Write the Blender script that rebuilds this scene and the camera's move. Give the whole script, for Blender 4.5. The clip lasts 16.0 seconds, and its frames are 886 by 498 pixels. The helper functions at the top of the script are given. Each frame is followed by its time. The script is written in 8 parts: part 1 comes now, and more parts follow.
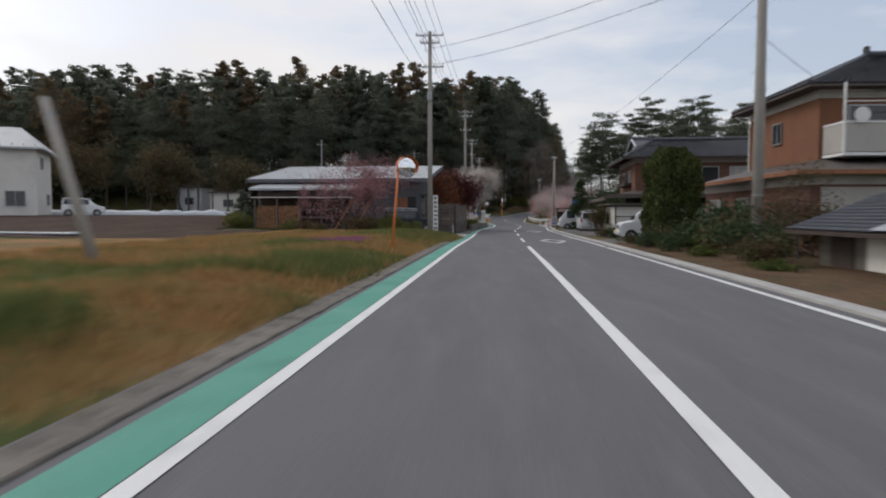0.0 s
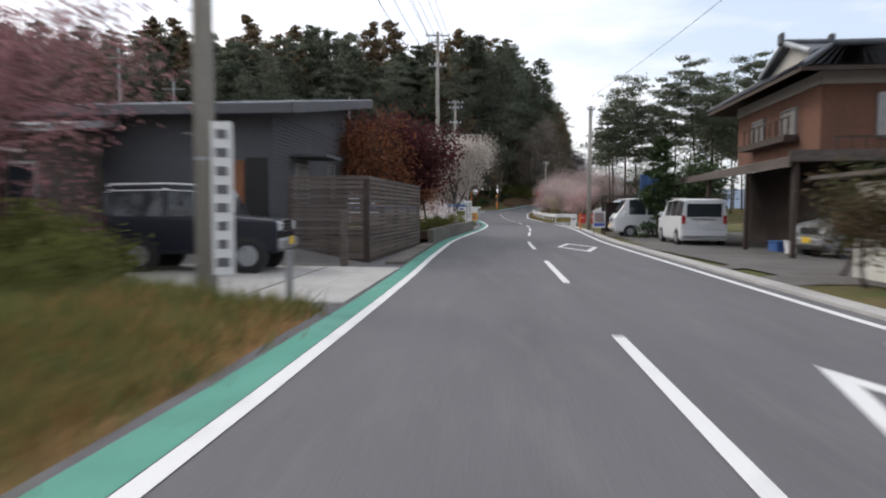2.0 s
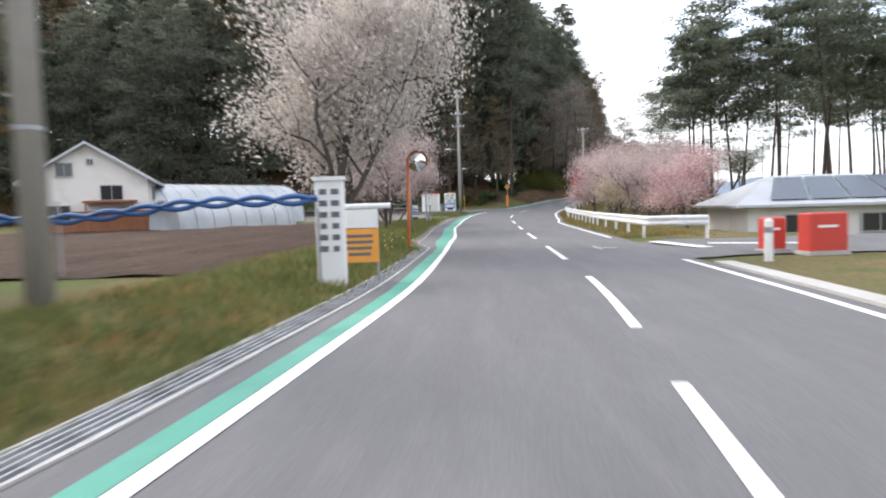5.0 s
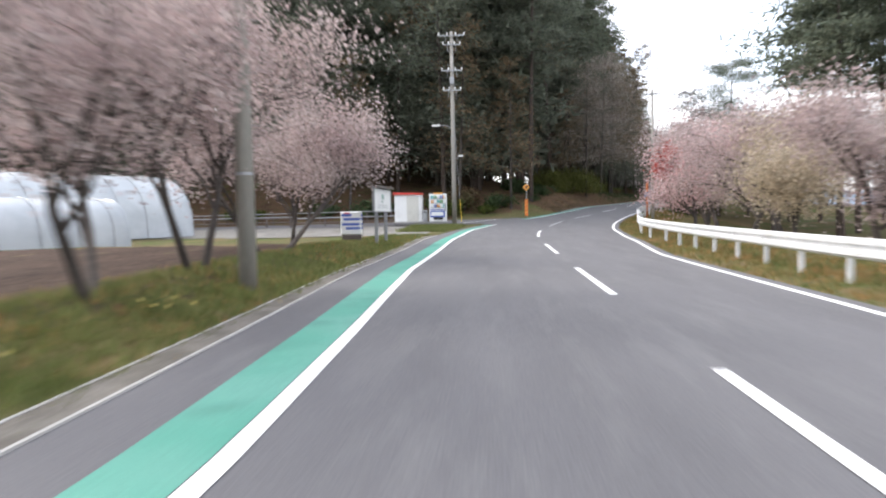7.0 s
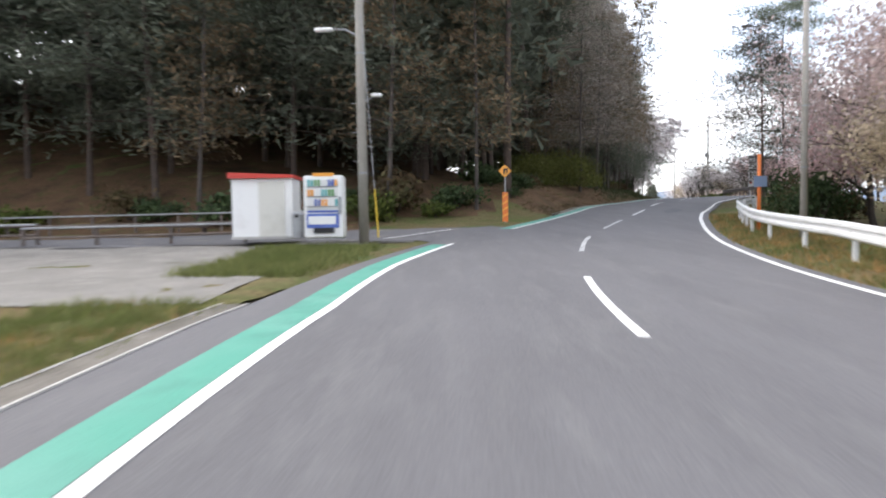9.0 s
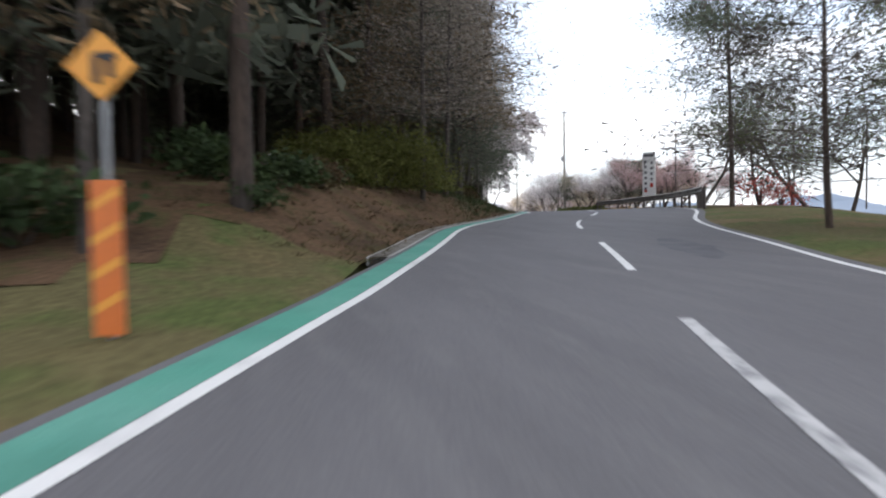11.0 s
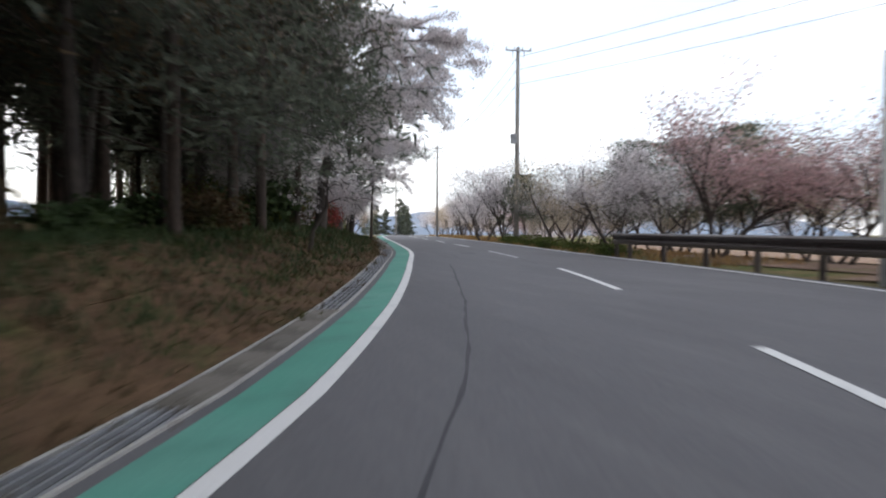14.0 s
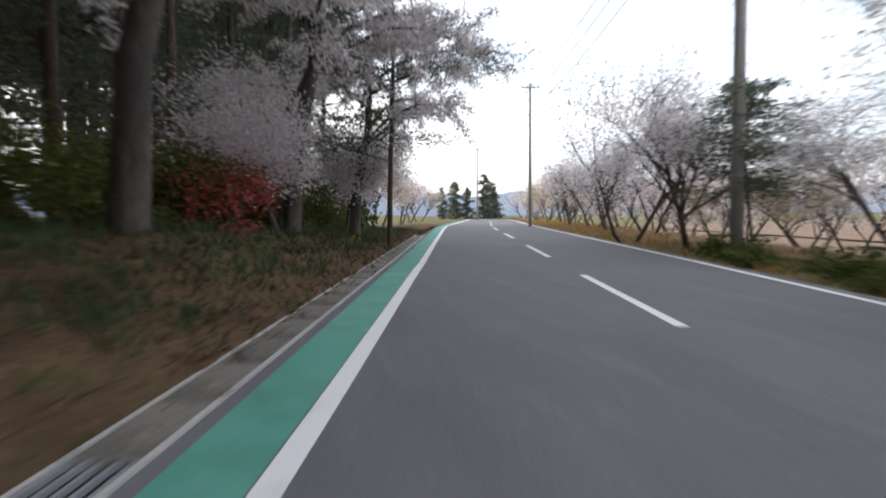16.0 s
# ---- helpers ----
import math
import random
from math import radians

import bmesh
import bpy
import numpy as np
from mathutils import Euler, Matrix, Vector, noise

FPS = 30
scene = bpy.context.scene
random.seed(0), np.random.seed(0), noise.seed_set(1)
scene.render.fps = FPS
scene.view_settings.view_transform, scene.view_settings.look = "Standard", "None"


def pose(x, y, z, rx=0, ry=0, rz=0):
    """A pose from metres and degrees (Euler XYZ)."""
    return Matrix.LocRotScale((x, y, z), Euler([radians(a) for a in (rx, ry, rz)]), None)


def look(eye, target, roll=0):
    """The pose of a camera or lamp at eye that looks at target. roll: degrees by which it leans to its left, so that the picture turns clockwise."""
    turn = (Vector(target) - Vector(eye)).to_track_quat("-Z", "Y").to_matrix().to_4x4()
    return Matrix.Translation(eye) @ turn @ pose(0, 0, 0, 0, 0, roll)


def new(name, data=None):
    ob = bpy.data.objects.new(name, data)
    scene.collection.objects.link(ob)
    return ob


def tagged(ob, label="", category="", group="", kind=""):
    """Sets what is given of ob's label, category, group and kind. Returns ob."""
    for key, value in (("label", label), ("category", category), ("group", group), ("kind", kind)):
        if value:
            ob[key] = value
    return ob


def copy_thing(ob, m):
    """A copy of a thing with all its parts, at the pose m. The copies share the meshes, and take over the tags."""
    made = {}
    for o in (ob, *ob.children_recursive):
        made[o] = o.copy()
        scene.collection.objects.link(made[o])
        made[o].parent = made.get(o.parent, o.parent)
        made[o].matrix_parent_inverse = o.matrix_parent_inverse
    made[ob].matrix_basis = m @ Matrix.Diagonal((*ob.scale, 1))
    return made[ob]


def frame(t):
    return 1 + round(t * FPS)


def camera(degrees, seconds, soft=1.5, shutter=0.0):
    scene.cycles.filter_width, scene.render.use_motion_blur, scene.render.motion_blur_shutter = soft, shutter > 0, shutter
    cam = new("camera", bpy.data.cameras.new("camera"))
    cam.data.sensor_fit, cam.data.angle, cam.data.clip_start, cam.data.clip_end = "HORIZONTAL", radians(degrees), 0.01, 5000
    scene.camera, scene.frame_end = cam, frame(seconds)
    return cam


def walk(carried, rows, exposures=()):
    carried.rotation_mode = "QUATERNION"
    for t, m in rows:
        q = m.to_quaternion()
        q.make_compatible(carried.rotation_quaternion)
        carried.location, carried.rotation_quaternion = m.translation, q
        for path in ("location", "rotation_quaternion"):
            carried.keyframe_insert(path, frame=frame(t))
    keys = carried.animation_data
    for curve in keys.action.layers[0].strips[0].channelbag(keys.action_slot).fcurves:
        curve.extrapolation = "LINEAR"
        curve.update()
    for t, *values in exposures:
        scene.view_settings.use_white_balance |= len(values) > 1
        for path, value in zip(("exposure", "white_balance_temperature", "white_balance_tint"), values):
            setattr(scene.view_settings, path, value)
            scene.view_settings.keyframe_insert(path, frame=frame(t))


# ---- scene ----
# ---- camera: seconds, x, y, z, yaw, pitch, lean ----
PATH = [
    (0, 1.948, -15.809, 1.352, 2.37, -2.95, 0.01),
    (0.5, 2.295, -7.979, 1.378, 2.08, -3.00, 0.30),
    (1, 2.51, -0.167, 1.395, 1.73, -3.33, 0.54),
    (1.5, 2.866, 7.67, 1.414, 1.63, -3.58, 0.88),
    (2, 3.274, 15.48, 1.345, 1.85, -3.53, 0.14),
    (2.5, 3.638, 23.286, 1.3, 1.78, -3.90, -0.13),
    (3, 3.947, 30.904, 1.327, 1.80, -3.49, -0.84),
    (3.2, 4.043, 33.678, 1.356, 1.84, -3.48, -0.99),
    (5.3, 6.416, 58.998, 1.347, 4.03, -3.60, -1.47),
    (5.5, 6.399, 61.436, 1.346, 4.02, -3.00, -0.61),
    (6, 6.489, 67.59, 1.346, 4.48, -3.21, -1.25),
    (6.5, 6.443, 73.983, 1.337, 4.40, -3.04, -0.71),
    (7, 6.488, 80.475, 1.341, 4.47, -2.84, -1.09),
    (7.5, 6.413, 86.763, 1.406, 4.23, -2.97, -0.79),
    (8, 6.224, 92.657, 1.54, 3.74, -3.29, -0.49),
    (8.5, 6.22, 98.447, 1.536, 2.38, -3.40, -0.02),
    (9, 6.516, 104.126, 1.624, 0.51, -2.98, -0.91),
    (9.5, 7.121, 109.975, 1.706, -2.19, -2.60, -0.44),
    (10, 8.074, 116.213, 1.816, -5.64, -2.52, -0.99),
    (10.2, 8.58, 118.634, 1.87, -7.15, -2.58, -1.46),
    (12.3, 15.731, 143.527, 3.019, -23.36, -0.15, 0.80),
    (12.5, 17.007, 145.802, 3.178, -23.32, 0.23, 0.38),
    (13, 20.142, 151.774, 3.585, -23.02, 0.16, 0.91),
    (13.5, 23.18, 157.867, 3.87, -22.05, -0.43, 1.09),
    (14, 26.105, 163.721, 4.036, -20.13, -1.56, 0.26),
    (14.5, 28.638, 169.778, 4.212, -18.33, -1.96, 0.17),
    (15, 30.675, 175.201, 4.376, -16.31, -2.64, -0.47),
    (15.5, 32.46, 180.42, 4.455, -13.95, -2.88, -0.80),
    (16, 34.08, 186.15, 4.47, -12.05, -3.27, -0.45),
]


def stand(x, y, z, yaw, pitch, lean):
    a, b = radians(yaw), radians(pitch)
    way = Vector((-math.sin(a) * math.cos(b), math.cos(a) * math.cos(b), math.sin(b)))
    eye = Vector((x, y, z))
    return look(eye, eye + way * 2, lean)


cam = camera(68.0, 16.0, soft=2.0, shutter=0.5)
STOPS = [(0, -0.43), (1, -0.32), (1.5, -0.14), (2, 0.12), (2.5, 0.38), (3.2, 0.9), (5.3, 1.08), (7, 1.2), (8.5, 1.22), (9.3, 1.12), (10, 1.08), (12.3, 0.75), (14, 0.72), (14.7, 0.86), (16, 0.84)]
walk(cam, [(r[0], stand(*r[1:])) for r in PATH], STOPS)

# ---- light: a bright overcast afternoon with a weak, wide sun ----
SUN_AZ, SUN_EL = radians(-60), radians(38)
world = bpy.data.worlds.new("sky")
scene.world = world
world.use_nodes = True
wn, wl = world.node_tree.nodes, world.node_tree.links
wn.clear()
w_out = wn.new("ShaderNodeOutputWorld")
w_bg = wn.new("ShaderNodeBackground")
w_sky = wn.new("ShaderNodeTexSky")
w_sky.sky_type = "NISHITA"
w_sky.sun_disc = False
w_sky.sun_elevation = SUN_EL
w_sky.sun_rotation = SUN_AZ
w_sky.air_density, w_sky.dust_density, w_sky.ozone_density = 1.0, 3.0, 1.0
w_map = wn.new("ShaderNodeMapping")
w_tc = wn.new("ShaderNodeTexCoord")
w_n1 = wn.new("ShaderNodeTexNoise")
w_n1.inputs["Scale"].default_value = 1.6
w_n1.inputs["Detail"].default_value = 7
w_n1.inputs["Roughness"].default_value = 0.55
w_map.inputs["Scale"].default_value = (1.0, 1.0, 4.0)
w_map.inputs["Location"].default_value = (2.3, 0.4, 0.0)
w_ramp = wn.new("ShaderNodeValToRGB")
w_ramp.color_ramp.elements[0].position, w_ramp.color_ramp.elements[0].color = 0.4, (0, 0, 0, 1)
w_ramp.color_ramp.elements[1].position, w_ramp.color_ramp.elements[1].color = 0.62, (1, 1, 1, 1)
w_mix = wn.new("ShaderNodeMix")
w_mix.data_type = "RGBA"
w_cloud = wn.new("ShaderNodeRGB")
w_cloud.outputs[0].default_value = (11.7, 11.5, 11.6, 1)
w_gain = wn.new("ShaderNodeMix")
w_gain.data_type, w_gain.blend_type = "RGBA", "ADD"
w_gain.inputs[0].default_value = 1.0
w_gain.inputs[7].default_value = (4.4, 4.7, 5.4, 1)
wl.new(w_tc.outputs["Generated"], w_map.inputs["Vector"])
wl.new(w_map.outputs[0], w_n1.inputs["Vector"])
wl.new(w_n1.outputs["Fac"], w_ramp.inputs[0])
wl.new(w_sky.outputs[0], w_gain.inputs[6])
wl.new(w_ramp.outputs[0], w_mix.inputs[0])
wl.new(w_gain.outputs[2], w_mix.inputs[6])
wl.new(w_cloud.outputs[0], w_mix.inputs[7])
wl.new(w_mix.outputs[2], w_bg.inputs["Color"])
w_bg.inputs["Strength"].default_value = 0.1
wl.new(w_bg.outputs[0], w_out.inputs["Surface"])

sun_data = bpy.data.lights.new("sun", "SUN")
sun_data.energy, sun_data.angle, sun_data.color = 1.0, radians(14), (1.0, 0.96, 0.9)
sun = new("sun", sun_data)
sun.matrix_world = look((0, 0, 60), (0 - 60 * math.sin(SUN_AZ) / math.tan(SUN_EL), 0 - 60 * math.cos(SUN_AZ) / math.tan(SUN_EL), 0))

# ---- materials ----
def mat(name, base, rough=0.8, metal=0.0, tones=(), scale=1.0, fine=0.0, fine_scale=60.0, bump=0.0, bump_scale=40.0, island=0.0, per_object=0.0, spec=0.5, coords="Object", stretch=(1, 1, 1), detail=5):
    """A surface with large blotches (tones), fine grain, bump and piece-to-piece variation."""
    m = bpy.data.materials.new(name)
    m.use_nodes = True
    n, l = m.node_tree.nodes, m.node_tree.links
    b = n["Principled BSDF"]
    b.inputs["Roughness"].default_value = rough
    b.inputs["Metallic"].default_value = metal
    b.inputs["Specular IOR Level"].default_value = spec
    tc = n.new("ShaderNodeTexCoord")
    mp = n.new("ShaderNodeMapping")
    mp.inputs["Scale"].default_value = stretch
    l.new(tc.outputs[coords], mp.inputs["Vector"])
    col = n.new("ShaderNodeRGB")
    col.outputs[0].default_value = (*base, 1)
    out = col.outputs[0]
    for k, (tone, lo, hi) in enumerate(tones):
        nz = n.new("ShaderNodeTexNoise")
        nz.inputs["Scale"].default_value = scale * (1 + 1.7 * k)
        nz.inputs["Detail"].default_value = detail
        nz.inputs["Roughness"].default_value = 0.6
        rp = n.new("ShaderNodeMapRange")
        rp.inputs[1].default_value, rp.inputs[2].default_value = lo, hi
        mx = n.new("ShaderNodeMix")
        mx.data_type = "RGBA"
        mx.inputs[7].default_value = (*tone, 1)
        l.new(mp.outputs[0], nz.inputs["Vector"])
        l.new(nz.outputs["Fac"], rp.inputs[0])
        l.new(rp.outputs[0], mx.inputs[0])
        l.new(out, mx.inputs[6])
        out = mx.outputs[2]
    if fine:
        nz = n.new("ShaderNodeTexNoise")
        nz.inputs["Scale"].default_value = fine_scale
        nz.inputs["Detail"].default_value = 3
        rp = n.new("ShaderNodeMapRange")
        rp.inputs[1].default_value, rp.inputs[2].default_value = 0.3, 0.7
        rp.inputs[3].default_value, rp.inputs[4].default_value = 1 - fine, 1 + fine
        hs = n.new("ShaderNodeHueSaturation")
        l.new(mp.outputs[0], nz.inputs["Vector"])
        l.new(nz.outputs["Fac"], rp.inputs[0])
        l.new(rp.outputs[0], hs.inputs["Value"])
        l.new(out, hs.inputs["Color"])
        out = hs.outputs[0]
    if island or per_object:
        src = n.new("ShaderNodeNewGeometry").outputs["Random Per Island"] if island else n.new("ShaderNodeObjectInfo").outputs["Random"]
        amt = island or per_object
        rp = n.new("ShaderNodeMapRange")
        rp.inputs[3].default_value, rp.inputs[4].default_value = 1 - amt, 1 + amt
        hs = n.new("ShaderNodeHueSaturation")
        l.new(src, rp.inputs[0])
        l.new(rp.outputs[0], hs.inputs["Value"])
        l.new(out, hs.inputs["Color"])
        out = hs.outputs[0]
    l.new(out, b.inputs["Base Color"])
    if bump:
        nz = n.new("ShaderNodeTexNoise")
        nz.inputs["Scale"].default_value = bump_scale
        nz.inputs["Detail"].default_value = 4
        bp = n.new("ShaderNodeBump")
        bp.inputs["Strength"].default_value = bump
        bp.inputs["Distance"].default_value = 0.02
        l.new(mp.outputs[0], nz.inputs["Vector"])
        l.new(nz.outputs["Fac"], bp.inputs["Height"])
        l.new(bp.outputs[0], b.inputs["Normal"])
    return m


def leafy(name, base, tip, amount=0.35, translucent=0.25):
    """Leaves, needles or petals: two tones, varied leaf by leaf, with some light coming through."""
    m = mat(name, base, 0.75, tones=[(tip, 0.4, 0.65)], scale=0.9, island=amount, spec=0.2)
    n, l = m.node_tree.nodes, m.node_tree.links
    b, o = n["Principled BSDF"], n["Material Output"]
    tr = n.new("ShaderNodeBsdfTranslucent")
    mx = n.new("ShaderNodeMixShader")
    mx.inputs[0].default_value = translucent
    l.new(b.inputs["Base Color"].links[0].from_socket, tr.inputs["Color"])
    l.new(b.outputs[0], mx.inputs[1])
    l.new(tr.outputs[0], mx.inputs[2])
    l.new(mx.outputs[0], o.inputs["Surface"])
    return m


ASPHALT = mat("asphalt", (0.13, 0.128, 0.135), 0.82, tones=[((0.112, 0.11, 0.116), 0.42, 0.66), ((0.15, 0.148, 0.152), 0.5, 0.75)], scale=0.9, fine=0.12, fine_scale=60, bump=0.2, bump_scale=120, spec=0.35, stretch=(1, 0.16, 1))
PAINT_WHITE = mat("road_paint_white", (0.72, 0.72, 0.71), 0.7, tones=[((0.5, 0.5, 0.5), 0.55, 0.75)], scale=1.6, fine=0.08, fine_scale=40, bump=0.1, bump_scale=80)
PAINT_WORN = mat("road_paint_worn", (0.5, 0.5, 0.5), 0.75, tones=[((0.18, 0.18, 0.19), 0.48, 0.62)], scale=6, fine=0.1, fine_scale=50)
PAINT_GREEN = mat("road_paint_green", (0.075, 0.29, 0.22), 0.75, tones=[((0.12, 0.32, 0.26), 0.45, 0.7), ((0.06, 0.22, 0.17), 0.5, 0.75)], scale=0.5, fine=0.12, fine_scale=45, bump=0.15, bump_scale=100)
CONCRETE = mat("concrete", (0.4, 0.39, 0.37), 0.85, tones=[((0.29, 0.28, 0.27), 0.5, 0.72), ((0.48, 0.47, 0.45), 0.5, 0.75)], scale=0.7, fine=0.1, fine_scale=35, bump=0.2, bump_scale=60)
GRATE = mat("galvanised_grate", (0.3, 0.31, 0.33), 0.55, 0.15, tones=[((0.16, 0.16, 0.17), 0.5, 0.7)], scale=3, per_object=0.15)
GRASS_GROUND = mat("ground_grass", (0.12, 0.105, 0.05), 0.95, tones=[((0.16, 0.115, 0.06), 0.48, 0.62), ((0.085, 0.105, 0.036), 0.48, 0.62)], scale=0.18, fine=0.3, fine_scale=9, bump=0.6, bump_scale=14, spec=0.1)
VERGE_DRY = mat("verge_dry_grass", (0.18, 0.125, 0.058), 0.95, tones=[((0.28, 0.155, 0.07), 0.42, 0.58), ((0.085, 0.105, 0.036), 0.5, 0.62)], scale=0.18, fine=0.3, fine_scale=9, bump=0.6, bump_scale=14, spec=0.1)
BARK = mat("bark_dark", (0.06, 0.05, 0.045), 0.95, tones=[((0.12, 0.1, 0.085), 0.45, 0.7)], scale=3, fine=0.3, fine_scale=20, bump=0.8, bump_scale=14, stretch=(1, 1, 0.3))
BARK_PINE = mat("bark_pine", (0.085, 0.06, 0.048), 0.95, tones=[((0.045, 0.038, 0.034), 0.4, 0.65), ((0.15, 0.13, 0.115), 0.6, 0.8)], scale=1.2, fine=0.3, fine_scale=16, bump=0.8, bump_scale=10, stretch=(1, 1, 0.35))
NEEDLE = leafy("needles_dark", (0.13, 0.148, 0.115), (0.158, 0.17, 0.125), 0.38, 0.6)
NEEDLE_PINE = leafy("needles_pine", (0.128, 0.15, 0.112), (0.158, 0.172, 0.122), 0.38, 0.6)
LARCH = leafy("needles_larch", (0.17, 0.13, 0.08), (0.2, 0.145, 0.09), 0.4, 0.4)
TWIG_DARK = leafy("twigs_dark", (0.1, 0.09, 0.08), (0.14, 0.125, 0.105), 0.4, 0.3)
SOIL_RED = mat("orchard_soil", (0.2, 0.14, 0.105), 0.95, tones=[((0.15, 0.1, 0.075), 0.45, 0.7), ((0.17, 0.15, 0.07), 0.55, 0.72)], scale=0.4, fine=0.3, fine_scale=8, bump=0.7, bump_scale=10, spec=0.08)
LEAF_BROWN = leafy("leaves_budding", (0.11, 0.07, 0.04), (0.08, 0.085, 0.035), 0.4, 0.25)
LEAF_GREEN = leafy("leaves_fresh", (0.06, 0.085, 0.02), (0.12, 0.14, 0.035), 0.4, 0.3)
LEAF_DARK = leafy("leaves_evergreen", (0.04, 0.065, 0.028), (0.07, 0.1, 0.04), 0.4, 0.15)
LEAF_HEDGE = leafy("leaves_hedge", (0.055, 0.075, 0.022), (0.1, 0.115, 0.035), 0.4, 0.2)
TWIG_PALE = leafy("twigs_pale", (0.32, 0.28, 0.23), (0.42, 0.37, 0.33), 0.4, 0.3)
LEAF_OLIVE = leafy("leaves_olive", (0.115, 0.125, 0.035), (0.15, 0.155, 0.05), 0.4, 0.5)
LEAF_RED = leafy("leaves_maple_red", (0.07, 0.022, 0.026), (0.1, 0.03, 0.033), 0.4, 0.4)
LEAF_ORANGE = leafy("leaves_maple_orange", (0.27, 0.1, 0.045), (0.17, 0.085, 0.05), 0.4, 0.4)
PETAL_WHITE = leafy("petals_cream", (0.62, 0.575, 0.53), (0.5, 0.45, 0.41), 0.3, 0.55)
PETAL_PINK = leafy("petals_pink", (0.46, 0.355, 0.345), (0.51, 0.445, 0.425), 0.3, 0.55)
PETAL_ROSE = leafy("petals_rose", (0.6, 0.4, 0.4), (0.62, 0.5, 0.48), 0.35, 0.55)
PETAL_PALE = leafy("petals_pale", (0.7, 0.64, 0.64), (0.76, 0.72, 0.72), 0.3, 0.55)
PETAL_MAUVE = leafy("petals_mauve", (0.29, 0.15, 0.165), (0.34, 0.2, 0.205), 0.4, 0.5)
PETAL_RED = leafy("petals_quince_red", (0.42, 0.1, 0.08), (0.34, 0.08, 0.07), 0.4, 0.3)
PETAL_BEIGE = leafy("buds_beige", (0.5, 0.42, 0.31), (0.56, 0.49, 0.4), 0.35, 0.55)
STEEL_WHITE = mat("painted_steel_white", (0.72, 0.73, 0.74), 0.45, tones=[((0.58, 0.58, 0.57), 0.5, 0.75)], scale=2, fine=0.05, bump=0.05)
STEEL_BROWN = mat("painted_steel_brown", (0.07, 0.055, 0.05), 0.45, tones=[((0.11, 0.09, 0.08), 0.5, 0.75)], scale=2, fine=0.08)
STEEL_GREY = mat("galvanised_steel", (0.34, 0.35, 0.36), 0.45, 0.6, tones=[((0.25, 0.25, 0.26), 0.45, 0.7)], scale=3, fine=0.08)
POLE = mat("pole_concrete", (0.33, 0.31, 0.28), 0.85, tones=[((0.24, 0.225, 0.2), 0.45, 0.7)], scale=1.0, fine=0.08, fine_scale=25, bump=0.15, bump_scale=50, stretch=(1, 1, 0.25))
ORANGE = mat("paint_orange", (0.62, 0.16, 0.03), 0.5, tones=[((0.5, 0.13, 0.04), 0.5, 0.75)], scale=4, fine=0.08)
ORANGE_SIGN = mat("sign_orange", (0.75, 0.33, 0.05), 0.6, tones=[((0.66, 0.27, 0.05), 0.5, 0.75)], scale=2)
YELLOW = mat("paint_yellow", (0.72, 0.48, 0.04), 0.55, tones=[((0.5, 0.33, 0.05), 0.55, 0.8)], scale=5)
# black paint; also stands for shade in the drain and the entrance recess
BLACK = mat("black_paint_and_shade", (0.015, 0.015, 0.016), 0.5, fine=0.1)
WIRE = mat("cable_black", (0.02, 0.02, 0.022), 0.6)
RUBBER = mat("tyre_rubber", (0.02, 0.02, 0.021), 0.85, fine=0.15)
SIGN_WHITE = mat("sign_white", (0.74, 0.74, 0.73), 0.55, tones=[((0.62, 0.61, 0.6), 0.55, 0.8)], scale=2)
BAR_GREY = mat("sign_grey_bars", (0.12, 0.12, 0.13), 0.6)
BAR_BLUE = mat("sign_blue", (0.08, 0.13, 0.42), 0.55, tones=[((0.12, 0.2, 0.5), 0.5, 0.8)], scale=3)
BAR_RED = mat("paint_red", (0.5, 0.045, 0.03), 0.5, tones=[((0.4, 0.05, 0.04), 0.5, 0.75)], scale=2, fine=0.06)
MIRROR = mat("mirror_glass", (0.85, 0.86, 0.87), 0.02, 1.0)
CONCRETE_OLD = mat("concrete_weathered", (0.16, 0.145, 0.125), 0.95, tones=[((0.1, 0.09, 0.075), 0.42, 0.62), ((0.22, 0.205, 0.18), 0.55, 0.75)], scale=0.9, fine=0.25, fine_scale=20, bump=0.4, bump_scale=30, per_object=0.15)
SOIL = mat("ploughed_soil", (0.06, 0.041, 0.032), 0.95, tones=[((0.085, 0.058, 0.046), 0.45, 0.7), ((0.042, 0.029, 0.023), 0.5, 0.72)], scale=0.5, fine=0.3, fine_scale=8, bump=1.0, bump_scale=6, stretch=(1.6, 0.35, 1), spec=0.08)
LITTER = mat("leaf_litter", (0.12, 0.075, 0.045), 0.95, tones=[((0.065, 0.042, 0.028), 0.45, 0.7), ((0.075, 0.075, 0.03), 0.52, 0.7)], scale=0.5, fine=0.4, fine_scale=12, bump=0.8, bump_scale=16, spec=0.1)
GRAVEL = mat("gravel", (0.2, 0.188, 0.172), 0.95, tones=[((0.15, 0.14, 0.128), 0.45, 0.7), ((0.25, 0.235, 0.215), 0.5, 0.75)], scale=0.5, fine=0.25, fine_scale=30, bump=0.6, bump_scale=40)
GRASS_DRY = leafy("grass_dry", (0.37, 0.215, 0.09), (0.3, 0.22, 0.09), 0.35, 0.3)
GRASS_GREEN = leafy("grass_green", (0.12, 0.145, 0.045), (0.19, 0.2, 0.075), 0.35, 0.3)
WALL_WHITE = mat("wall_white", (0.66, 0.64, 0.6), 0.85, tones=[((0.55, 0.53, 0.49), 0.5, 0.75)], scale=0.6, fine=0.04, bump=0.1)
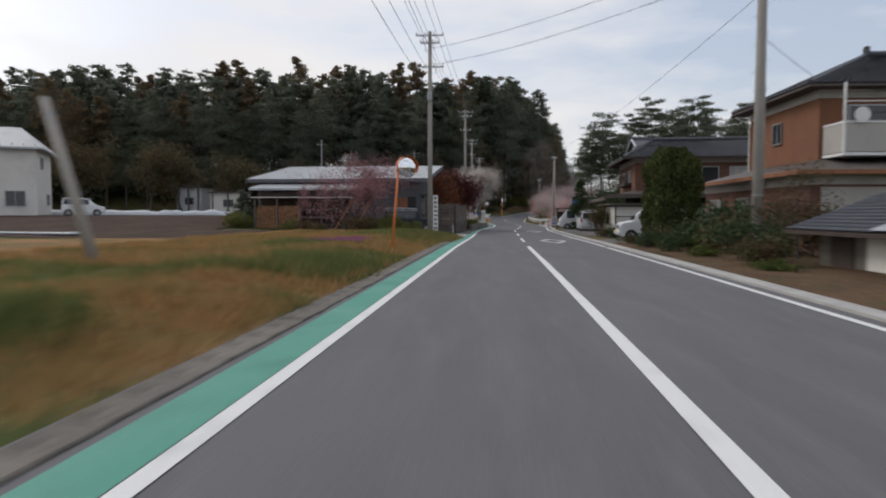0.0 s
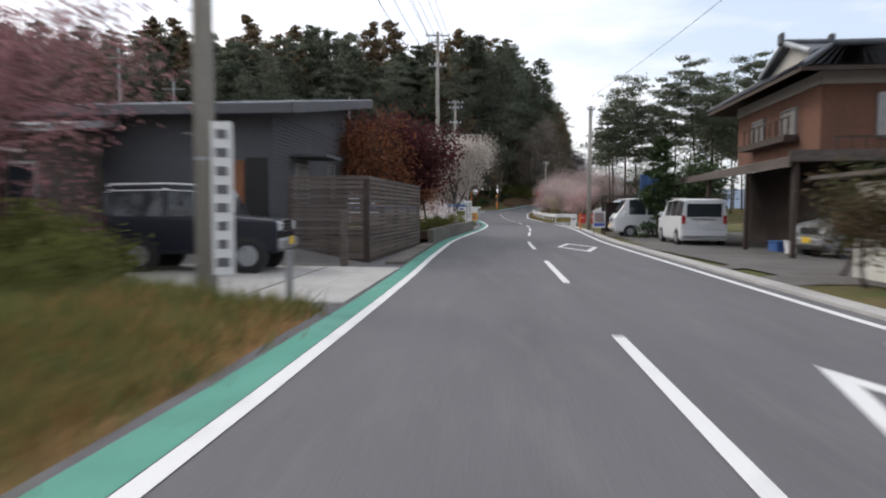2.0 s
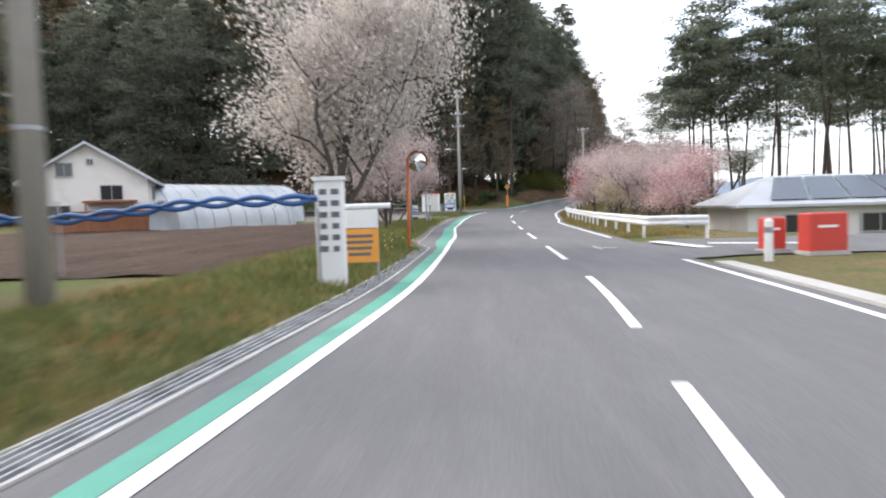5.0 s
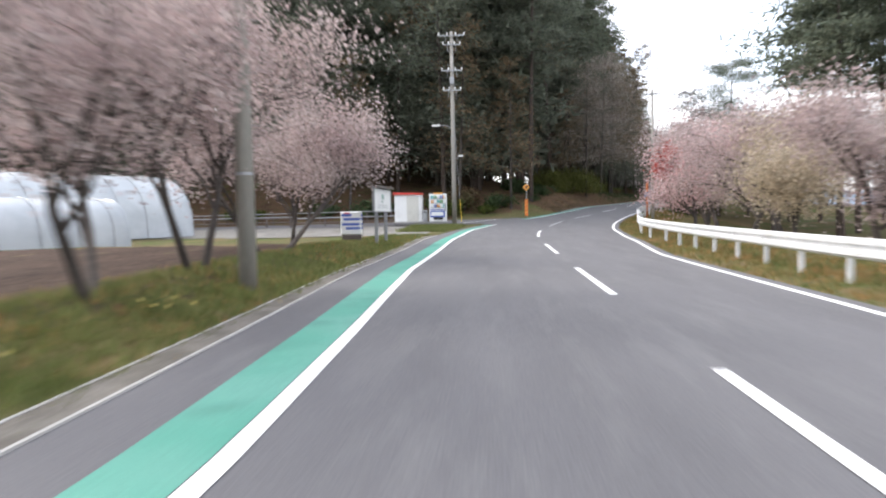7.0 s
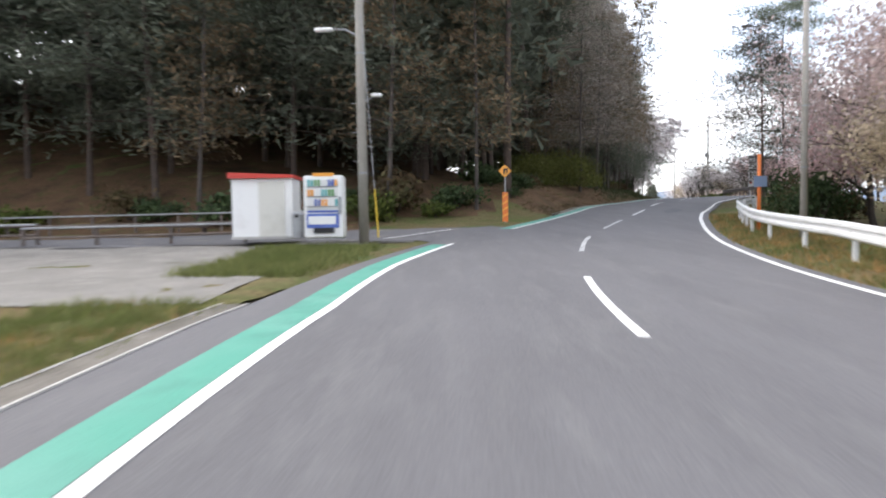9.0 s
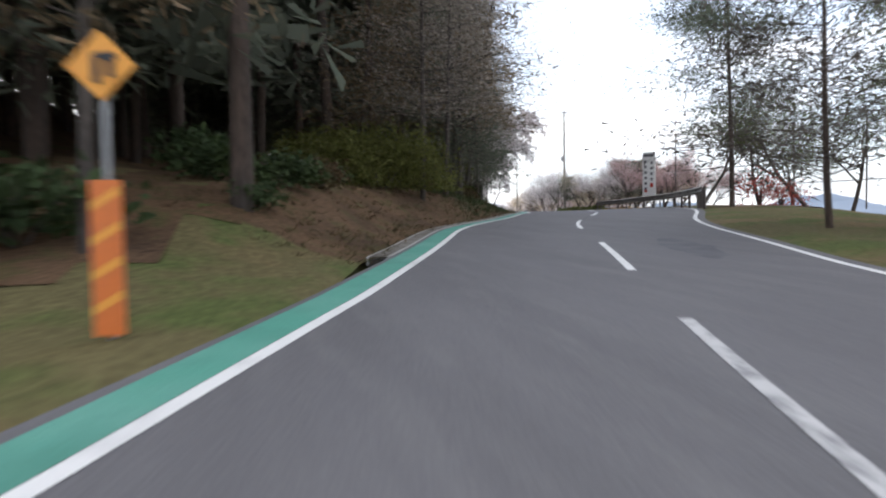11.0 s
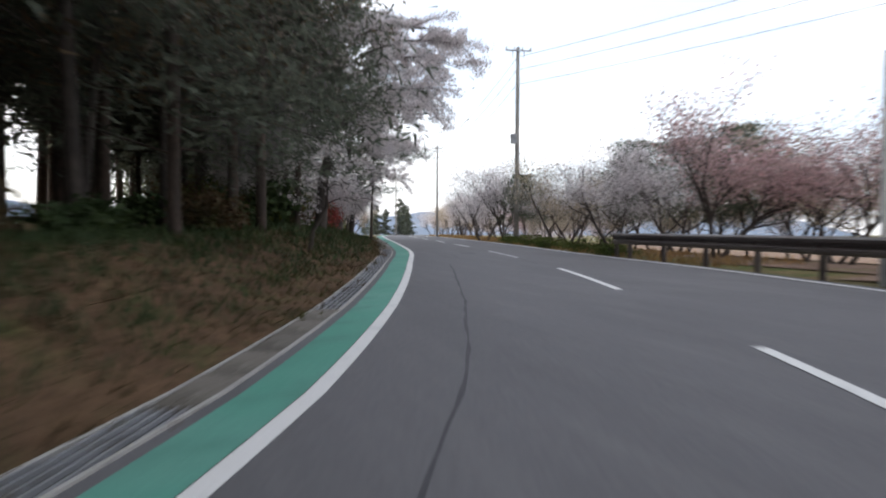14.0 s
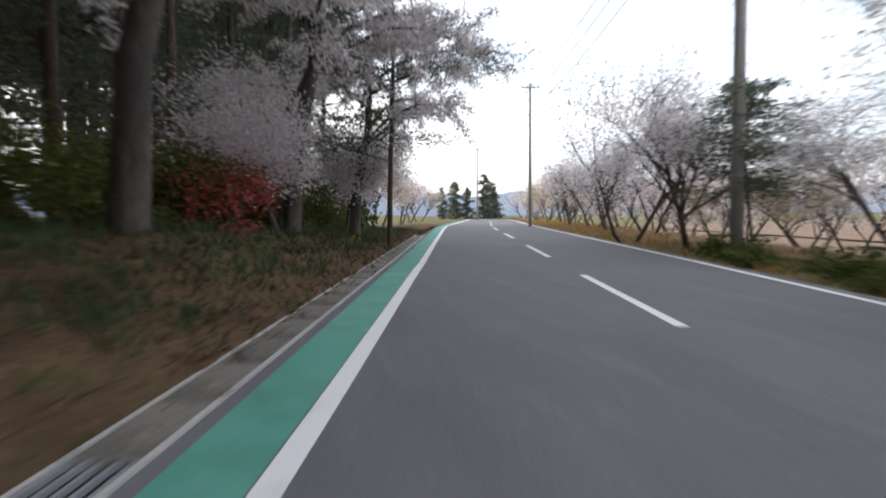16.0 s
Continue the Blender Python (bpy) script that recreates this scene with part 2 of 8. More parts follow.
WALL_BROWN = mat("wall_brown", (0.205, 0.088, 0.045), 0.85, tones=[((0.165, 0.07, 0.04), 0.45, 0.7)], scale=0.8, fine=0.1, fine_scale=30, bump=0.1)
WALL_TIMBER = mat("wall_timber", (0.15, 0.07, 0.045), 0.85, tones=[((0.105, 0.052, 0.036), 0.45, 0.7)], scale=1.0, fine=0.18, fine_scale=18, bump=0.15, stretch=(1, 1, 0.3))
YARD = mat("yard_gravel", (0.13, 0.122, 0.115), 0.95, tones=[((0.095, 0.09, 0.085), 0.45, 0.7), ((0.165, 0.155, 0.14), 0.5, 0.75)], scale=0.6, fine=0.25, fine_scale=25, bump=0.6, bump_scale=40)
WALL_BRICK = mat("wall_redbrown", (0.16, 0.075, 0.055), 0.9, tones=[((0.11, 0.055, 0.045), 0.45, 0.7)], scale=0.9, fine=0.12, fine_scale=25, bump=0.15)
WALL_BLACK = mat("wall_charcoal", (0.1, 0.102, 0.112), 0.8, tones=[((0.12, 0.122, 0.132), 0.5, 0.75)], scale=0.7, fine=0.12, fine_scale=20, bump=0.2, bump_scale=30)
PLASTER = mat("plaster_grey", (0.42, 0.4, 0.37), 0.9, tones=[((0.34, 0.32, 0.3), 0.5, 0.75)], scale=0.6, fine=0.06)
TILE = mat("roof_tile", (0.055, 0.06, 0.07), 0.5, tones=[((0.085, 0.09, 0.1), 0.5, 0.75)], scale=1.5, fine=0.15, fine_scale=12, island=0.2)
METAL_ROOF = mat("roof_metal", (0.42, 0.44, 0.46), 0.4, 0.3, tones=[((0.34, 0.35, 0.37), 0.5, 0.75)], scale=0.8, fine=0.05)
RUST_ROOF = mat("roof_dark_metal", (0.1, 0.085, 0.075), 0.6, 0.2, tones=[((0.15, 0.11, 0.085), 0.5, 0.75)], scale=1.0, fine=0.1)
WOOD_GREY = mat("wood_weathered", (0.1, 0.08, 0.07), 0.85, tones=[((0.15, 0.125, 0.11), 0.45, 0.7), ((0.065, 0.052, 0.046), 0.5, 0.72)], scale=1.5, fine=0.2, fine_scale=25, bump=0.3, bump_scale=30, per_object=0.28, stretch=(1, 0.15, 3))
WOOD_WARM = mat("wood_warm", (0.27, 0.11, 0.05), 0.7, tones=[((0.2, 0.08, 0.04), 0.45, 0.7)], scale=2, fine=0.15, fine_scale=20, stretch=(1, 1, 0.2))
FIREWOOD = mat("firewood", (0.36, 0.19, 0.1), 0.9, tones=[((0.25, 0.12, 0.06), 0.45, 0.7)], scale=4, fine=0.2, island=0.3)
WOOD_DARK = mat("wood_dark", (0.05, 0.035, 0.028), 0.85, tones=[((0.08, 0.06, 0.05), 0.5, 0.75)], scale=2, fine=0.2)
GLASS = mat("window_glass", (0.03, 0.035, 0.04), 0.06, spec=0.7)
CURTAIN = mat("window_curtained", (0.34, 0.33, 0.32), 0.15, tones=[((0.24, 0.24, 0.24), 0.45, 0.7)], scale=2, spec=0.7)
ALU = mat("aluminium_frame", (0.35, 0.35, 0.35), 0.4, 0.6)
CAR_WHITE = mat("car_paint_white", (0.7, 0.71, 0.72), 0.25, tones=[((0.62, 0.63, 0.64), 0.55, 0.8)], scale=0.8, spec=0.6)
CAR_NAVY = mat("car_paint_navy", (0.012, 0.014, 0.024), 0.3, tones=[((0.018, 0.02, 0.03), 0.55, 0.8)], scale=0.8, spec=0.4)
CHROME = mat("chrome", (0.7, 0.7, 0.72), 0.15, 1.0)
LAMP_CLEAR = mat("headlamp_glass", (0.6, 0.62, 0.65), 0.1, spec=0.8)
LAMP_RED = mat("taillamp_red", (0.35, 0.02, 0.02), 0.15, spec=0.7)
VINYL = mat("greenhouse_film", (0.44, 0.47, 0.5), 0.35, tones=[((0.34, 0.37, 0.4), 0.45, 0.7)], scale=0.5, fine=0.04)
PANEL_CREAM = mat("panel_cream", (0.6, 0.59, 0.54), 0.7, tones=[((0.5, 0.49, 0.44), 0.5, 0.75)], scale=1.2, fine=0.05, per_object=0.06)
TARP_BLUE = mat("tarp_blue", (0.035, 0.1, 0.28), 0.6, tones=[((0.05, 0.15, 0.36), 0.5, 0.75)], scale=2)
SOLAR = mat("roof_glossy_dark", (0.02, 0.025, 0.035), 0.15, spec=0.7)
DAFF = mat("daffodil", (0.55, 0.45, 0.14), 0.7, island=0.25)

# ---- the road's line: plan and height ----
LINE = [(2.4, -40), (2.9, -22), (3.4, -12.6), (3.95, 0), (4.46, 12.7), (4.9, 22.3), (5.38, 32.3), (5.85, 42.3), (7.45, 57), (8.2, 66), (8.27, 75.9), (8.3, 85.9), (8.4, 95.9), (8.47, 105.9), (8.45, 110.9), (8.9, 115.9), (9.85, 120.8), (11.0, 125.65), (14.2, 133.5), (17.7, 141.6), (20.55, 149.0), (23.7, 153.9), (27.0, 159.2), (31.1, 168.4), (34.45, 177.85), (36.75, 187.5), (38.95, 197.2), (46.3, 228), (59, 272), (78, 340), (105, 430)]
RISE = [(-60, 0), (60, 0), (85, 0.05), (96, 0.07), (106, 0.17), (116, 0.47), (125.6, 0.8), (133, 1.22), (141.4, 1.7), (150.8, 2.26), (159.3, 2.68), (168.5, 2.97), (178, 3.13), (187.7, 3.27), (197, 3.34), (230, 3.45), (300, 3.1), (430, 1.5)]


def smooth_line(points, step=1.0, passes=10):
    pts = np.array(points, float)
    cum = np.r_[0, np.cumsum(np.hypot(*np.diff(pts, axis=0).T))]
    s = np.arange(0, cum[-1], step)
    xy = np.stack([np.interp(s, cum, pts[:, k]) for k in (0, 1)], 1)
    for _ in range(passes):
        xy[1:-1] = 0.25 * xy[:-2] + 0.5 * xy[1:-1] + 0.25 * xy[2:]
    return xy


ROAD = smooth_line(LINE)
ROAD_Z = np.interp(ROAD[:, 1], *zip(*RISE))
for _ in range(40):
    ROAD_Z[1:-1] = 0.25 * ROAD_Z[:-2] + 0.5 * ROAD_Z[1:-1] + 0.25 * ROAD_Z[2:]
ROAD_T = np.gradient(ROAD, axis=0)
ROAD_T /= np.linalg.norm(ROAD_T, axis=1)[:, None]
ROAD_N = np.stack([ROAD_T[:, 1], -ROAD_T[:, 0]], 1)
STATION = np.arange(len(ROAD))


def st(y):
    """The station of the road's line at this y."""
    return float(np.interp(y, ROAD[:, 1], STATION))


TILT = [(145, 0.0), (155, 0.02), (172, 0.02), (186, 0.0)]


def on_road(s, off, dz=0.0):
    """The place at station s, off metres to the right of the line; the carriageway tilts in the upper bend."""
    dz += float(np.interp(np.interp(s, STATION, ROAD[:, 1]), *zip(*TILT))) * off
    x, y = (np.interp(s, STATION, ROAD[:, k]) for k in (0, 1))
    nx, ny = (np.interp(s, STATION, ROAD_N[:, k]) for k in (0, 1))
    return Vector((x + nx * off, y + ny * off, float(np.interp(s, STATION, ROAD_Z)) + dz))


def heading(s):
    tx, ty = (np.interp(s, STATION, ROAD_T[:, k]) for k in (0, 1))
    return math.degrees(math.atan2(-tx, ty))


def near_road(x, y):
    """Station and offset of a place."""
    d = (ROAD[:, 0] - x) ** 2 + (ROAD[:, 1] - y) ** 2
    k = int(np.argmin(d))
    return k, float((x - ROAD[k, 0]) * ROAD_N[k, 0] + (y - ROAD[k, 1]) * ROAD_N[k, 1])


LEFT = [(-60, -3.2), (-12, -3.19), (0, -3.2), (12, -3.17), (16, -3.12), (20, -3.06), (25, -3.04), (29, -3.06), (33, -3.13), (45, -3.18), (58, -3.12), (62, -3.15), (66, -3.16), (70, -3.18), (75, -3.23), (80, -3.32), (84, -3.35), (88, -3.54), (92, -3.78), (96, -3.98), (100, -3.97), (108, -3.95), (113, -3.85), (118, -4.1), (124, -4.0), (130, -3.67), (135, -3.55), (146, -3.78), (150, -3.79), (154, -3.96), (158, -4.23), (161, -4.33), (164, -4.2), (167, -3.97), (172, -3.84), (177, -3.82), (180, -3.7), (182.5, -3.5), (184.4, -3.34), (187.3, -3.19), (190, -3.15), (194, -3.1), (200, -3.05), (206, -3.08), (230, -3.15), (430, -3.2)]
RIGHT = [(-60, 3.25), (0, 3.3), (16, 3.3), (24, 3.15), (42, 3.05), (60, 2.9), (67, 2.65), (73, 2.6), (80, 2.8), (90, 2.9), (100, 2.95), (107, 3.7), (113, 3.95), (117, 3.85), (126, 3.8), (134, 3.35), (138, 3.25), (150, 4.0), (154, 4.4), (161, 4.8), (167, 4.7), (175, 3.8), (182, 3.15), (188, 2.95), (199, 3.0), (222, 2.95), (430, 3.1)]


def edge(table, s):
    return float(np.interp(np.interp(s, STATION, ROAD[:, 1]), *zip(*table)))


def left(s):
    return edge(LEFT, s)


def right(s):
    return edge(RIGHT, s)


def mesh_ob(name, verts, faces, material, smooth=False):
    me = bpy.data.meshes.new(name)
    me.from_pydata([tuple(v) for v in verts], [], faces)
    me.materials.append(material)
    if smooth:
        me.polygons.foreach_set("use_smooth", [True] * len(me.polygons))
    me.update()
    return new(name, me)


def strip(name, y0, y1, off0, off1, dz, material, thick=0.0, step=1.0, parent=None):
    """A ribbon along the road between two offsets (numbers or functions of the station)."""
    f0 = off0 if callable(off0) else (lambda s: off0)
    f1 = off1 if callable(off1) else (lambda s: off1)
    a, b = st(y0), st(y1)
    ss = np.unique(np.r_[a, np.arange(math.ceil(a), math.floor(b) + 1), b])
    verts, faces = [], []
    for s in ss:
        verts += [on_road(s, f0(s), dz), on_road(s, f1(s), dz)]
        if thick:
            verts += [on_road(s, f0(s), dz - thick), on_road(s, f1(s), dz - thick)]
    w = 4 if thick else 2
    for k in range(len(ss) - 1):
        p, q = k * w, (k + 1) * w
        faces.append((p, p + 1, q + 1, q))
        if thick:
            faces += [(p + 2, p, q, q + 2), (p + 1, p + 3, q + 3, q + 1)]
    if thick:
        e = (len(ss) - 1) * w
        faces += [(0, 2, 3, 1), (e, e + 1, e + 3, e + 2)]
    ob = mesh_ob(name, verts, faces, material)
    ob.parent = parent
    return ob


SHOULDER = [(-60, 1.0), (16.8, 1.0), (17.3, 0.52), (24.1, 0.52), (24.6, 1.15), (55, 1.15), (58, 0.55), (77, 0.5), (78.6, 0.85), (80.5, 1.22), (112, 1.25), (118, 0.9), (124, 0.8), (133, 0.6), (430, 0.6)]


def shoulder(s):
    """Where the asphalt ends beside the green strip."""
    return left(s) - edge(SHOULDER, s)


GREEN_W = [(-60, 0.49), (15, 0.48), (18, 0.42), (20, 0.38), (25, 0.31), (34, 0.35), (45, 0.4), (58, 0.24), (66, 0.26), (70, 0.32), (77, 0.26), (78.6, 0.42), (80.7, 0.55), (100, 0.54), (113, 0.5), (150, 0.48), (430, 0.48)]

tagged(strip("road", -40, 425, shoulder, lambda s: right(s) + 0.25, 0.0, ASPHALT), "grey worn asphalt two-lane country road", "road", kind="structure")
for y0, y1 in ((-40, 123.2), (129.2, 420)):
    tagged(strip("edge_line", y0, y1, lambda s: left(s), lambda s: left(s) + 0.15, 0.007, PAINT_WHITE), "white painted edge line beside a green strip", "road marking", kind="structure")
    tagged(strip("cycle_strip", y0, y1 - 0.3, lambda s: left(s) - edge(GREEN_W, s), lambda s: left(s) - 0.012, 0.006, PAINT_GREEN), "green painted strip along the road edge", "road marking", kind="structure")
for y0, y1 in ((-40, 11.9), (12.6, 70.5), (80.3, 420)):
    tagged(strip("edge_line", y0, y1, lambda s: right(s) - 0.14, lambda s: right(s), 0.007, PAINT_WHITE), "white painted edge line", "road marking", kind="structure")
tagged(strip("centre_line", -40, 12.7, -0.08, 0.09, 0.007, PAINT_WHITE), "solid white centre line", "road marking", kind="structure")
DASHES = [17.4, 27.4, 37.3, 48.0, 55.3, 62.5, 71.3, 80.9, 90.9, 100.9, 110.9, 120.8, 129.0, 137.0, 146.2, 155.0, 163.9, 173.2, 182.6, 192, 201, 211, 221, 231, 241, 251]
for k, y in enumerate(DASHES):
    worn = k in (11, 12, 18)
    o = strip("centre_dash", y, float(np.interp(st(y) + 5.0, STATION, ROAD[:, 1])), -0.07, 0.06, 0.007, PAINT_WORN if worn else PAINT_WHITE)
    tagged(o, "worn white centre-line dash" if worn else "white painted centre-line dash", "road marking", "centre-line dashes", "structure")

# the crossing-ahead diamonds in the oncoming lane
for y in (16.2, 36.15):
    b0, b1 = st(y), st(y + 5.0)
    pts = [(b0 + 2.5 * (1 + u), 1.55 + 0.7 * v) for u, v in ((-1, 0.15), (0, -1), (1, -0.15), (0, 1))]
    verts, faces = [], []
    for k in range(4):
        (s0, o0), (cs, co) = pts[k], ((b0 + b1) / 2, 1.55)
        verts += [on_road(s0, o0, 0.007), on_road(cs + (s0 - cs) * 0.74, co + (o0 - co) * 0.78, 0.007)]
    for k in range(4):
        p, q = 2 * k, 2 * ((k + 1) % 4)
        faces.append((p, q, q + 1, p + 1))
    tagged(mesh_ob("road_diamond", verts, faces, PAINT_WHITE), "white diamond painted on the asphalt", "road marking", "painted diamonds", "structure")

# drain covers and concrete channel along the left edge
slab_bed = tagged(strip("gutter_bed", -40, 17.0, lambda s: left(s) - 0.53, lambda s: left(s) - 0.97, -0.008, CONCRETE_OLD, 0.1), "worn concrete gutter covers beside the verge", "gutter", kind="structure")
channels = []
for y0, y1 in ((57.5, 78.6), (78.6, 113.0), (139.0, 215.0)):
    # near-black top stands for shade inside the drain; middle stretch is plain concrete
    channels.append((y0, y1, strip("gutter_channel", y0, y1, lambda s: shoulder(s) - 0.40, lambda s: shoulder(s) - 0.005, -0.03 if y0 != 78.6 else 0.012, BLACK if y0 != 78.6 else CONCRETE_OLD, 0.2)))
    tagged(channels[-1][2], "drain channel beside the road, black where its shade is painted", "gutter", kind="structure")
    for o in (0.0, 0.40):
        tagged(strip("gutter_kerb", y0, y1, lambda s: shoulder(s) - o - 0.035, lambda s: shoulder(s) - o, 0.02, CONCRETE, 0.16), "narrow concrete lip of the drain", "gutter", kind="structure")
tagged(strip("kerb", -40, 69.5, lambda s: right(s) + 0.25, lambda s: right(s) + 0.62, 0.05, CONCRETE, 0.2), "pale concrete kerb strip along the road", "kerb", kind="structure")

# ---- the ground: one sheet to the horizon ----
def ramp(x, a, b):
    t = min(max((x - a) / (b - a), 0.0), 1.0)
    return t * t * (3 - 2 * t)


DRAIN = [(-60, 0.0), (56, 0.0), (58, 0.42), (112, 0.42), (116, 0.0), (136, 0.0), (139, 0.42), (430, 0.42)]


def ground_z(x, y):
    k, off = near_road(x, min(max(y, -39), 420))
    base = float(ROAD_Z[k]) + float(np.interp(ROAD[k, 1], *zip(*TILT))) * min(max(off, -6.0), 8.0)
    e = off - right(k) if off > 0 else left(k) - off
    z = base - 0.06
    if off < 0:
        out = max(e - edge(SHOULDER, k) - edge(DRAIN, k), 0)
        # grass shoulder a little above the road, then fields
        z += 0.08 * ramp(out, 0, 0.3) + 0.3 * ramp(out, 0.3, 2.2) * (1 - ramp(y, 100, 112)) * (1 - ramp(y, 23.2, 24.8) * (1 - ramp(y, 30.4, 32)) * (1 - ramp(out, 5.5, 7.5)))
        # wooded bank and hill beyond the junction
        z += ramp(y, 134, 146) * (1 - ramp(y, 196, 225)) * ((1.5 - 0.6 * ramp(y, 160, 176)) * ramp(out, 0.1, 3.4) + 1.0 * ramp(out, 3, 12) * (1 - 0.7 * ramp(y, 160, 178)))
        z += 10 * ramp(y, 138, 166) * ramp(out, 10, 38) * (1 - ramp(y, 168, 188))
        # the fields rise gently away from the road
        z += 1.0 * ramp(out, 8, 26) * ramp(y, 6, 46) * (1 - ramp(y, 58, 72))
    else:
        out = max(e - 0.6, 0)
        z += 0.06 * ramp(out, 0, 0.5)
        z -= 1.3 * ramp(out, 3, 12) * ramp(y, 76, 95)
        z -= 1.5 * ramp(out, 9, 50) * ramp(y, 130, 180)
    z += 0.05 * noise.noise((x * 0.3, y * 0.3, 0)) * ramp(max(e, 0), 1.2, 3)
    return z


gx = [-1600, -900, -500, -320, -220, -160, -120, -95] + list(np.arange(-80, -30, 4.0)) + list(np.arange(-30, 75, 0.8)) + list(np.arange(75, 120, 5.0)) + [140, 180, 240, 330, 500, 900, 1600]
gy = [-500, -200, -90, -60] + list(np.arange(-40, 245, 0.9)) + list(np.arange(245, 340, 5.0)) + [360, 400, 460, 560, 800, 1300, 2500]


def sheet_z(x, y):
    """The wide sheet dips under the finer verge beside the road."""
    k, off = near_road(x, min(max(y, -39), 420))
    if off > 0:
        return ground_z(x, y)
    e = left(k) - off - edge(SHOULDER, k) - edge(DRAIN, k)
    fine = any(a <= y <= b for a, b in ((-40, 24), (58, 123.5), (130, 239)))
    return ground_z(x, y) - (0.22 * (1 - ramp(e, 1.9, 2.9)) if fine else 0.03)


verts = [(x, y, sheet_z(x, y)) for y in gy for x in gx]
w = len(gx)
faces = [(j * w + i, j * w + i + 1, (j + 1) * w + i + 1, (j + 1) * w + i) for j in range(len(gy) - 1) for i in range(w - 1)]
tagged(mesh_ob("ground", verts, faces, GRASS_GROUND, True), "grassy verges and fields beside the road", "ground", kind="structure")


def verge(y0, y1, material, label):
    """A fine strip of ground between the drain and the fields."""
    ss = np.arange(st(y0), st(y1), 0.5)
    outs = (0.0, 0.12, 0.3, 0.55, 0.85, 1.2, 1.6, 2.05, 2.5, 3.0)
    vs = []
    for s in ss:
        for o in outs:
            p = on_road(s, shoulder(s) - edge(DRAIN, s) - 0.05 - o)
            z = ground_z(p.x, p.y) + (0.05 * noise.noise((p.x * 1.3, p.y * 1.3, 4)) * ramp(o, 0, 0.5)) - 0.02 * ramp(o, 2.0, 3.0)
            vs.append((p.x, p.y, z))
    n = len(outs)
    fs = [(j * n + i, (j + 1) * n + i, (j + 1) * n + i + 1, j * n + i + 1) for j in range(len(ss) - 1) for i in range(n - 1)]
    tagged(mesh_ob("verge", vs, fs, material, True), label, "verge", kind="structure")


verge(-40, 24.0, VERGE_DRY, "rough verge of dry orange-brown and green grass")
verge(57.6, 124.0, GRASS_GROUND, "grassy verge beside the drain")
verge(129.0, 139.2, GRASS_GROUND, "dry grass verge at the corner of the wood")
verge(138.5, 240, LITTER, "bank of brown leaf litter at the wood's edge")

# ---- building tools ----
class Build:
    """Collects simple solids into one mesh."""

    def __init__(self):
        self.v, self.f = [], []

    def add(self, verts, faces):
        k = len(self.v)
        self.v += [tuple(p) for p in verts]
        self.f += [tuple(i + k for i in f) for f in faces]
        return self

    def box(self, c, s, rz=0.0, m=None, bevel=0.0):
        x, y, z = (v / 2 for v in s)
        if bevel:
            b = min(bevel, x * 0.9, y * 0.9, z * 0.9)
            pts, ring = [], []
            for zz, i in ((-z, b), (-z + b, 0), (z - b, 0), (z, b)):
                ring.append(len(pts))
                for px, py in ((-x + i + b, -y + i), (x - i - b, -y + i), (x - i, -y + i + b), (x - i, y - i - b), (x - i - b, y - i), (-x + i + b, y - i), (-x + i, y - i - b), (-x + i, -y + i + b)):
                    pts.append(Vector((px, py, zz)))
            faces = [tuple(range(7, -1, -1)), tuple(range(24, 32))]
            for r in range(3):
                for k in range(8):
                    a, d = ring[r] + k, ring[r] + (k + 1) % 8
                    faces.append((a, d, d + 8, a + 8))
        else:
            pts = [Vector((sx * x, sy * y, sz * z)) for sz in (-1, 1) for sy in (-1, 1) for sx in (-1, 1)]
            faces = [(0, 2, 3, 1), (4, 5, 7, 6), (0, 1, 5, 4), (2, 6, 7, 3), (0, 4, 6, 2), (1, 3, 7, 5)]
        t = (m or Matrix.Identity(4)) @ Matrix.Translation(c) @ Matrix.Rotation(radians(rz), 4, "Z")
        return self.add([t @ p for p in pts], faces)

    def tube(self, points, radii, seg=8, caps=True):
        points = [Vector(p) for p in points]
        if not hasattr(radii, "__len__"):
            radii = [radii] * len(points)
        verts, faces = [], []
        for k, p in enumerate(points):
            d = points[min(k + 1, len(points) - 1)] - points[max(k - 1, 0)]
            d = d.normalized() if d.length > 1e-9 else Vector((0, 0, 1))
            u = d.cross(Vector((0, 1, 0)) if abs(d.y) < 0.9 else Vector((1, 0, 0))).normalized()
            w = d.cross(u)
            for j in range(seg):
                a = 2 * math.pi * j / seg
                verts.append(p + (u * math.cos(a) + w * math.sin(a)) * radii[k])
        for k in range(len(points) - 1):
            for j in range(seg):
                a, b = k * seg + j, k * seg + (j + 1) % seg
                faces.append((a, b, b + seg, a + seg))
        if caps:
            faces += [tuple(range(seg - 1, -1, -1)), tuple(range((len(points) - 1) * seg, len(points) * seg))]
        return self.add(verts, faces)

    def prism(self, outline, y0, y1, m=None):
        """An outline in x and z, drawn out along y."""
        n = len(outline)
        t = m or Matrix.Identity(4)
        verts = [t @ Vector((x, y, z)) for y in (y0, y1) for x, z in outline]
        faces = [tuple(range(n)), tuple(range(2 * n - 1, n - 1, -1))]
        faces += [(k, k + n, (k + 1) % n + n, (k + 1) % n) for k in range(n)]
        return self.add(verts, faces)

    def quad(self, a, b, c, d):
        return self.add([a, b, c, d], [(0, 1, 2, 3)])

    def ob(self, name, material, smooth=False):
        return mesh_ob(name, self.v, self.f, material, smooth)


def part(name, b, material, parent, label="", smooth=False):
    o = b.ob(name, material, smooth)
    o.parent = parent
    if label:
        o["label"] = label
    return o


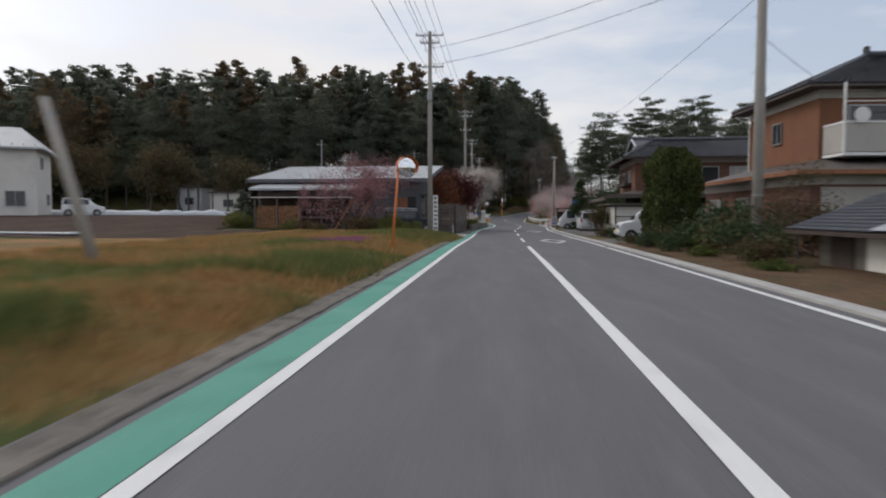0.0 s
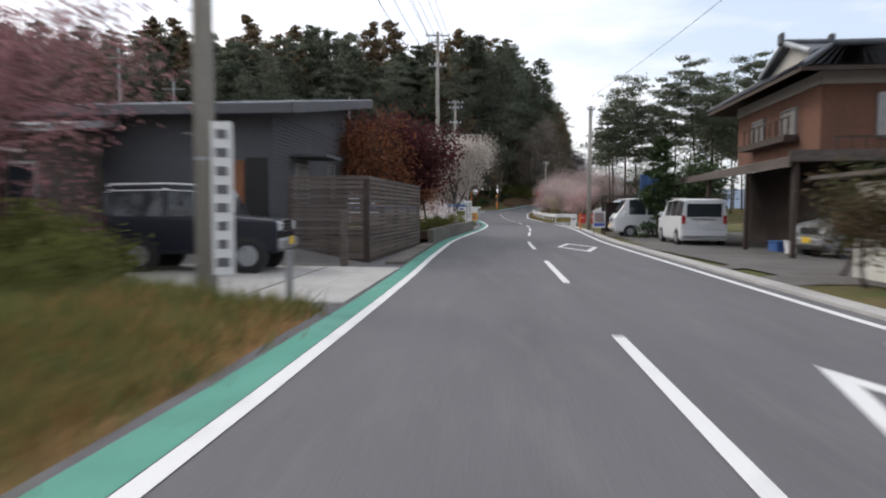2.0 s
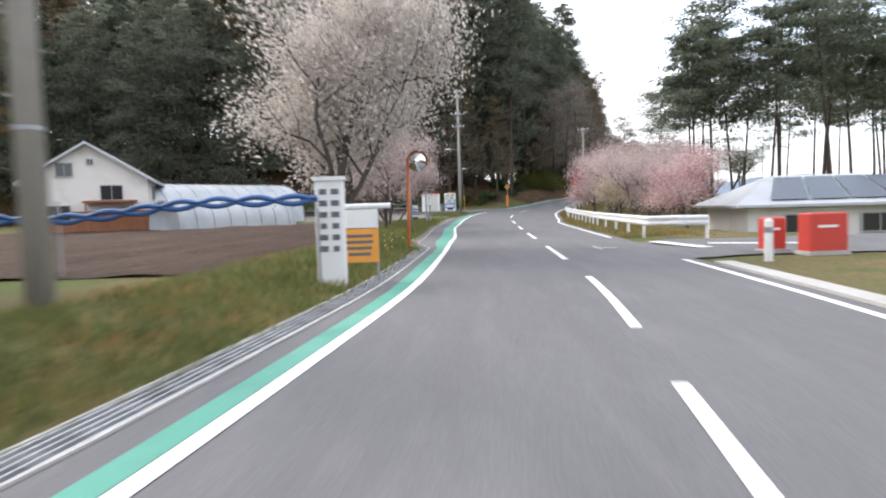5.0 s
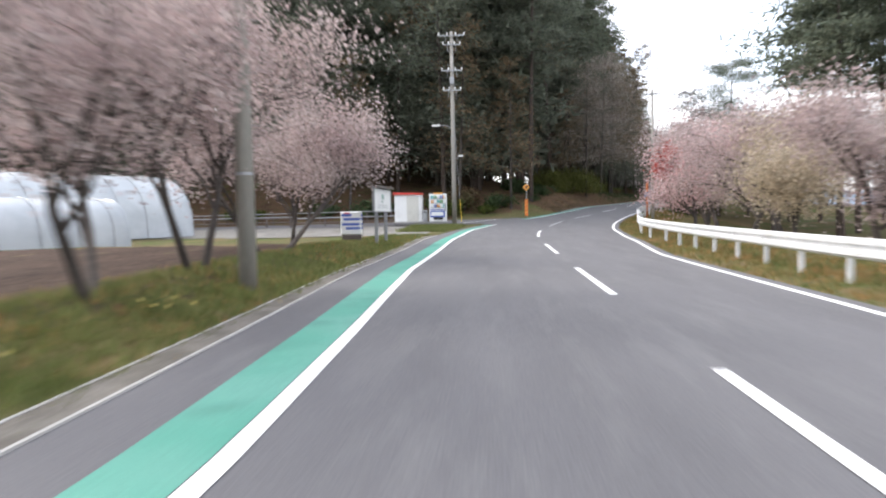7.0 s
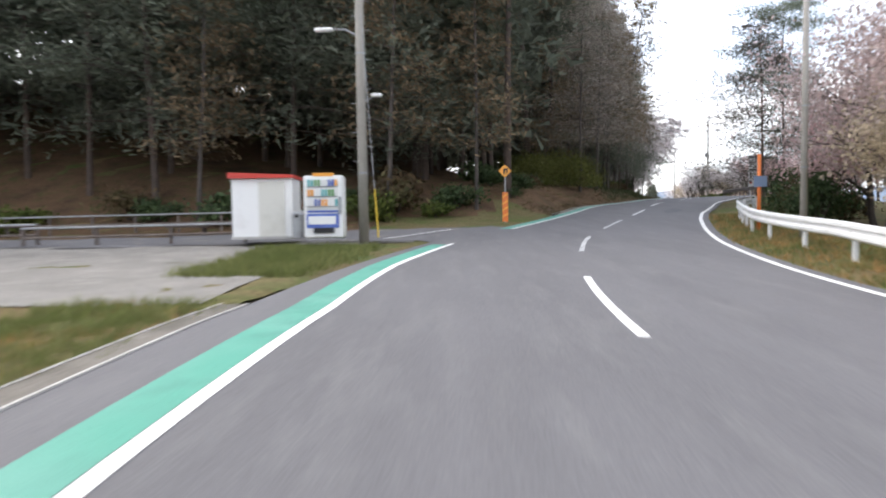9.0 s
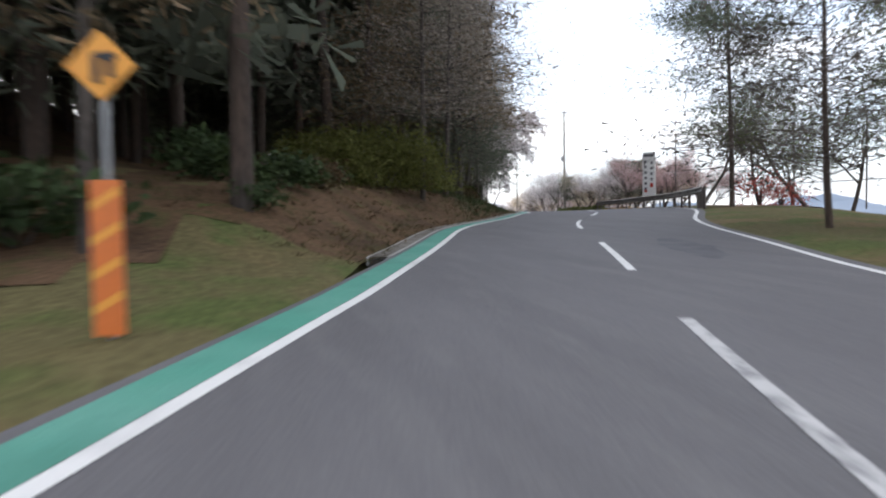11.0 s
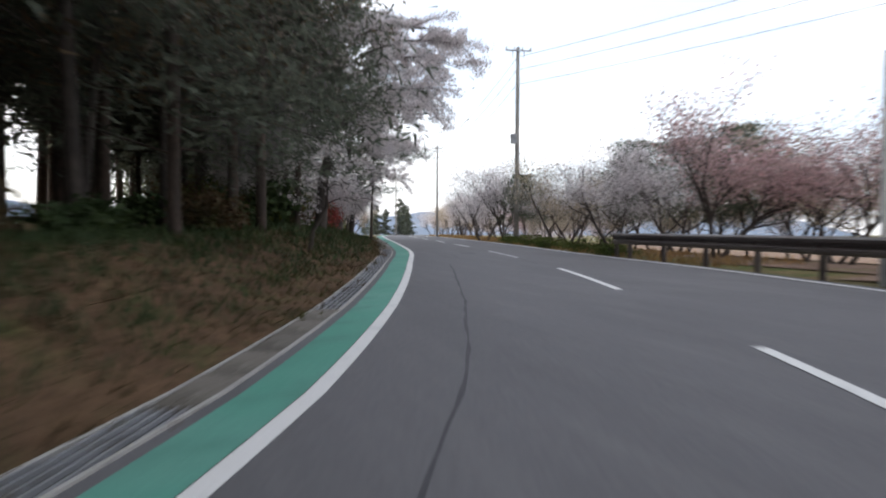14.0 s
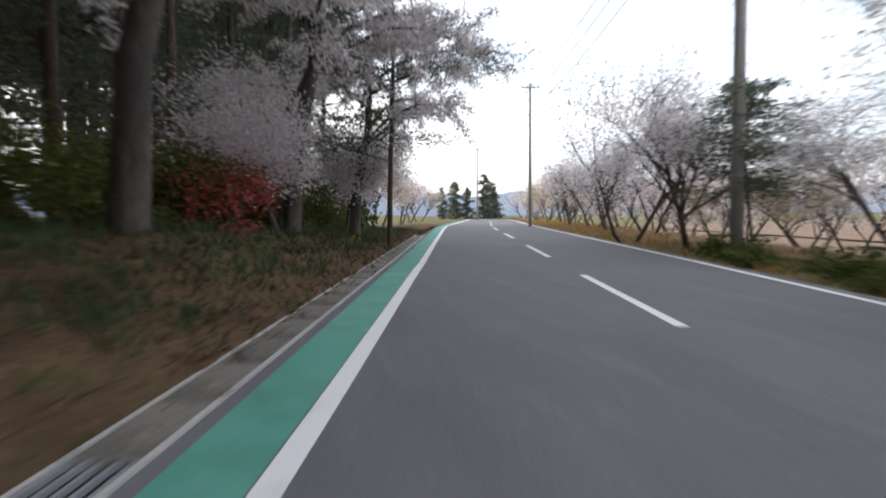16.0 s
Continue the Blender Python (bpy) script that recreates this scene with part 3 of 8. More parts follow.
def thing(name, label, category, at, rz=0.0, group=""):
    """A top-level thing: an empty at its base, whose parts are made in its own coordinates."""
    e = new(name)
    e.matrix_world = pose(*at, 0, 0, rz)
    return tagged(e, label, category, group)


def gz(x, y, up=0.0):
    return (x, y, ground_z(x, y) + up)


# ---- trees ----
def leaf_mesh(name, centres, sizes, material, rng, flat=0.0, long=1.0, droop=0.0, spray=False):
    """Small folded leaves or clumps, two triangles each, scattered on the given points."""
    c = np.array(centres)
    n = len(c)
    s = np.array(sizes).reshape(-1, 1)
    d = rng.normal(size=(n, 3))
    d[:, 2] *= 1 - flat
    d[:, 2] -= droop
    d /= np.linalg.norm(d, axis=1)[:, None]
    e = rng.normal(size=(n, 3))
    e[:, 2] *= 1 - flat
    e -= d * (e * d).sum(1)[:, None]
    e /= np.linalg.norm(e, axis=1)[:, None]
    up = np.cross(d, e)
    if spray:  # a needle spray: one slim triangle
        corners = [c - d * s * long, c + d * s * long * 0.8 + e * s * 0.6, c + d * s * long * 0.8 - e * s * 0.6]
    else:
        corners = [c - d * s * long, c + e * s * 0.55 + up * s * 0.15, c + d * s * long, c - e * s * 0.55 + up * s * 0.15]
    w = len(corners)
    v = np.stack(corners, 1).reshape(-1, 3)
    me = bpy.data.meshes.new(name)
    me.vertices.add(w * n)
    me.vertices.foreach_set("co", v.ravel())
    me.loops.add(w * n)
    me.loops.foreach_set("vertex_index", np.arange(w * n))
    me.polygons.add(n)
    me.polygons.foreach_set("loop_start", np.arange(n) * w)
    me.materials.append(material)
    me.update(calc_edges=True)
    return me


def branching(rng, height, spread, fork, limbs, depth, lean=0.15, first=0.25, up=0.6, stems=1, girth=1.0):
    """A trunk and its limbs as tubes, and the points along the twigs."""
    b, tips = Build(), []

    def grow(p, d, length, r, level):
        pts, rad = [p], [r]
        n = 4 if level == 0 else 3
        for k in range(n):
            d = (d + Vector(rng.normal(size=3) * (0.1 + 0.08 * level)) + Vector((0, 0, 0.05 * (level > 0)))).normalized()
            pts.append(pts[-1] + d * length / n)
            rad.append(r * (1 - 0.55 * (k + 1) / n))
        b.tube(pts, rad, 7 if level == 0 else (5 if level == 1 else 3), caps=False)
        if level >= depth:
            tips.extend([(pts[-2], level), (pts[-1], level), (pts[1], level)])
            return
        for k in range(limbs[min(level, len(limbs) - 1)]):
            f = first + (1 - first) * (k + rng.uniform(0.2, 0.9)) / limbs[min(level, len(limbs) - 1)] if level == 0 else rng.uniform(0.3, 1.0)
            i = min(int(f * n), n - 1)
            q = pts[i].lerp(pts[i + 1], f * n - i)
            a = rng.uniform(0, 2 * math.pi)
            side = Vector((math.cos(a), math.sin(a), 0))
            nd = (d * fork + side * spread + Vector((0, 0, up * rng.uniform(0.3, 1.0)))).normalized()
            grow(q, nd, length * rng.uniform(0.5, 0.8) * (1.05 if level else 0.85), rad[i] * 0.6, level + 1)

    for k in range(stems):
        a = 6.283 * (k + rng.uniform(0, 0.5)) / stems
        w = 0.0 if stems == 1 else 0.5
        grow(Vector((0.12 * w * math.cos(a), 0.12 * w * math.sin(a), -0.15)), Vector((rng.normal() * lean + w * math.cos(a), rng.normal() * lean + w * math.sin(a), 1)).normalized(), height, girth * (height * 0.02 + 0.02) / stems ** 0.3, 0)
    return b, tips


def blossom_tree(name, label, seed, height, petal, bark, leaves=7000, size=0.06, spread=0.9, scatter=0.28, trunk_h=0.42, limbs=(6, 5, 4), stems=1, fork=0.35, girth=1.0, first=0.35):
    rng = np.random.default_rng(seed)
    b, tips = branching(rng, height * trunk_h, spread, fork, limbs, 3, lean=0.22, first=first, up=0.75, stems=stems, girth=girth)
    top = max(p.z for p, _ in tips)
    k = height / top
    b.v = [(x * k, y * k, z * (k if z > 0 else 1)) for x, y, z in b.v]
    e = tagged(new(name), label, "tree")
    part("trunk", b, bark, e, smooth=True)
    pts = np.array([tuple(p * k) for p, _ in tips])
    c = pts[rng.integers(0, len(pts), leaves)] + rng.normal(size=(leaves, 3)) * scatter * np.array([1, 1, 0.85])
    c[:, 2] = np.maximum(c[:, 2], height * 0.16)
    o = new("blossom", leaf_mesh("blossom", c, rng.uniform(0.6, 1.3, leaves) * size, petal, rng))
    o.parent = e
    return e


def conifer(name, label, seed, height, bare, radius, needles, bark, count=2600, size=0.34, layered=False, gap=0.0, limb_n=46, droop=0.25, long=1.15):
    """A tall trunk with whorled limbs; clumps of needles along the limbs. bare: share of the trunk without a crown."""
    rng = np.random.default_rng(seed)
    b = Build()
    bend = rng.normal(size=2) * (0.5 if layered else 0.2)
    h = np.linspace(0, 1, 9)
    line = [Vector((bend[0] * math.sin(t * 3) * t * 1.5, bend[1] * math.sin(t * 2.3) * t * 1.5, height * t - (0.3 if t == 0 else 0))) for t in h]
    r0 = height * 0.0072 + 0.025
    b.tube(line, [r0 * (1 - 0.85 * t) for t in h], 7, caps=False)
    cs, per = [], max(count // limb_n, 6)
    for k in range(limb_n):
        t = bare + (1 - bare) * ((k + rng.uniform()) / limb_n) ** (0.8 if layered else 1.0)
        i = min(int(t * 8), 7)
        p = line[i].lerp(line[i + 1], t * 8 - i)
        a = rng.uniform(0, 2 * math.pi)
        prof = ((1 - t) / (1 - bare))
        prof = (0.35 + 0.65 * math.sin(min(prof * 1.5 + 0.25, 1.6))) if layered else (0.2 + 0.85 * prof ** 0.6)
        ln = radius * prof * rng.uniform(0.55, 1.1)
        rise = rng.uniform(0.05, 0.4) if layered else rng.uniform(-droop, 0.2)
        d = Vector((math.cos(a), math.sin(a), rise))
        q = p + d * ln
        mid = p.lerp(q, 0.5) + Vector((0, 0, ln * 0.06))
        b.tube([p, mid, q], [r0 * 0.22 * (1.1 - t * 0.7), r0 * 0.14 * (1.1 - t * 0.7), 0.012], 3, caps=False)
        n = int(per * (0.4 + 0.9 * ln / radius))
        u = rng.uniform(0.25 + gap, 1.05, n) ** 0.8
        w = np.array(p)[None] * (1 - u)[:, None] + np.array(q)[None] * u[:, None]
        sc = (0.34 if layered else 0.26) * ln
        w += np.clip(rng.normal(size=(n, 3)), -1.5, 1.5) * np.array([sc, sc, sc * (0.22 if layered else 0.38)])
        cs.append(w)
    e = tagged(new(name), label, "tree")
    part("trunk", b, bark, e, smooth=True)
    c = np.concatenate(cs)
    o = new("crown", leaf_mesh("crown", c, rng.uniform(0.6, 1.35, len(c)) * size, needles, rng, flat=0.45, long=long, spray=True))
    o.parent = e
    return e


def bush(name, label, seed, r, h, leaf, bark, count=1500, size=0.09, category="shrub"):
    rng = np.random.default_rng(seed)
    b = Build()
    for k in range(7):
        a = rng.uniform(0, 6.28)
        b.tube([(0, 0, -0.1), (math.cos(a) * r * 0.3, math.sin(a) * r * 0.3, h * 0.4), (math.cos(a) * r * 0.6, math.sin(a) * r * 0.6, h * 0.75)], [0.035, 0.02, 0.008], 4, caps=False)
    n = 14
    hub = rng.normal(size=(n, 3)) * np.array([r * 0.42, r * 0.42, h * 0.2]) + np.array([0, 0, h * 0.5])
    c = hub[rng.integers(0, n, count)] + rng.normal(size=(count, 3)) * np.array([r * 0.24, r * 0.24, h * 0.14])
    c[:, 2] = np.clip(c[:, 2], 0.04, h * 1.1)
    e = tagged(new(name), label, category)
    part("branchwork", b, bark, e)
    o = new("foliage", leaf_mesh("foliage", c, rng.uniform(0.6, 1.3, count) * size, leaf, rng))
    o.parent = e
    return e


def put(proto, x, y, rz=0.0, scale=1.0, up=-0.05, z=None, lean=0.0):
    """A copy of a tree or bush standing on the ground."""
    m = pose(x, y, (ground_z(x, y) if z is None else z) + up, lean, lean * 0.6, rz) @ Matrix.Scale(scale, 4)
    o = copy_thing(proto, m)
    return o


def tufts(name, label, category, spots, height, material, seed, blades=14, spread=0.16, width=0.02, lean=0.45):
    """Grass as many thin blades round the given places: one object of kind stuff."""
    rng = np.random.default_rng(seed)
    c = np.repeat(np.array(spots), blades, 0)
    n = len(c)
    base = c + np.c_[rng.normal(size=(n, 2)) * spread, np.zeros(n)]
    h = height * rng.uniform(0.5, 1.3, n)
    tip = base + np.c_[rng.normal(size=(n, 2)) * (lean * h)[:, None], h]
    a = rng.uniform(0, 6.283, n)
    side = np.c_[np.cos(a), np.sin(a), np.zeros(n)] * width
    v = np.stack([base - side, base + side, tip], 1).reshape(-1, 3)
    me = bpy.data.meshes.new(name)
    me.vertices.add(3 * n)
    me.vertices.foreach_set("co", v.ravel())
    me.loops.add(3 * n)
    me.loops.foreach_set("vertex_index", np.arange(3 * n))
    me.polygons.add(n)
    me.polygons.foreach_set("loop_start", np.arange(n) * 3)
    me.materials.append(material)
    me.update(calc_edges=True)
    return tagged(new(name, me), label, category, kind="stuff")

# ---- woods ----
PARK = pose(0, 0, -60)  # the patterns below are used by their copies and then removed


def retire(*protos):
    for p in protos:
        for o in (*p.children_recursive, p):
            bpy.data.objects.remove(o)


wood_label = "tall dark conifer in the wood beside the road"
KIND = ((0.16, 5.6, NEEDLE), (0.26, 5.2, NEEDLE_PINE), (0.1, 6.0, NEEDLE), (0.34, 4.6, LARCH))
firs_back = [conifer("conifer_tree", wood_label, 10 + k, 25 + k, bare, r, m, BARK_PINE, count=5200, size=0.24, limb_n=80, long=2.4) for k, (bare, r, m) in enumerate(KIND)]
firs = [conifer("conifer_tree", wood_label, 20 + k, 24 + 2 * k, bare, r, m, BARK_PINE, count=14000, size=0.095, limb_n=110, long=2.6) for k, (bare, r, m) in enumerate(KIND)]
tall = [conifer("conifer_tree", "tall thin-trunked conifer with a high dark crown beside the road", 27 + k, 23 + 2 * k, 0.42 + 0.08 * k, 3.6, (NEEDLE, NEEDLE_PINE)[k], BARK_PINE, count=10500, size=0.095, limb_n=84, long=2.6) for k in range(2)]
rng = np.random.default_rng(3)
trees = []


def spaced_out(n, pick, gap):
    """Places at least gap apart."""
    got = []
    for _ in range(n * 30):
        p = pick()
        if p is None or any((p[0] - q[0]) ** 2 + (p[1] - q[1]) ** 2 < gap * gap for q in got):
            continue
        got.append(p)
        if len(got) >= n:
            break
    return got


def wood_front(x):
    return 139.0 + 0.06 * x - 0.0006 * min(x, 0) ** 2 * 0.3


def hill_spot():
    x = rng.uniform(-150, 10)
    return (x, wood_front(x) + rng.uniform(0, 1) ** 1.4 * 40)


def verge_spot():
    y = rng.uniform(140, 235)
    if y > 160 and rng.uniform() < 0.4:
        return None
    s = st(y)
    p = on_road(s, left(s) - rng.uniform(7.5 if y < 178 else 9.5, 30 if y < 186 else 21))
    return (p.x, p.y)


for x, y in spaced_out(160, hill_spot, 4.4) + spaced_out(84, verge_spot, 3.4):
    k = int(rng.choice(4, p=(0.32, 0.28, 0.3, 0.1)))
    verge_tree = x > 8
    front = y < wood_front(x) + 5 if x < 8 else near_road(x, y)[1] > -17
    o = put((tall if verge_tree and k != 3 else firs)[k % 2 if verge_tree and k != 3 else k] if front else firs_back[k], x, y, rng.uniform(0, 360), rng.uniform(0.84, 1.08) * float(np.interp(x, (-75, -45, -5, 6, 12), (1.1, 1.03, 1.04, 1.15, 1.28))), lean=rng.normal() * 1.2)
    o["group"] = "conifers of the wood"

# thin brown larches and leaning trunks at the wood's edge
pale = conifer("larch_tree", "tall pale larch with fine grey-brown twigs overhanging the road", 36, 19, 0.23, 6.5, TWIG_PALE, BARK, count=16000, size=0.036, limb_n=120, long=3.0, droop=0.12)
for k, (x, y, s_) in enumerate([(17.0, 156.5, 0.8), (19.4, 161.6, 0.88), (21.6, 166.4, 0.95), (23.0, 171.6, 1.0), (24.0, 177.0, 0.95), (25.2, 182.0, 0.85)]):
    o = put(pale, x, y, 70 * k, s_, lean=2)
    o["group"] = "larches at the wood's edge"
retire(pale)
larch = [conifer("larch_tree", "thin larch with brown budding twigs leaning at the wood's edge", 30 + k, 15 + 2 * k, 0.22, 3.4, LARCH, BARK, count=3000, size=0.085, limb_n=60, long=2.4, droop=-0.1) for k in range(2)]
for k, (x, y, s_, ln) in enumerate([(14.4, 158, 0.8, 3), (17.6, 165, 0.9, 5), (21.4, 167.0, 1.15, 8), (23.4, 171.8, 1.2, 10), (23.8, 178.5, 0.9, 5), (25.3, 184, 0.9, 6), (26.0, 189, 0.95, 4), (27.5, 194.5, 0.9, 5), (8.0, 138.5, 0.9, 2), (3.5, 137.2, 1.0, 3), (-6, 137.0, 0.95, 2)]):
    o = copy_thing(larch[k % 2], pose(x, y, ground_z(x, y) - 0.1, 0, ln, 35 * (k % 3)) @ Matrix.Scale(s_, 4))
    o["group"] = "larches at the wood's edge"
for x, y in ((28.5, 203), (30.0, 209), (27.0, 198), (31.5, 214.5), (33.5, 221), (35.5, 228), (26.0, 192.5), (25.0, 187)):
    put(firs[0], x - 1.0, y + 2.5, 31 * x, 0.55)["group"] = "conifers of the wood"
    put(tall[int(y) % 2], x, y, 17 * x, 0.95)["group"] = "conifers of the wood"
for k, (x, y, s_) in enumerate([(21.0, 178.0, 0.8), (23.6, 183.6, 0.85), (25.0, 188.5, 0.82), (26.0, 193.0, 0.85), (20.6, 186.0, 0.9), (18.0, 172.0, 0.75), (19.6, 167.0, 0.7), (16.4, 177.0, 0.85), (17.0, 183.0, 0.85), (21.5, 173.5, 0.62), (14.5, 168.5, 0.8), (26.8, 198.0, 0.8), (29.2, 186.6, 0.62), (27.6, 182.0, 0.62), (25.6, 177.5, 0.6), (29.6, 193.6, 0.6), (28.6, 189.2, 0.8), (27.0, 185.2, 0.75)]):
    put(firs[(0, 3, 2, 1)[k % 4]], x, y, 47 * k, s_)["group"] = "conifers of the wood"
retire(*tall, *firs, *firs_back, *larch)

pines = [conifer("pine_tree", "tall red pine with bare trunk and dark layered crown", 40 + k, 19 + 2 * k, (0.46, 0.4, 0.5)[k], (3.9, 4.5, 3.6)[k], NEEDLE_PINE, BARK_PINE, count=5200, size=0.13, layered=True, gap=0.12, limb_n=(26, 30, 24)[k], long=2.0) for k in range(3)]


def pine_spot():
    if rng.uniform() < 0.55:
        return (rng.uniform(27, 66), rng.uniform(118, 136))
    return (rng.uniform(50, 80), rng.uniform(140, 168))


for x, y in spaced_out(36, pine_spot, 4.4) + [(26.3, 119.5), (29.5, 124)]:
    o = put(pines[int(rng.integers(0, 3))], x, y, rng.uniform(0, 360), rng.uniform(0.88, 1.1), lean=rng.normal() * 2)
    o["group"] = "red pines"
edge_larch = conifer("larch_tree", "dark-trunked larch with spreading grey-brown twigs beside the guardrail", 46, 10.5, 0.12, 4.2, TWIG_DARK, BARK_PINE, count=12000, size=0.045, limb_n=90, long=2.8, droop=-0.12)
put(edge_larch, 24.9, 142.6, 200, 1.0, lean=3)
retire(edge_larch)
side_pine = conifer("pine_tree", "dark pine with wide drooping limbs close beside the road", 47, 15.5, 0.22, 4.6, NEEDLE_PINE, BARK_PINE, count=26000, size=0.045, layered=True, gap=0.1, limb_n=40, long=2.8)
put(side_pine, 33.6, 157.4, 20, 1.0)
put(side_pine, 36.8, 207.0, 150, 0.72)
retire(side_pine)
bank = [bush("shrub", "dark evergreen bush on the bank behind the guardrail", 76, 1.3, 1.9, LEAF_DARK, BARK, 3000, 0.08), bush("shrub", "brown budding bush on the bank behind the guardrail", 77, 1.4, 1.9, LEAF_BROWN, BARK, 3000, 0.075)]
for k, y in enumerate((131.5, 133.6, 135.8, 138.0, 140.2)):
    p = on_road(st(y), right(st(y)) + 4.0 + 0.4 * (k % 2))
    put(bank[k % 2], p.x, p.y, 70 * k, 0.9 + 0.1 * (k % 3))["group"] = "bushes on the bank"
retire(*bank)
retire(*pines)

# undergrowth at the foot of the wood
under = [bush("shrub", "low green undergrowth at the foot of the wood", 70, 1.5, 1.5, LEAF_DARK, BARK, 900, 0.15), bush("shrub", "brown budding undergrowth at the foot of the wood", 71, 1.6, 1.8, LEAF_BROWN, BARK, 800, 0.13), bush("shrub", "fresh green bush at the foot of the wood", 72, 1.4, 1.3, LEAF_GREEN, BARK, 900, 0.13)]


def under_spot():
    if rng.uniform() < 0.45:
        x = rng.uniform(-60, 9)
        return (x, wood_front(x) - rng.uniform(0, 3.0))
    y = rng.uniform(139, 206)
    s = st(y)
    p = on_road(s, left(s) - rng.uniform(3.4, 8))
    return (p.x, p.y)


for x, y in spaced_out(62, under_spot, 1.6):
    o = put(under[int(rng.choice(3, p=(0.5, 0.35, 0.15)))], x, y, rng.uniform(0, 360), rng.uniform(0.6, 1.25) * (1.0 if x < 9 else 0.6))
    o["group"] = "undergrowth"
thicket = bush("shrub", "tall olive-green thicket on the bank", 73, 2.5, 2.7, LEAF_OLIVE, BARK, 6500, 0.085)
for x, y, s in ((15.2, 156.0, 1.05), (17.2, 161.5, 0.95)):
    o = put(thicket, x, y, 40 * s, s)
    o["group"] = "undergrowth"
for k, (y, d, s) in enumerate([(150, 5.6, 0.85), (152.5, 7.0, 1.0), (165, 6.0, 0.6), (186, 6.6, 0.6), (190, 6.4, 0.7), (194.5, 6.0, 0.65), (199, 5.4, 0.7), (204, 5.0, 0.75), (209, 5.0, 0.8), (196, 9.5, 0.9)]):
    p = on_road(st(y), left(st(y)) - d)
    put(thicket, p.x, p.y, 50 * k, s)["group"] = "undergrowth"
retire(thicket)
for _ in range(30):
    y = rng.uniform(178, 222)
    p = on_road(st(y), left(st(y)) - rng.uniform(4.6, 9.5))
    put(under[int(rng.choice(3, p=(0.45, 0.4, 0.15)))], p.x, p.y, rng.uniform(0, 360), rng.uniform(0.6, 1.1))["group"] = "undergrowth"
retire(*under)

# ---- blossom trees ----
white_trees = [blossom_tree("plum_tree", "gnarled low-forked plum tree in full cream-white blossom on the verge", 100 + k, 6.2 + 0.4 * k, PETAL_WHITE, BARK, 32000, 0.046, spread=0.78, scatter=0.34, trunk_h=0.27, limbs=(6, 5, 5), fork=0.5, girth=0.9, first=0.16) for k in range(2)]
pink_trees = [blossom_tree("plum_tree", "many-stemmed plum tree in pale pink blossom on the verge", 110 + k, 5.6 + 0.4 * k, PETAL_PINK, BARK, 18000, 0.046, spread=0.68, scatter=0.28, trunk_h=0.3, limbs=(6, 5, 4), stems=2, fork=0.8) for k in range(2)]
for k, (x, y, rz, s) in enumerate([(2.2, 72.9, 20, 1.2), (1.6, 78.3, 130, 1.15)]):
    put(white_trees[k % 2], x, y, rz, s)["group"] = "plum trees on the verge"
for k, (x, y, rz, s) in enumerate([(1.3, 88.6, 200, 1.15), (0.8, 92.6, 30, 1.05), (0.2, 98.5, 120, 1.1), (-0.6, 103.0, 60, 0.9)]):
    put(pink_trees[k % 2], x, y, rz, s)["group"] = "plum trees on the verge"

hedge_trees = [blossom_tree("cherry_bush", "bushy cherry in dense pink blossom behind the guardrail", 120 + k, 4.6, (PETAL_PINK, PETAL_ROSE, PETAL_BEIGE)[k], BARK, 11000, 0.054, spread=1.1, scatter=0.36, trunk_h=0.3, limbs=(7, 5, 4)) for k in range(3)]
white_hedge = blossom_tree("cherry_bush", "spreading cherry in white blossom beyond the guardrail", 122, 5.6, PETAL_PALE, BARK, 12000, 0.05, spread=1.1, scatter=0.34, trunk_h=0.34, limbs=(7, 5, 4))
spots = [(16.4, 88.5, 0.9), (15.9, 92.5, 0.95), (15.9, 97, 1.0), (15.8, 101.5, 1.1), (16.0, 106, 1.12), (15.6, 110.5, 1.1), (17.4, 113.5, 1.2), (18.3, 117.5, 1.3), (19.5, 121.5, 1.4), (20.6, 125.5, 1.5), (22.6, 129, 1.5), (21.5, 117, 1.6), (24.5, 123, 1.6), (26.5, 128.5, 1.5)]
for k, (x, y, s) in enumerate(spots):
    o = put(hedge_trees[(1, 0, 0, 2, 0)[k % 5]], x, y, 67 * k, s, up=-0.1)
    o["group"] = "blossoming bushes along the guardrail"
for k, (x, y, s) in enumerate([(26.3, 133.6, 1.2), (28.0, 138.2, 1.35), (30.2, 142.2, 1.3), (29.2, 133.0, 1.3)]):
    o = put(white_hedge, x, y, 80 * k, s, up=-0.1)
    o["group"] = "blossoming bushes along the guardrail"
retire(white_hedge)
red_bush = bush("quince_bush", "flowering quince bush with red blossom", 125, 0.9, 1.8, PETAL_RED, BARK, 900, 0.06)
put(red_bush, 14.6, 111.5, 0, 1.0, z=2.9)
put(red_bush, 17.2, 89.5, 0, 0.8, z=1.6)

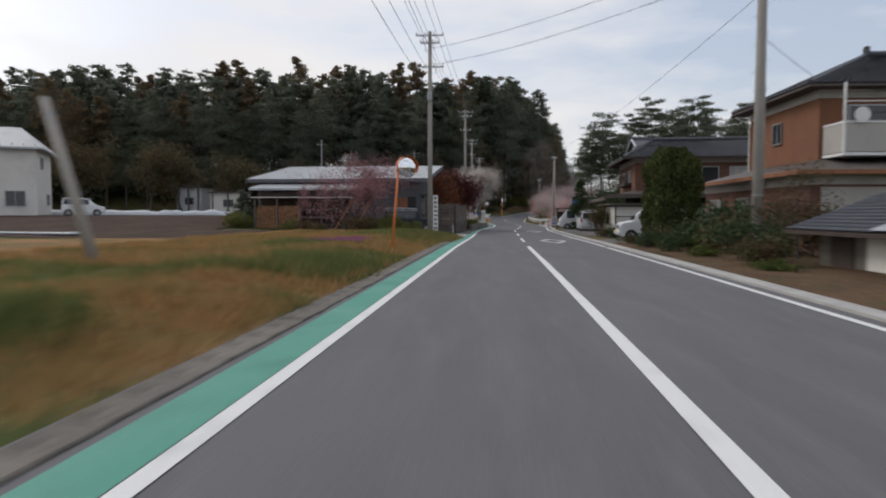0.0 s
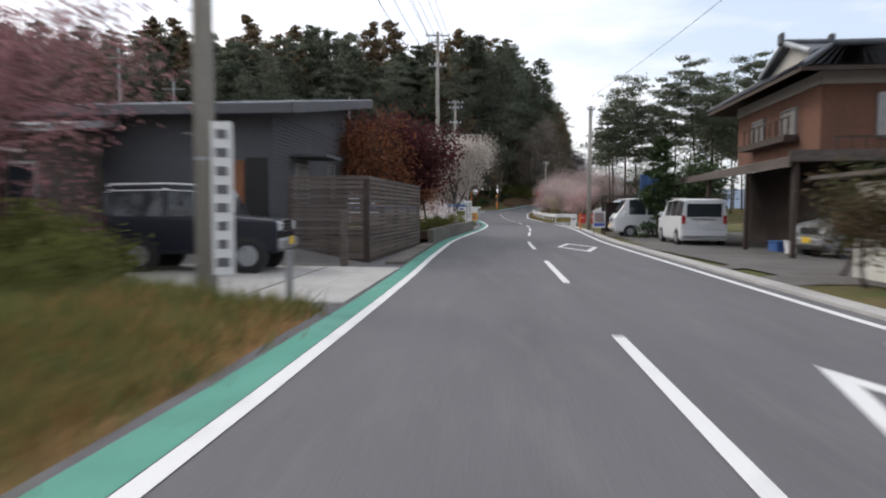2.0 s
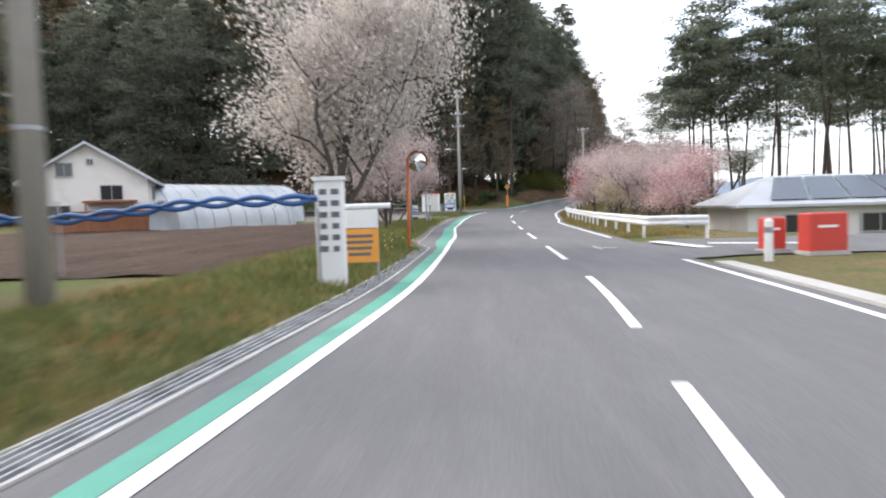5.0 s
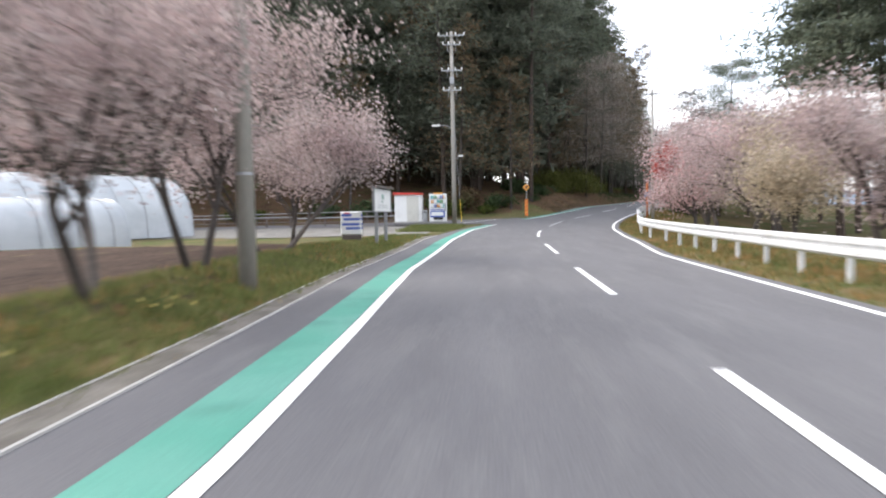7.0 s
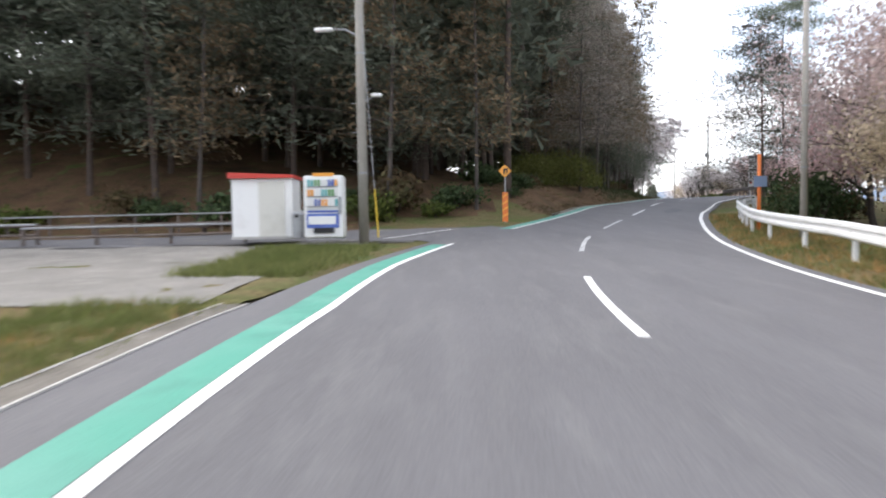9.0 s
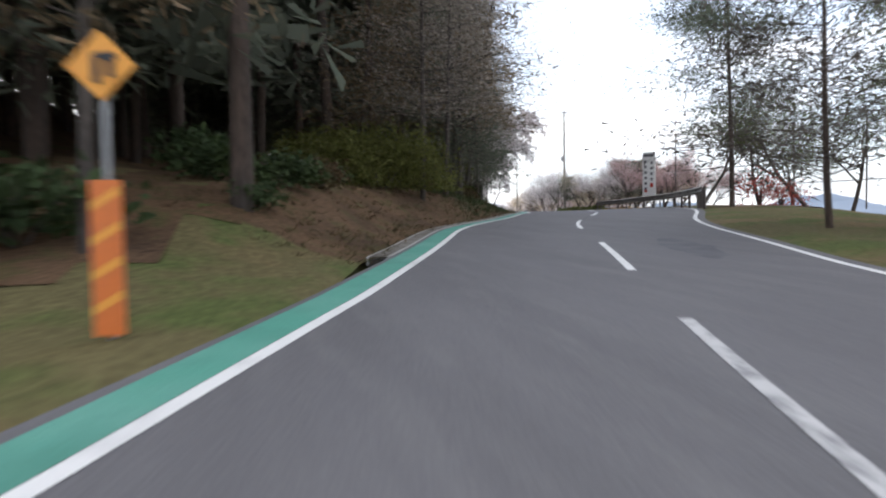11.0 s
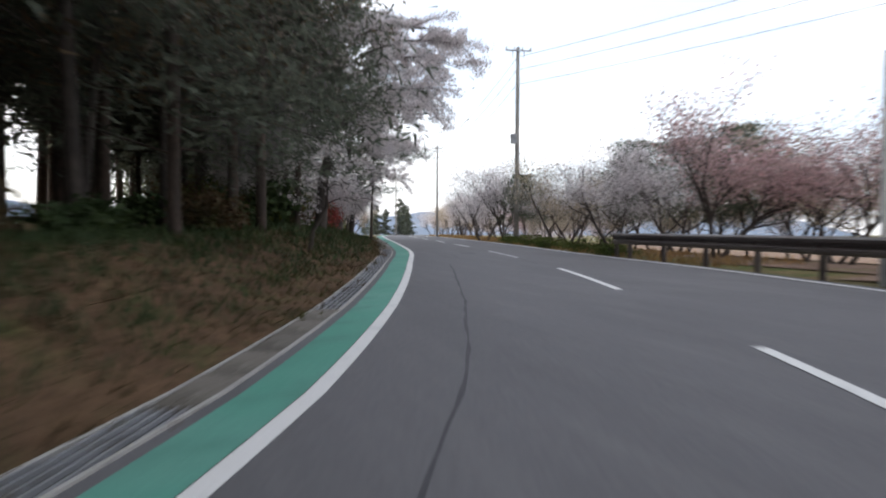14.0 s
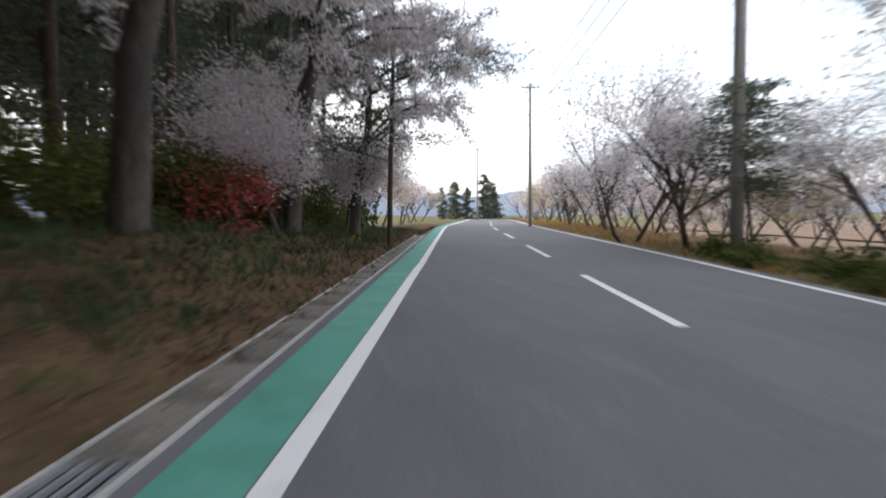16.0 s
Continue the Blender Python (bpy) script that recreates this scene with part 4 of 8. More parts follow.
ROW = [("cherry tree in pale pink blossom beside the road", PETAL_PALE), ("plum tree with beige-green buds beside the road", PETAL_BEIGE), ("cherry tree in rose-pink blossom beside the road", PETAL_ROSE)]
near_row = [blossom_tree("cherry_tree", lab, 130 + k, 5.4, m, BARK, 9500, 0.048, spread=0.9, scatter=0.25, trunk_h=0.26, stems=2, fork=0.6) for k, (lab, m) in enumerate(ROW)]
far_row = [blossom_tree("cherry_tree", lab, 134 + k, 5.4, m, BARK, 4200, 0.065, spread=0.9, scatter=0.3, trunk_h=0.26, stems=2, fork=0.6) for k, (lab, m) in enumerate(ROW)]
for k, (x, y, kind, s_) in enumerate([(41.3, 180.3, 2, 1.05), (41.7, 176.2, 2, 0.98), (40.7, 184.6, 0, 0.74), (42.7, 191.9, 1, 0.86), (45.5, 184.5, 1, 0.8), (47.6, 189.4, 1, 0.75), (46.6, 197.4, 0, 0.8), (44.9, 203.0, 0, 1.0), (45.2, 207.2, 0, 0.95), (50.2, 199.0, 1, 0.8), (51.6, 206.0, 1, 0.8), (43.4, 184.4, 0, 0.9), (45.2, 179.6, 1, 0.95), (43.2, 172.6, 2, 0.9), (48.4, 183.6, 0, 0.95), (49.8, 193.6, 0, 0.85)]):
    put(near_row[kind], x, y, 80 * k, s_)["group"] = "blossoming trees along the road"
shade = [bush("shrub", "low green clump of grass-like leaves along the orchard side", 137, 0.62, 0.45, LEAF_GREEN, BARK, 1500, 0.04), conifer("pine_tree", "dark green broad pine among the blossoming trees", 138, 5.6, 0.25, 2.4, NEEDLE_PINE, BARK_PINE, count=9000, size=0.05, layered=True, limb_n=34, long=2.4)]
for k in range(15):
    s_ = st(183.8) + 1.25 * k
    p = on_road(s_, right(s_) + 0.75 + 0.25 * (k % 3))
    put(shade[0], p.x, p.y, 55 * k, (1.0, 0.75, 1.15, 0.6)[k % 4])["group"] = "green clumps along the orchard"
for x, y, s_ in ((47.4, 192.6, 1.0), (46.2, 187.2, 0.9), (45.3, 200.9, 0.75), (49.5, 197.0, 1.0), (44.6, 182.2, 0.85)):
    put(shade[1], x, y, 40 * x, s_)
retire(*shade)
y = 213.0
while y < 285:
    s_ = st(y)
    for row, off in enumerate((3.1, 8.0, 14.0)):
        if row and y > (270, 250)[row - 1]:
            continue
        p = on_road(s_ + 2 * row, right(s_) + off + rng.normal() * 0.5)
        kind = int(rng.choice(3, p=(0.4, 0.4, 0.2)))
        o = put(far_row[kind], p.x, p.y, rng.uniform(0, 360), rng.uniform(0.72, 0.98))
        o["group"] = "blossoming trees along the road"
    y += rng.uniform(4.6, 6.2)

def overhang_cherry(label, seed, height, reach, toward, limbs=13, twigs=15, petals=52000, size=0.05, low=0.38, twig=1.0):
    """A leaning cherry whose long limbs arch out to one side and end in hanging sprays of blossom."""
    r = np.random.default_rng(seed)
    b, pts = Build(), []
    side = Vector((math.cos(radians(toward)), math.sin(radians(toward)), 0))
    line = [Vector((0, 0, -0.2)), side * 0.15 + Vector((0, 0, height * 0.2)), side * 0.6 + Vector((0.1, 0.2, height * 0.42)), side * 0.9 + Vector((-0.1, 0.1, height * 0.68)), side * 1.2 + Vector((0, 0, height * 0.92))]
    b.tube(line, [g * height / 10.5 for g in (0.26, 0.21, 0.16, 0.09, 0.03)], 9, caps=False)
    for k in range(limbs):
        f = low + (0.96 - low) * (k + r.uniform(0, 0.8)) / limbs
        i = min(int(f * 4), 3)
        p = line[i].lerp(line[i + 1], f * 4 - i)
        a = radians(toward + r.normal() * 52 if k % 4 else toward + 180 + r.normal() * 50)
        ln = reach * (1.0 if k % 4 else 0.6) * r.uniform(0.7, 1.05) * (1.1 - 0.5 * f)
        d = Vector((math.cos(a), math.sin(a), 0))
        rise = ln * r.uniform(0.18, 0.5)
        arc = [p + d * ln * u + Vector((r.normal() * 0.12, r.normal() * 0.12, rise * math.sin(u * 2.3))) for u in (0, 0.25, 0.5, 0.75, 1.0)]
        rr = 0.0095 * height * (1.15 - f * 0.6)
        b.tube(arc, [rr, rr * 0.8, rr * 0.55, rr * 0.35, 0.012], 5, caps=False)
        for m in range(twigs):
            u = r.uniform(0.25, 1.0)
            j = min(int(u * 4), 3)
            q = arc[j].lerp(arc[j + 1], u * 4 - j)
            w = Vector((d.x * 0.6 + r.normal() * 0.7, d.y * 0.6 + r.normal() * 0.7, r.normal() * 0.45)).normalized()
            tl = twig * r.uniform(0.7, 1.9)
            e_ = q + w * tl + Vector((0, 0, -0.12 * tl))
            b.tube([q, q.lerp(e_, 0.55) + Vector((0, 0, 0.08 * tl)), e_], [0.02, 0.012, 0.005], 3, caps=False)
            pts += [q.lerp(e_, v) + Vector((0, 0, 0.08 * tl * math.sin(3.1 * v))) for v in np.linspace(0.15, 1.05, 9)]
    e = tagged(new("cherry_tree"), label, "tree")
    part("trunk", b, BARK, e, smooth=True)
    base = np.array([tuple(v) for v in pts])
    c = base[r.integers(0, len(base), petals)] + np.clip(r.normal(size=(petals, 3)), -2, 2) * 0.11 * twig ** 0.5
    o = new("blossom", leaf_mesh("blossom", c, r.uniform(0.6, 1.3, petals) * size, PETAL_PALE, r))
    o.parent = e
    return e


over = overhang_cherry("large cherry in white blossom arching over the road", 144, 10.5, 7.2, -18)
for x, y, rz, s in ((30.6, 190.6, 0, 1.0), (31.6, 196.4, 4, 1.2), (33.8, 203.0, -10, 0.95), (35.8, 208.8, 5, 0.8)):
    put(over, x, y, rz, s)["group"] = "cherries at the wood's end"
sapling = overhang_cherry("small low cherry in pinkish white blossom at the wood's edge", 145, 2.9, 1.3, -60, 9, 6, 2600, 0.034, 0.45, 0.38)
put(sapling, 28.7, 180.9, 0, 1.0)
retire(over, sapling)
big_cherry = blossom_tree("cherry_tree", "large cherry tree in white blossom overhanging the road", 140, 12.0, PETAL_PALE, BARK, 30000, 0.065, spread=1.25, scatter=0.4, trunk_h=0.34, limbs=(8, 5, 4))
for x, y, rz, s in ((29.2, 199.6, 250, 1.25),):
    put(big_cherry, x, y, rz, s)
low_cherry = blossom_tree("cherry_tree", "low spreading cherry in dense white blossom at the wood's edge", 143, 5.6, PETAL_PALE, BARK, 16000, 0.055, spread=1.2, scatter=0.32, trunk_h=0.3, limbs=(7, 5, 4))
for x, y, rz, s in ((27.0, 187.0, 30, 0.9), (33.6, 201.6, 160, 0.8), (35.4, 209.0, 60, 0.85)):
    put(low_cherry, x, y, rz, s)
retire(low_cherry)
for k, (y, d) in enumerate([(219, 5.0), (226, 4.6), (233, 5.2), (241, 4.8), (250, 5.0), (259, 5.2)]):
    p = on_road(st(y), left(st(y)) - d)
    put(far_row[(0, 2, 1)[k % 3]], p.x, p.y, 60 * k, 0.9)["group"] = "blossoming trees along the road"
retire(big_cherry, *near_row, *far_row, *hedge_trees, *pink_trees, *white_trees, red_bush)

# ---- kinds of things ----
def window(parent, c, w, h, face=0.0, pane=None, rails=1):
    """A framed window on a wall; face: the way it looks, degrees from -y, turning to the left."""
    m = Matrix.Translation(c) @ Matrix.Rotation(radians(face), 4, "Z")
    b = Build()
    t = 0.06
    for sx in (-1, 1):
        b.box((sx * (w - t) / 2, -0.02, 0), (t, 0.1, h), m=m)
    for sz in (-1, 1):
        b.box((0, -0.02, sz * (h - t) / 2), (w - 2 * t, 0.1, t), m=m)
    for k in range(rails):
        b.box((-w / 2 + w * (k + 1) / (rails + 1), -0.015, 0), (0.045, 0.08, h - 2 * t), m=m)
    f = part("window", b, ALU, parent)
    part("pane", Build().box((0, 0.0, 0), (w - 0.1, 0.03, h - 0.1), m=m), pane or GLASS, f)
    return f


def slope(b, a, c, d, e, thick):
    """A roof slab from its four upper corners."""
    top = [Vector(p) for p in (a, c, d, e)]
    low = [p - Vector((0, 0, thick)) for p in top]
    b.add(top + low, [(0, 1, 2, 3), (7, 6, 5, 4), (0, 4, 5, 1), (1, 5, 6, 2), (2, 6, 7, 3), (3, 7, 4, 0)])


def tile_rows(b, a, c, d, e, pitch=0.27, course=0.24, amp=0.035):
    """Waved tile courses laid on a slope: a, c along the eave, d, e along the ridge above c and a."""
    a, c, d, e = (Vector(p) for p in (a, c, d, e))
    nx, ny = max(2, int((c - a).length / pitch)), max(2, int((e - a).length / course))
    nor = (c - a).cross(e - a).normalized()
    if nor.z < 0:
        nor = -nor
    wave = (0.0, 0.25, 0.9, 0.9, 0.25)
    for j in range(ny):
        v0, v1 = j / ny, min((j + 1.12) / ny, 1.0)
        rows = []
        for v, lift in ((v0, amp * 0.9), (v1, 0.0)):
            p0, p1 = a.lerp(e, v), c.lerp(d, v)
            rows.append([p0.lerp(p1, (i + k / 5) / nx) + nor * (0.012 + lift + amp * wave[k]) for i in range(nx) for k in range(5)])
        n = len(rows[0])
        b.add(rows[0] + rows[1], [(k, k + 1, n + k + 1, n + k) for k in range(n - 1)])


def ridge(b, pts, r=0.11):
    b.tube(pts, r, 8)


def hip_roof(parent, x0, x1, y0, y1, z, h, run, tile=TILE, over=0.7):
    """A hipped tile roof over a rectangle, with ridge caps; run: how far the hip ends slope in."""
    X0, X1, Y0, Y1 = x0 - over, x1 + over, y0 - over, y1 + over
    along_x = (x1 - x0) >= (y1 - y0)
    if along_x:
        R0, R1 = Vector((X0 + run, (Y0 + Y1) / 2, z + h)), Vector((X1 - run, (Y0 + Y1) / 2, z + h))
        sides = [((X0, Y0, z), (X1, Y0, z), R1, R0), ((X1, Y1, z), (X0, Y1, z), R0, R1), ((X0, Y1, z), (X0, Y0, z), R0, R0), ((X1, Y0, z), (X1, Y1, z), R1, R1)]
    else:
        R0, R1 = Vector(((X0 + X1) / 2, Y0 + run, z + h)), Vector(((X0 + X1) / 2, Y1 - run, z + h))
        sides = [((X0, Y1, z), (X0, Y0, z), R0, R1), ((X1, Y0, z), (X1, Y1, z), R1, R0), ((X0, Y0, z), (X1, Y0, z), R0, R0), ((X1, Y1, z), (X0, Y1, z), R1, R1)]
    for s in sides:
        base, tb = Build(), Build()
        slope(base, *s, 0.14)
        tile_rows(tb, *s)
        part("roof_tiles", tb, tile, part("roof_slope", base, WOOD_DARK, parent, "dark boarded eaves"), "blue-grey glazed roof tiles")
    rb = Build()
    ridge(rb, [R0 - (R1 - R0).normalized() * 0.1, R0 + Vector((0, 0, 0.12)), R1 + Vector((0, 0, 0.12)), R1 + (R1 - R0).normalized() * 0.1], 0.15)
    for s in sides:
        ridge(rb, [Vector(s[0]) + Vector((0, 0, 0.06)), Vector(s[3]) + Vector((0, 0, 0.08))], 0.1)
    for q in (R0, R1):
        rb.box(q + Vector((0, 0, 0.28)), (0.22, 0.3, 0.4), bevel=0.05)
    part("ridge_cap", rb, tile, parent)


def utility_pole(at, height, label, arms=((0.4, 1.8), (1.6, 1.5)), r=0.16, facing=0.0, lamp=None, guard=False, boxes=(), group="utility poles"):
    """A tapered pole with steel cross-arms, insulators, steps and bands."""
    e = thing("utility_pole", label, "utility pole", at, facing, group)
    b = Build()
    b.tube([(0, 0, -0.4), (0, 0, height * 0.5), (0, 0, height)], [r, r * 0.85, r * 0.66], 14)
    part("pole", b, POLE, e, smooth=True)
    for dz, w in arms:
        z = height - dz
        a = part("cross_arm", Build().box((0, -r, z), (w, 0.08, 0.08)).box((-w * 0.22, -r, z - 0.2), (0.03, 0.03, 0.5)).box((w * 0.22, -r, z - 0.2), (0.03, 0.03, 0.5)), STEEL_GREY, e)
        for k in range(4):
            x = w * (k / 3 - 0.5) * 0.94
            part("insulator", Build().tube([(x, -r, z + 0.04), (x, -r, z + 0.1), (x, -r, z + 0.12), (x, -r, z + 0.2)], [0.03, 0.06, 0.045, 0.05], 8), SIGN_WHITE, a)
    sb = Build()
    for k in range(int((height - 3) / 0.45)):
        s = 1 if k % 2 else -1
        sb.tube([(s * r * 0.7, 0, 2.4 + k * 0.45), (s * (r + 0.14), 0, 2.4 + k * 0.45)], 0.009, 4)
    part("step_irons", sb, STEEL_GREY, e)["kind"] = "stuff"
    for z in (2.0, height * 0.45):
        part("band", Build().tube([(0, 0, z), (0, 0, z + 0.05)], r * 0.99, 12), STEEL_GREY, e)
    if guard:
        gb = part("base_guard", Build().tube([(0, 0, 0.1), (0, 0, 1.5)], [r * 1.06, r * 1.04], 14, caps=False), YELLOW, e, "yellow and black striped guard")
        for k in range(3):
            part("stripe", Build().tube([(0, 0, 0.25 + 0.45 * k), (0, 0, 0.45 + 0.45 * k)], r * 1.075, 14, caps=False), BLACK, gb)
    for x, z, w, h in boxes:
        part("equipment_box", Build().box((x, -r - 0.12, z), (w, 0.25, h), bevel=0.03), STEEL_GREY, e)
    if lamp:
        z, reach, ang = lamp
        m = Matrix.Rotation(radians(ang), 4, "Z")
        lb = Build().tube([m @ Vector((0, 0, z - 0.25)), m @ Vector((-reach * 0.5, 0, z)), m @ Vector((-reach, 0, z + 0.03))], 0.025, 6)
        a = part("lamp_arm", lb, STEEL_GREY, e)
        part("lamp_head", Build().box((-reach - 0.25, 0, z + 0.02), (0.6, 0.2, 0.12), m=m, bevel=0.04), SIGN_WHITE, a)
    return e


def cable(points, r=0.012, sag=0.5, name="overhead_cable"):
    pts = []
    for a, c in zip(points, points[1:]):
        a, c = Vector(a), Vector(c)
        for k in range(13):
            t = k / 12
            pts.append(a.lerp(c, t) - Vector((0, 0, sag * 4 * t * (1 - t))))
    o = Build().tube(pts, r, 5).ob(name, WIRE)
    return tagged(o, "thin black overhead cable between the poles", "cable", "overhead cables")


def road_mirror(at, rz, height=2.6, lean=0.0, label="round convex traffic mirror on an orange post", size=0.32):
    """A convex mirror with a hood on an orange post; it looks along its own -y."""
    e = thing("traffic_mirror", label, "traffic mirror", at, rz)
    if lean:
        e.matrix_world = e.matrix_world @ pose(0, 0, 0, 0, lean, 0)
    part("post", Build().tube([(0, 0, -0.3), (0, 0, height)], 0.045, 10), ORANGE, e, smooth=True)
    d = Build()
    n, rings = 24, 5
    verts = [(0.3, -0.16, height - 0.12)]
    for k in range(1, rings + 1):
        q = k / rings
        for j in range(n):
            a = 2 * math.pi * j / n
            verts.append((0.3 + size * q * math.cos(a), -0.16 + 0.07 * q * q, height - 0.12 + size * q * math.sin(a)))
    faces = [(0, 1 + (j + 1) % n, 1 + j) for j in range(n)]
    for k in range(rings - 1):
        for j in range(n):
            p, q = 1 + k * n + j, 1 + k * n + (j + 1) % n
            faces.append((p, q, q + n, p + n))
    d.add(verts, faces)
    f = part("mirror_face", d, MIRROR, e, smooth=True)
    hb = Build()
    ring = [Vector((0.3 + (size + 0.02) * math.cos(a), 0, height - 0.12 + (size + 0.02) * math.sin(a))) for a in np.linspace(-0.5, math.pi + 0.5, 15)]
    hb.add([p + Vector((0, dy, 0)) for p in ring for dy in (-0.2, 0.02)], [(2 * k, 2 * k + 1, 2 * k + 3, 2 * k + 2) for k in range(14)])
    part("hood", hb, ORANGE, e)
    back = Build().tube([(0.3, -0.08, height - 0.12), (0.3, 0.02, height - 0.12), (0.3, 0.07, height - 0.12)], [size + 0.01, size - 0.02, 0.1], 24)
    part("back_shell", back, STEEL_BROWN, e, smooth=True)
    part("bracket", Build().box((0.14, 0.05, height - 0.12), (0.3, 0.04, 0.05)).box((0.14, 0.05, height - 0.3), (0.3, 0.04, 0.05)), STEEL_GREY, e)
    return e


def guardrail(path, material, label, post_gap=2.0, height=0.72, beam=0.32, post_r=0.06, round_post=True):
    """A waved beam on posts along a list of places (each on the ground)."""
    e = thing("guardrail", label, "guardrail", (0, 0, 0))
    pts = [Vector(p) for p in path]
    prof = [(0.0, -beam / 2), (0.05, -beam * 0.36), (0.05, -beam * 0.2), (-0.02, -beam * 0.06), (-0.02, beam * 0.06), (0.05, beam * 0.2), (0.05, beam * 0.36), (0.0, beam / 2)]
    verts = []
    nor = []
    for k, p in enumerate(pts):
        d = (pts[min(k + 1, len(pts) - 1)] - pts[max(k - 1, 0)]).normalized()
        n = Vector((-d.y, d.x, 0)).normalized()
        nor.append(n)
        for o, z in prof:
            verts.append(p + n * (o + 0.1) + Vector((0, 0, height - beam / 2 + z)))
        for o, z in reversed(prof):
            verts.append(p + n * (o + 0.085) + Vector((0, 0, height - beam / 2 + z)))
    w = 2 * len(prof)
    faces = []
    for k in range(len(pts) - 1):
        for j in range(w):
            a, c = k * w + j, k * w + (j + 1) % w
            faces.append((a, c, c + w, a + w))
    faces += [tuple(range(w)), tuple(range(len(verts) - 1, len(verts) - w - 1, -1))]
    part("beam", Build().add(verts, faces), material, e)
    run = 0.0
    for k in range(len(pts)):
        if k:
            run += (pts[k] - pts[k - 1]).length
        if k == 0 or run >= post_gap or k == len(pts) - 1:
            run = 0.0
            b = Build()
            if round_post:
                b.tube([pts[k] - Vector((0, 0, 0.4)), pts[k] + Vector((0, 0, height - 0.04))], post_r, 10)
            else:
                b.box(pts[k] + Vector((0, 0, (height - 0.5) / 2)), (0.12, 0.12, height + 0.4))
            b.box(pts[k] + nor[k] * 0.06 + Vector((0, 0, height - beam / 2)), (0.1, 0.1, 0.12))
            part("post", b, material, e)
    return e


def wheel(parent, x, y, r, w=0.16):
    s = 1 if x > 0 else -1
    t = Build().tube([(x - s * w, y, r), (x - s * w * 0.9, y, r), (x - s * 0.02, y, r), (x, y, r)], [r * 0.9, r, r, r * 0.92], 22)
    ty = part("wheel", t, RUBBER, parent)
    rim = Build().tube([(x - s * 0.03, y, r), (x + s * 0.006, y, r)], [r * 0.66, r * 0.62], 20)
    rm = part("rim", rim, STEEL_GREY, ty)
    return ty


def car(label, at, rz, sections, paint, roof_paint=None, wheels=(0.62, 2.9), wheel_r=0.28, front_lamps=True, boxy_grille=False, glass=GLASS):
    """A car from cross-sections front to back: (y, bottom, belt, top, half width, half width of the roof); it faces +y."""
    e = thing("car", label, "car", at, rz)
    b = Build()
    n = 10
    verts = []
    for y, zb, zl, zt, hw, hr in sections:
        ring = [(-hw * 0.94, zb), (-hw, zb + 0.08), (-hw, zl - 0.04), (-hw * 0.985, zl), (-hr, zt - 0.03), (-hr * 0.9, zt)]
        full = ring + [(-x, z) for x, z in reversed(ring)]
        verts += [(x, y, z) for x, z in full]
    n = 12
    faces = [(k * n + j, k * n + (j + 1) % n, (k + 1) * n + (j + 1) % n, (k + 1) * n + j) for k in range(len(sections) - 1) for j in range(n)]
    faces += [tuple(range(n - 1, -1, -1)), tuple(range((len(sections) - 1) * n, len(sections) * n))]
    part("body", b.add(verts, faces), paint, e)

    def at_side(k, u, side, out=0.012):
        y, zb, zl, zt, hw, hr = sections[k]
        z = zl + 0.03 + (zt - zl - 0.1) * u
        f = (z - zl) / max(zt - 0.03 - zl, 0.01)
        return Vector((side * (hw * 0.985 + (hr - hw * 0.985) * f + out), y, z))

    cab = [k for k, q in enumerate(sections) if q[3] - q[2] > 0.3]
    for side in (-1, 1):
        for a, c in zip(cab, cab[1:]):
            p, q, r, s = at_side(a, 0, side), at_side(c, 0, side), at_side(c, 1, side), at_side(a, 1, side)
            g = 0.05
            pts = [p.lerp(q, g), p.lerp(q, 1 - g), s.lerp(r, 1 - g), s.lerp(r, g)]
            part("side_window", Build().quad(*pts), glass, e)
    k0, k1 = cab[0], cab[-1]
    if k0 > 0:
        lo, hi = sections[k0 - 1], sections[k0]
        up = Vector((0, hi[0] - lo[0], hi[3] - lo[3]))
        nn = Vector((0, up.z, -up.y)).normalized()
        nn = nn if nn.z > 0 else -nn
        q = []
        for f, sx in ((0.06, -1), (0.06, 1), (0.9, 1), (0.9, -1)):
            hw = lo[4] * 0.9 * (1 - f) + hi[5] * 0.92 * f
            q.append(Vector((sx * hw, lo[0] + (hi[0] - lo[0]) * f, lo[3] + (hi[3] - lo[3]) * f)) + nn * 0.015)
        part("windscreen", Build().quad(*q), glass, e)
    y, zb, zl, zt, hw, hr = sections[-1]
    rear_z0, rear_z1 = zl + 0.02, zt - 0.12
    part("rear_window", Build().box((0, y - 0.002, (rear_z0 + rear_z1) / 2), (2 * hr * 0.88, 0.03, rear_z1 - rear_z0)), glass, e)
    for sx in (-1, 1):
        part("tail_lamp", Build().box((sx * (hw - 0.09), y - 0.005, zl - 0.08), (0.14, 0.04, 0.3), bevel=0.01), LAMP_RED, e)
    part("rear_bumper", Build().box((0, y - 0.03, zb + 0.16), (2 * hw * 0.97, 0.12, 0.26), bevel=0.05), paint, e)
    part("rear_plate", Build().box((0, y - 0.03, zl - 0.2), (0.33, 0.02, 0.165)), SIGN_WHITE, e, "pale number plate with plain bars")
    y, zb, zl, zt, hw, hr = sections[0]
    for sx in (-1, 1):
        part("head_lamp", Build().box((sx * (hw - 0.16), y + 0.0, zl - 0.06), (0.26, 0.08, 0.2), bevel=0.03), LAMP_CLEAR, e)
    part("grille", Build().box((0, y + 0.012, zl - 0.07), (2 * hw - 0.7, 0.04, 0.18 if not boxy_grille else 0.26)), BLACK, e)
    if boxy_grille:
        for k in range(4):
            part("grille_bar", Build().box((0, y + 0.04, zl - 0.17 + 0.075 * k), (2 * hw - 0.66, 0.03, 0.022), bevel=0.006), CHROME, e)
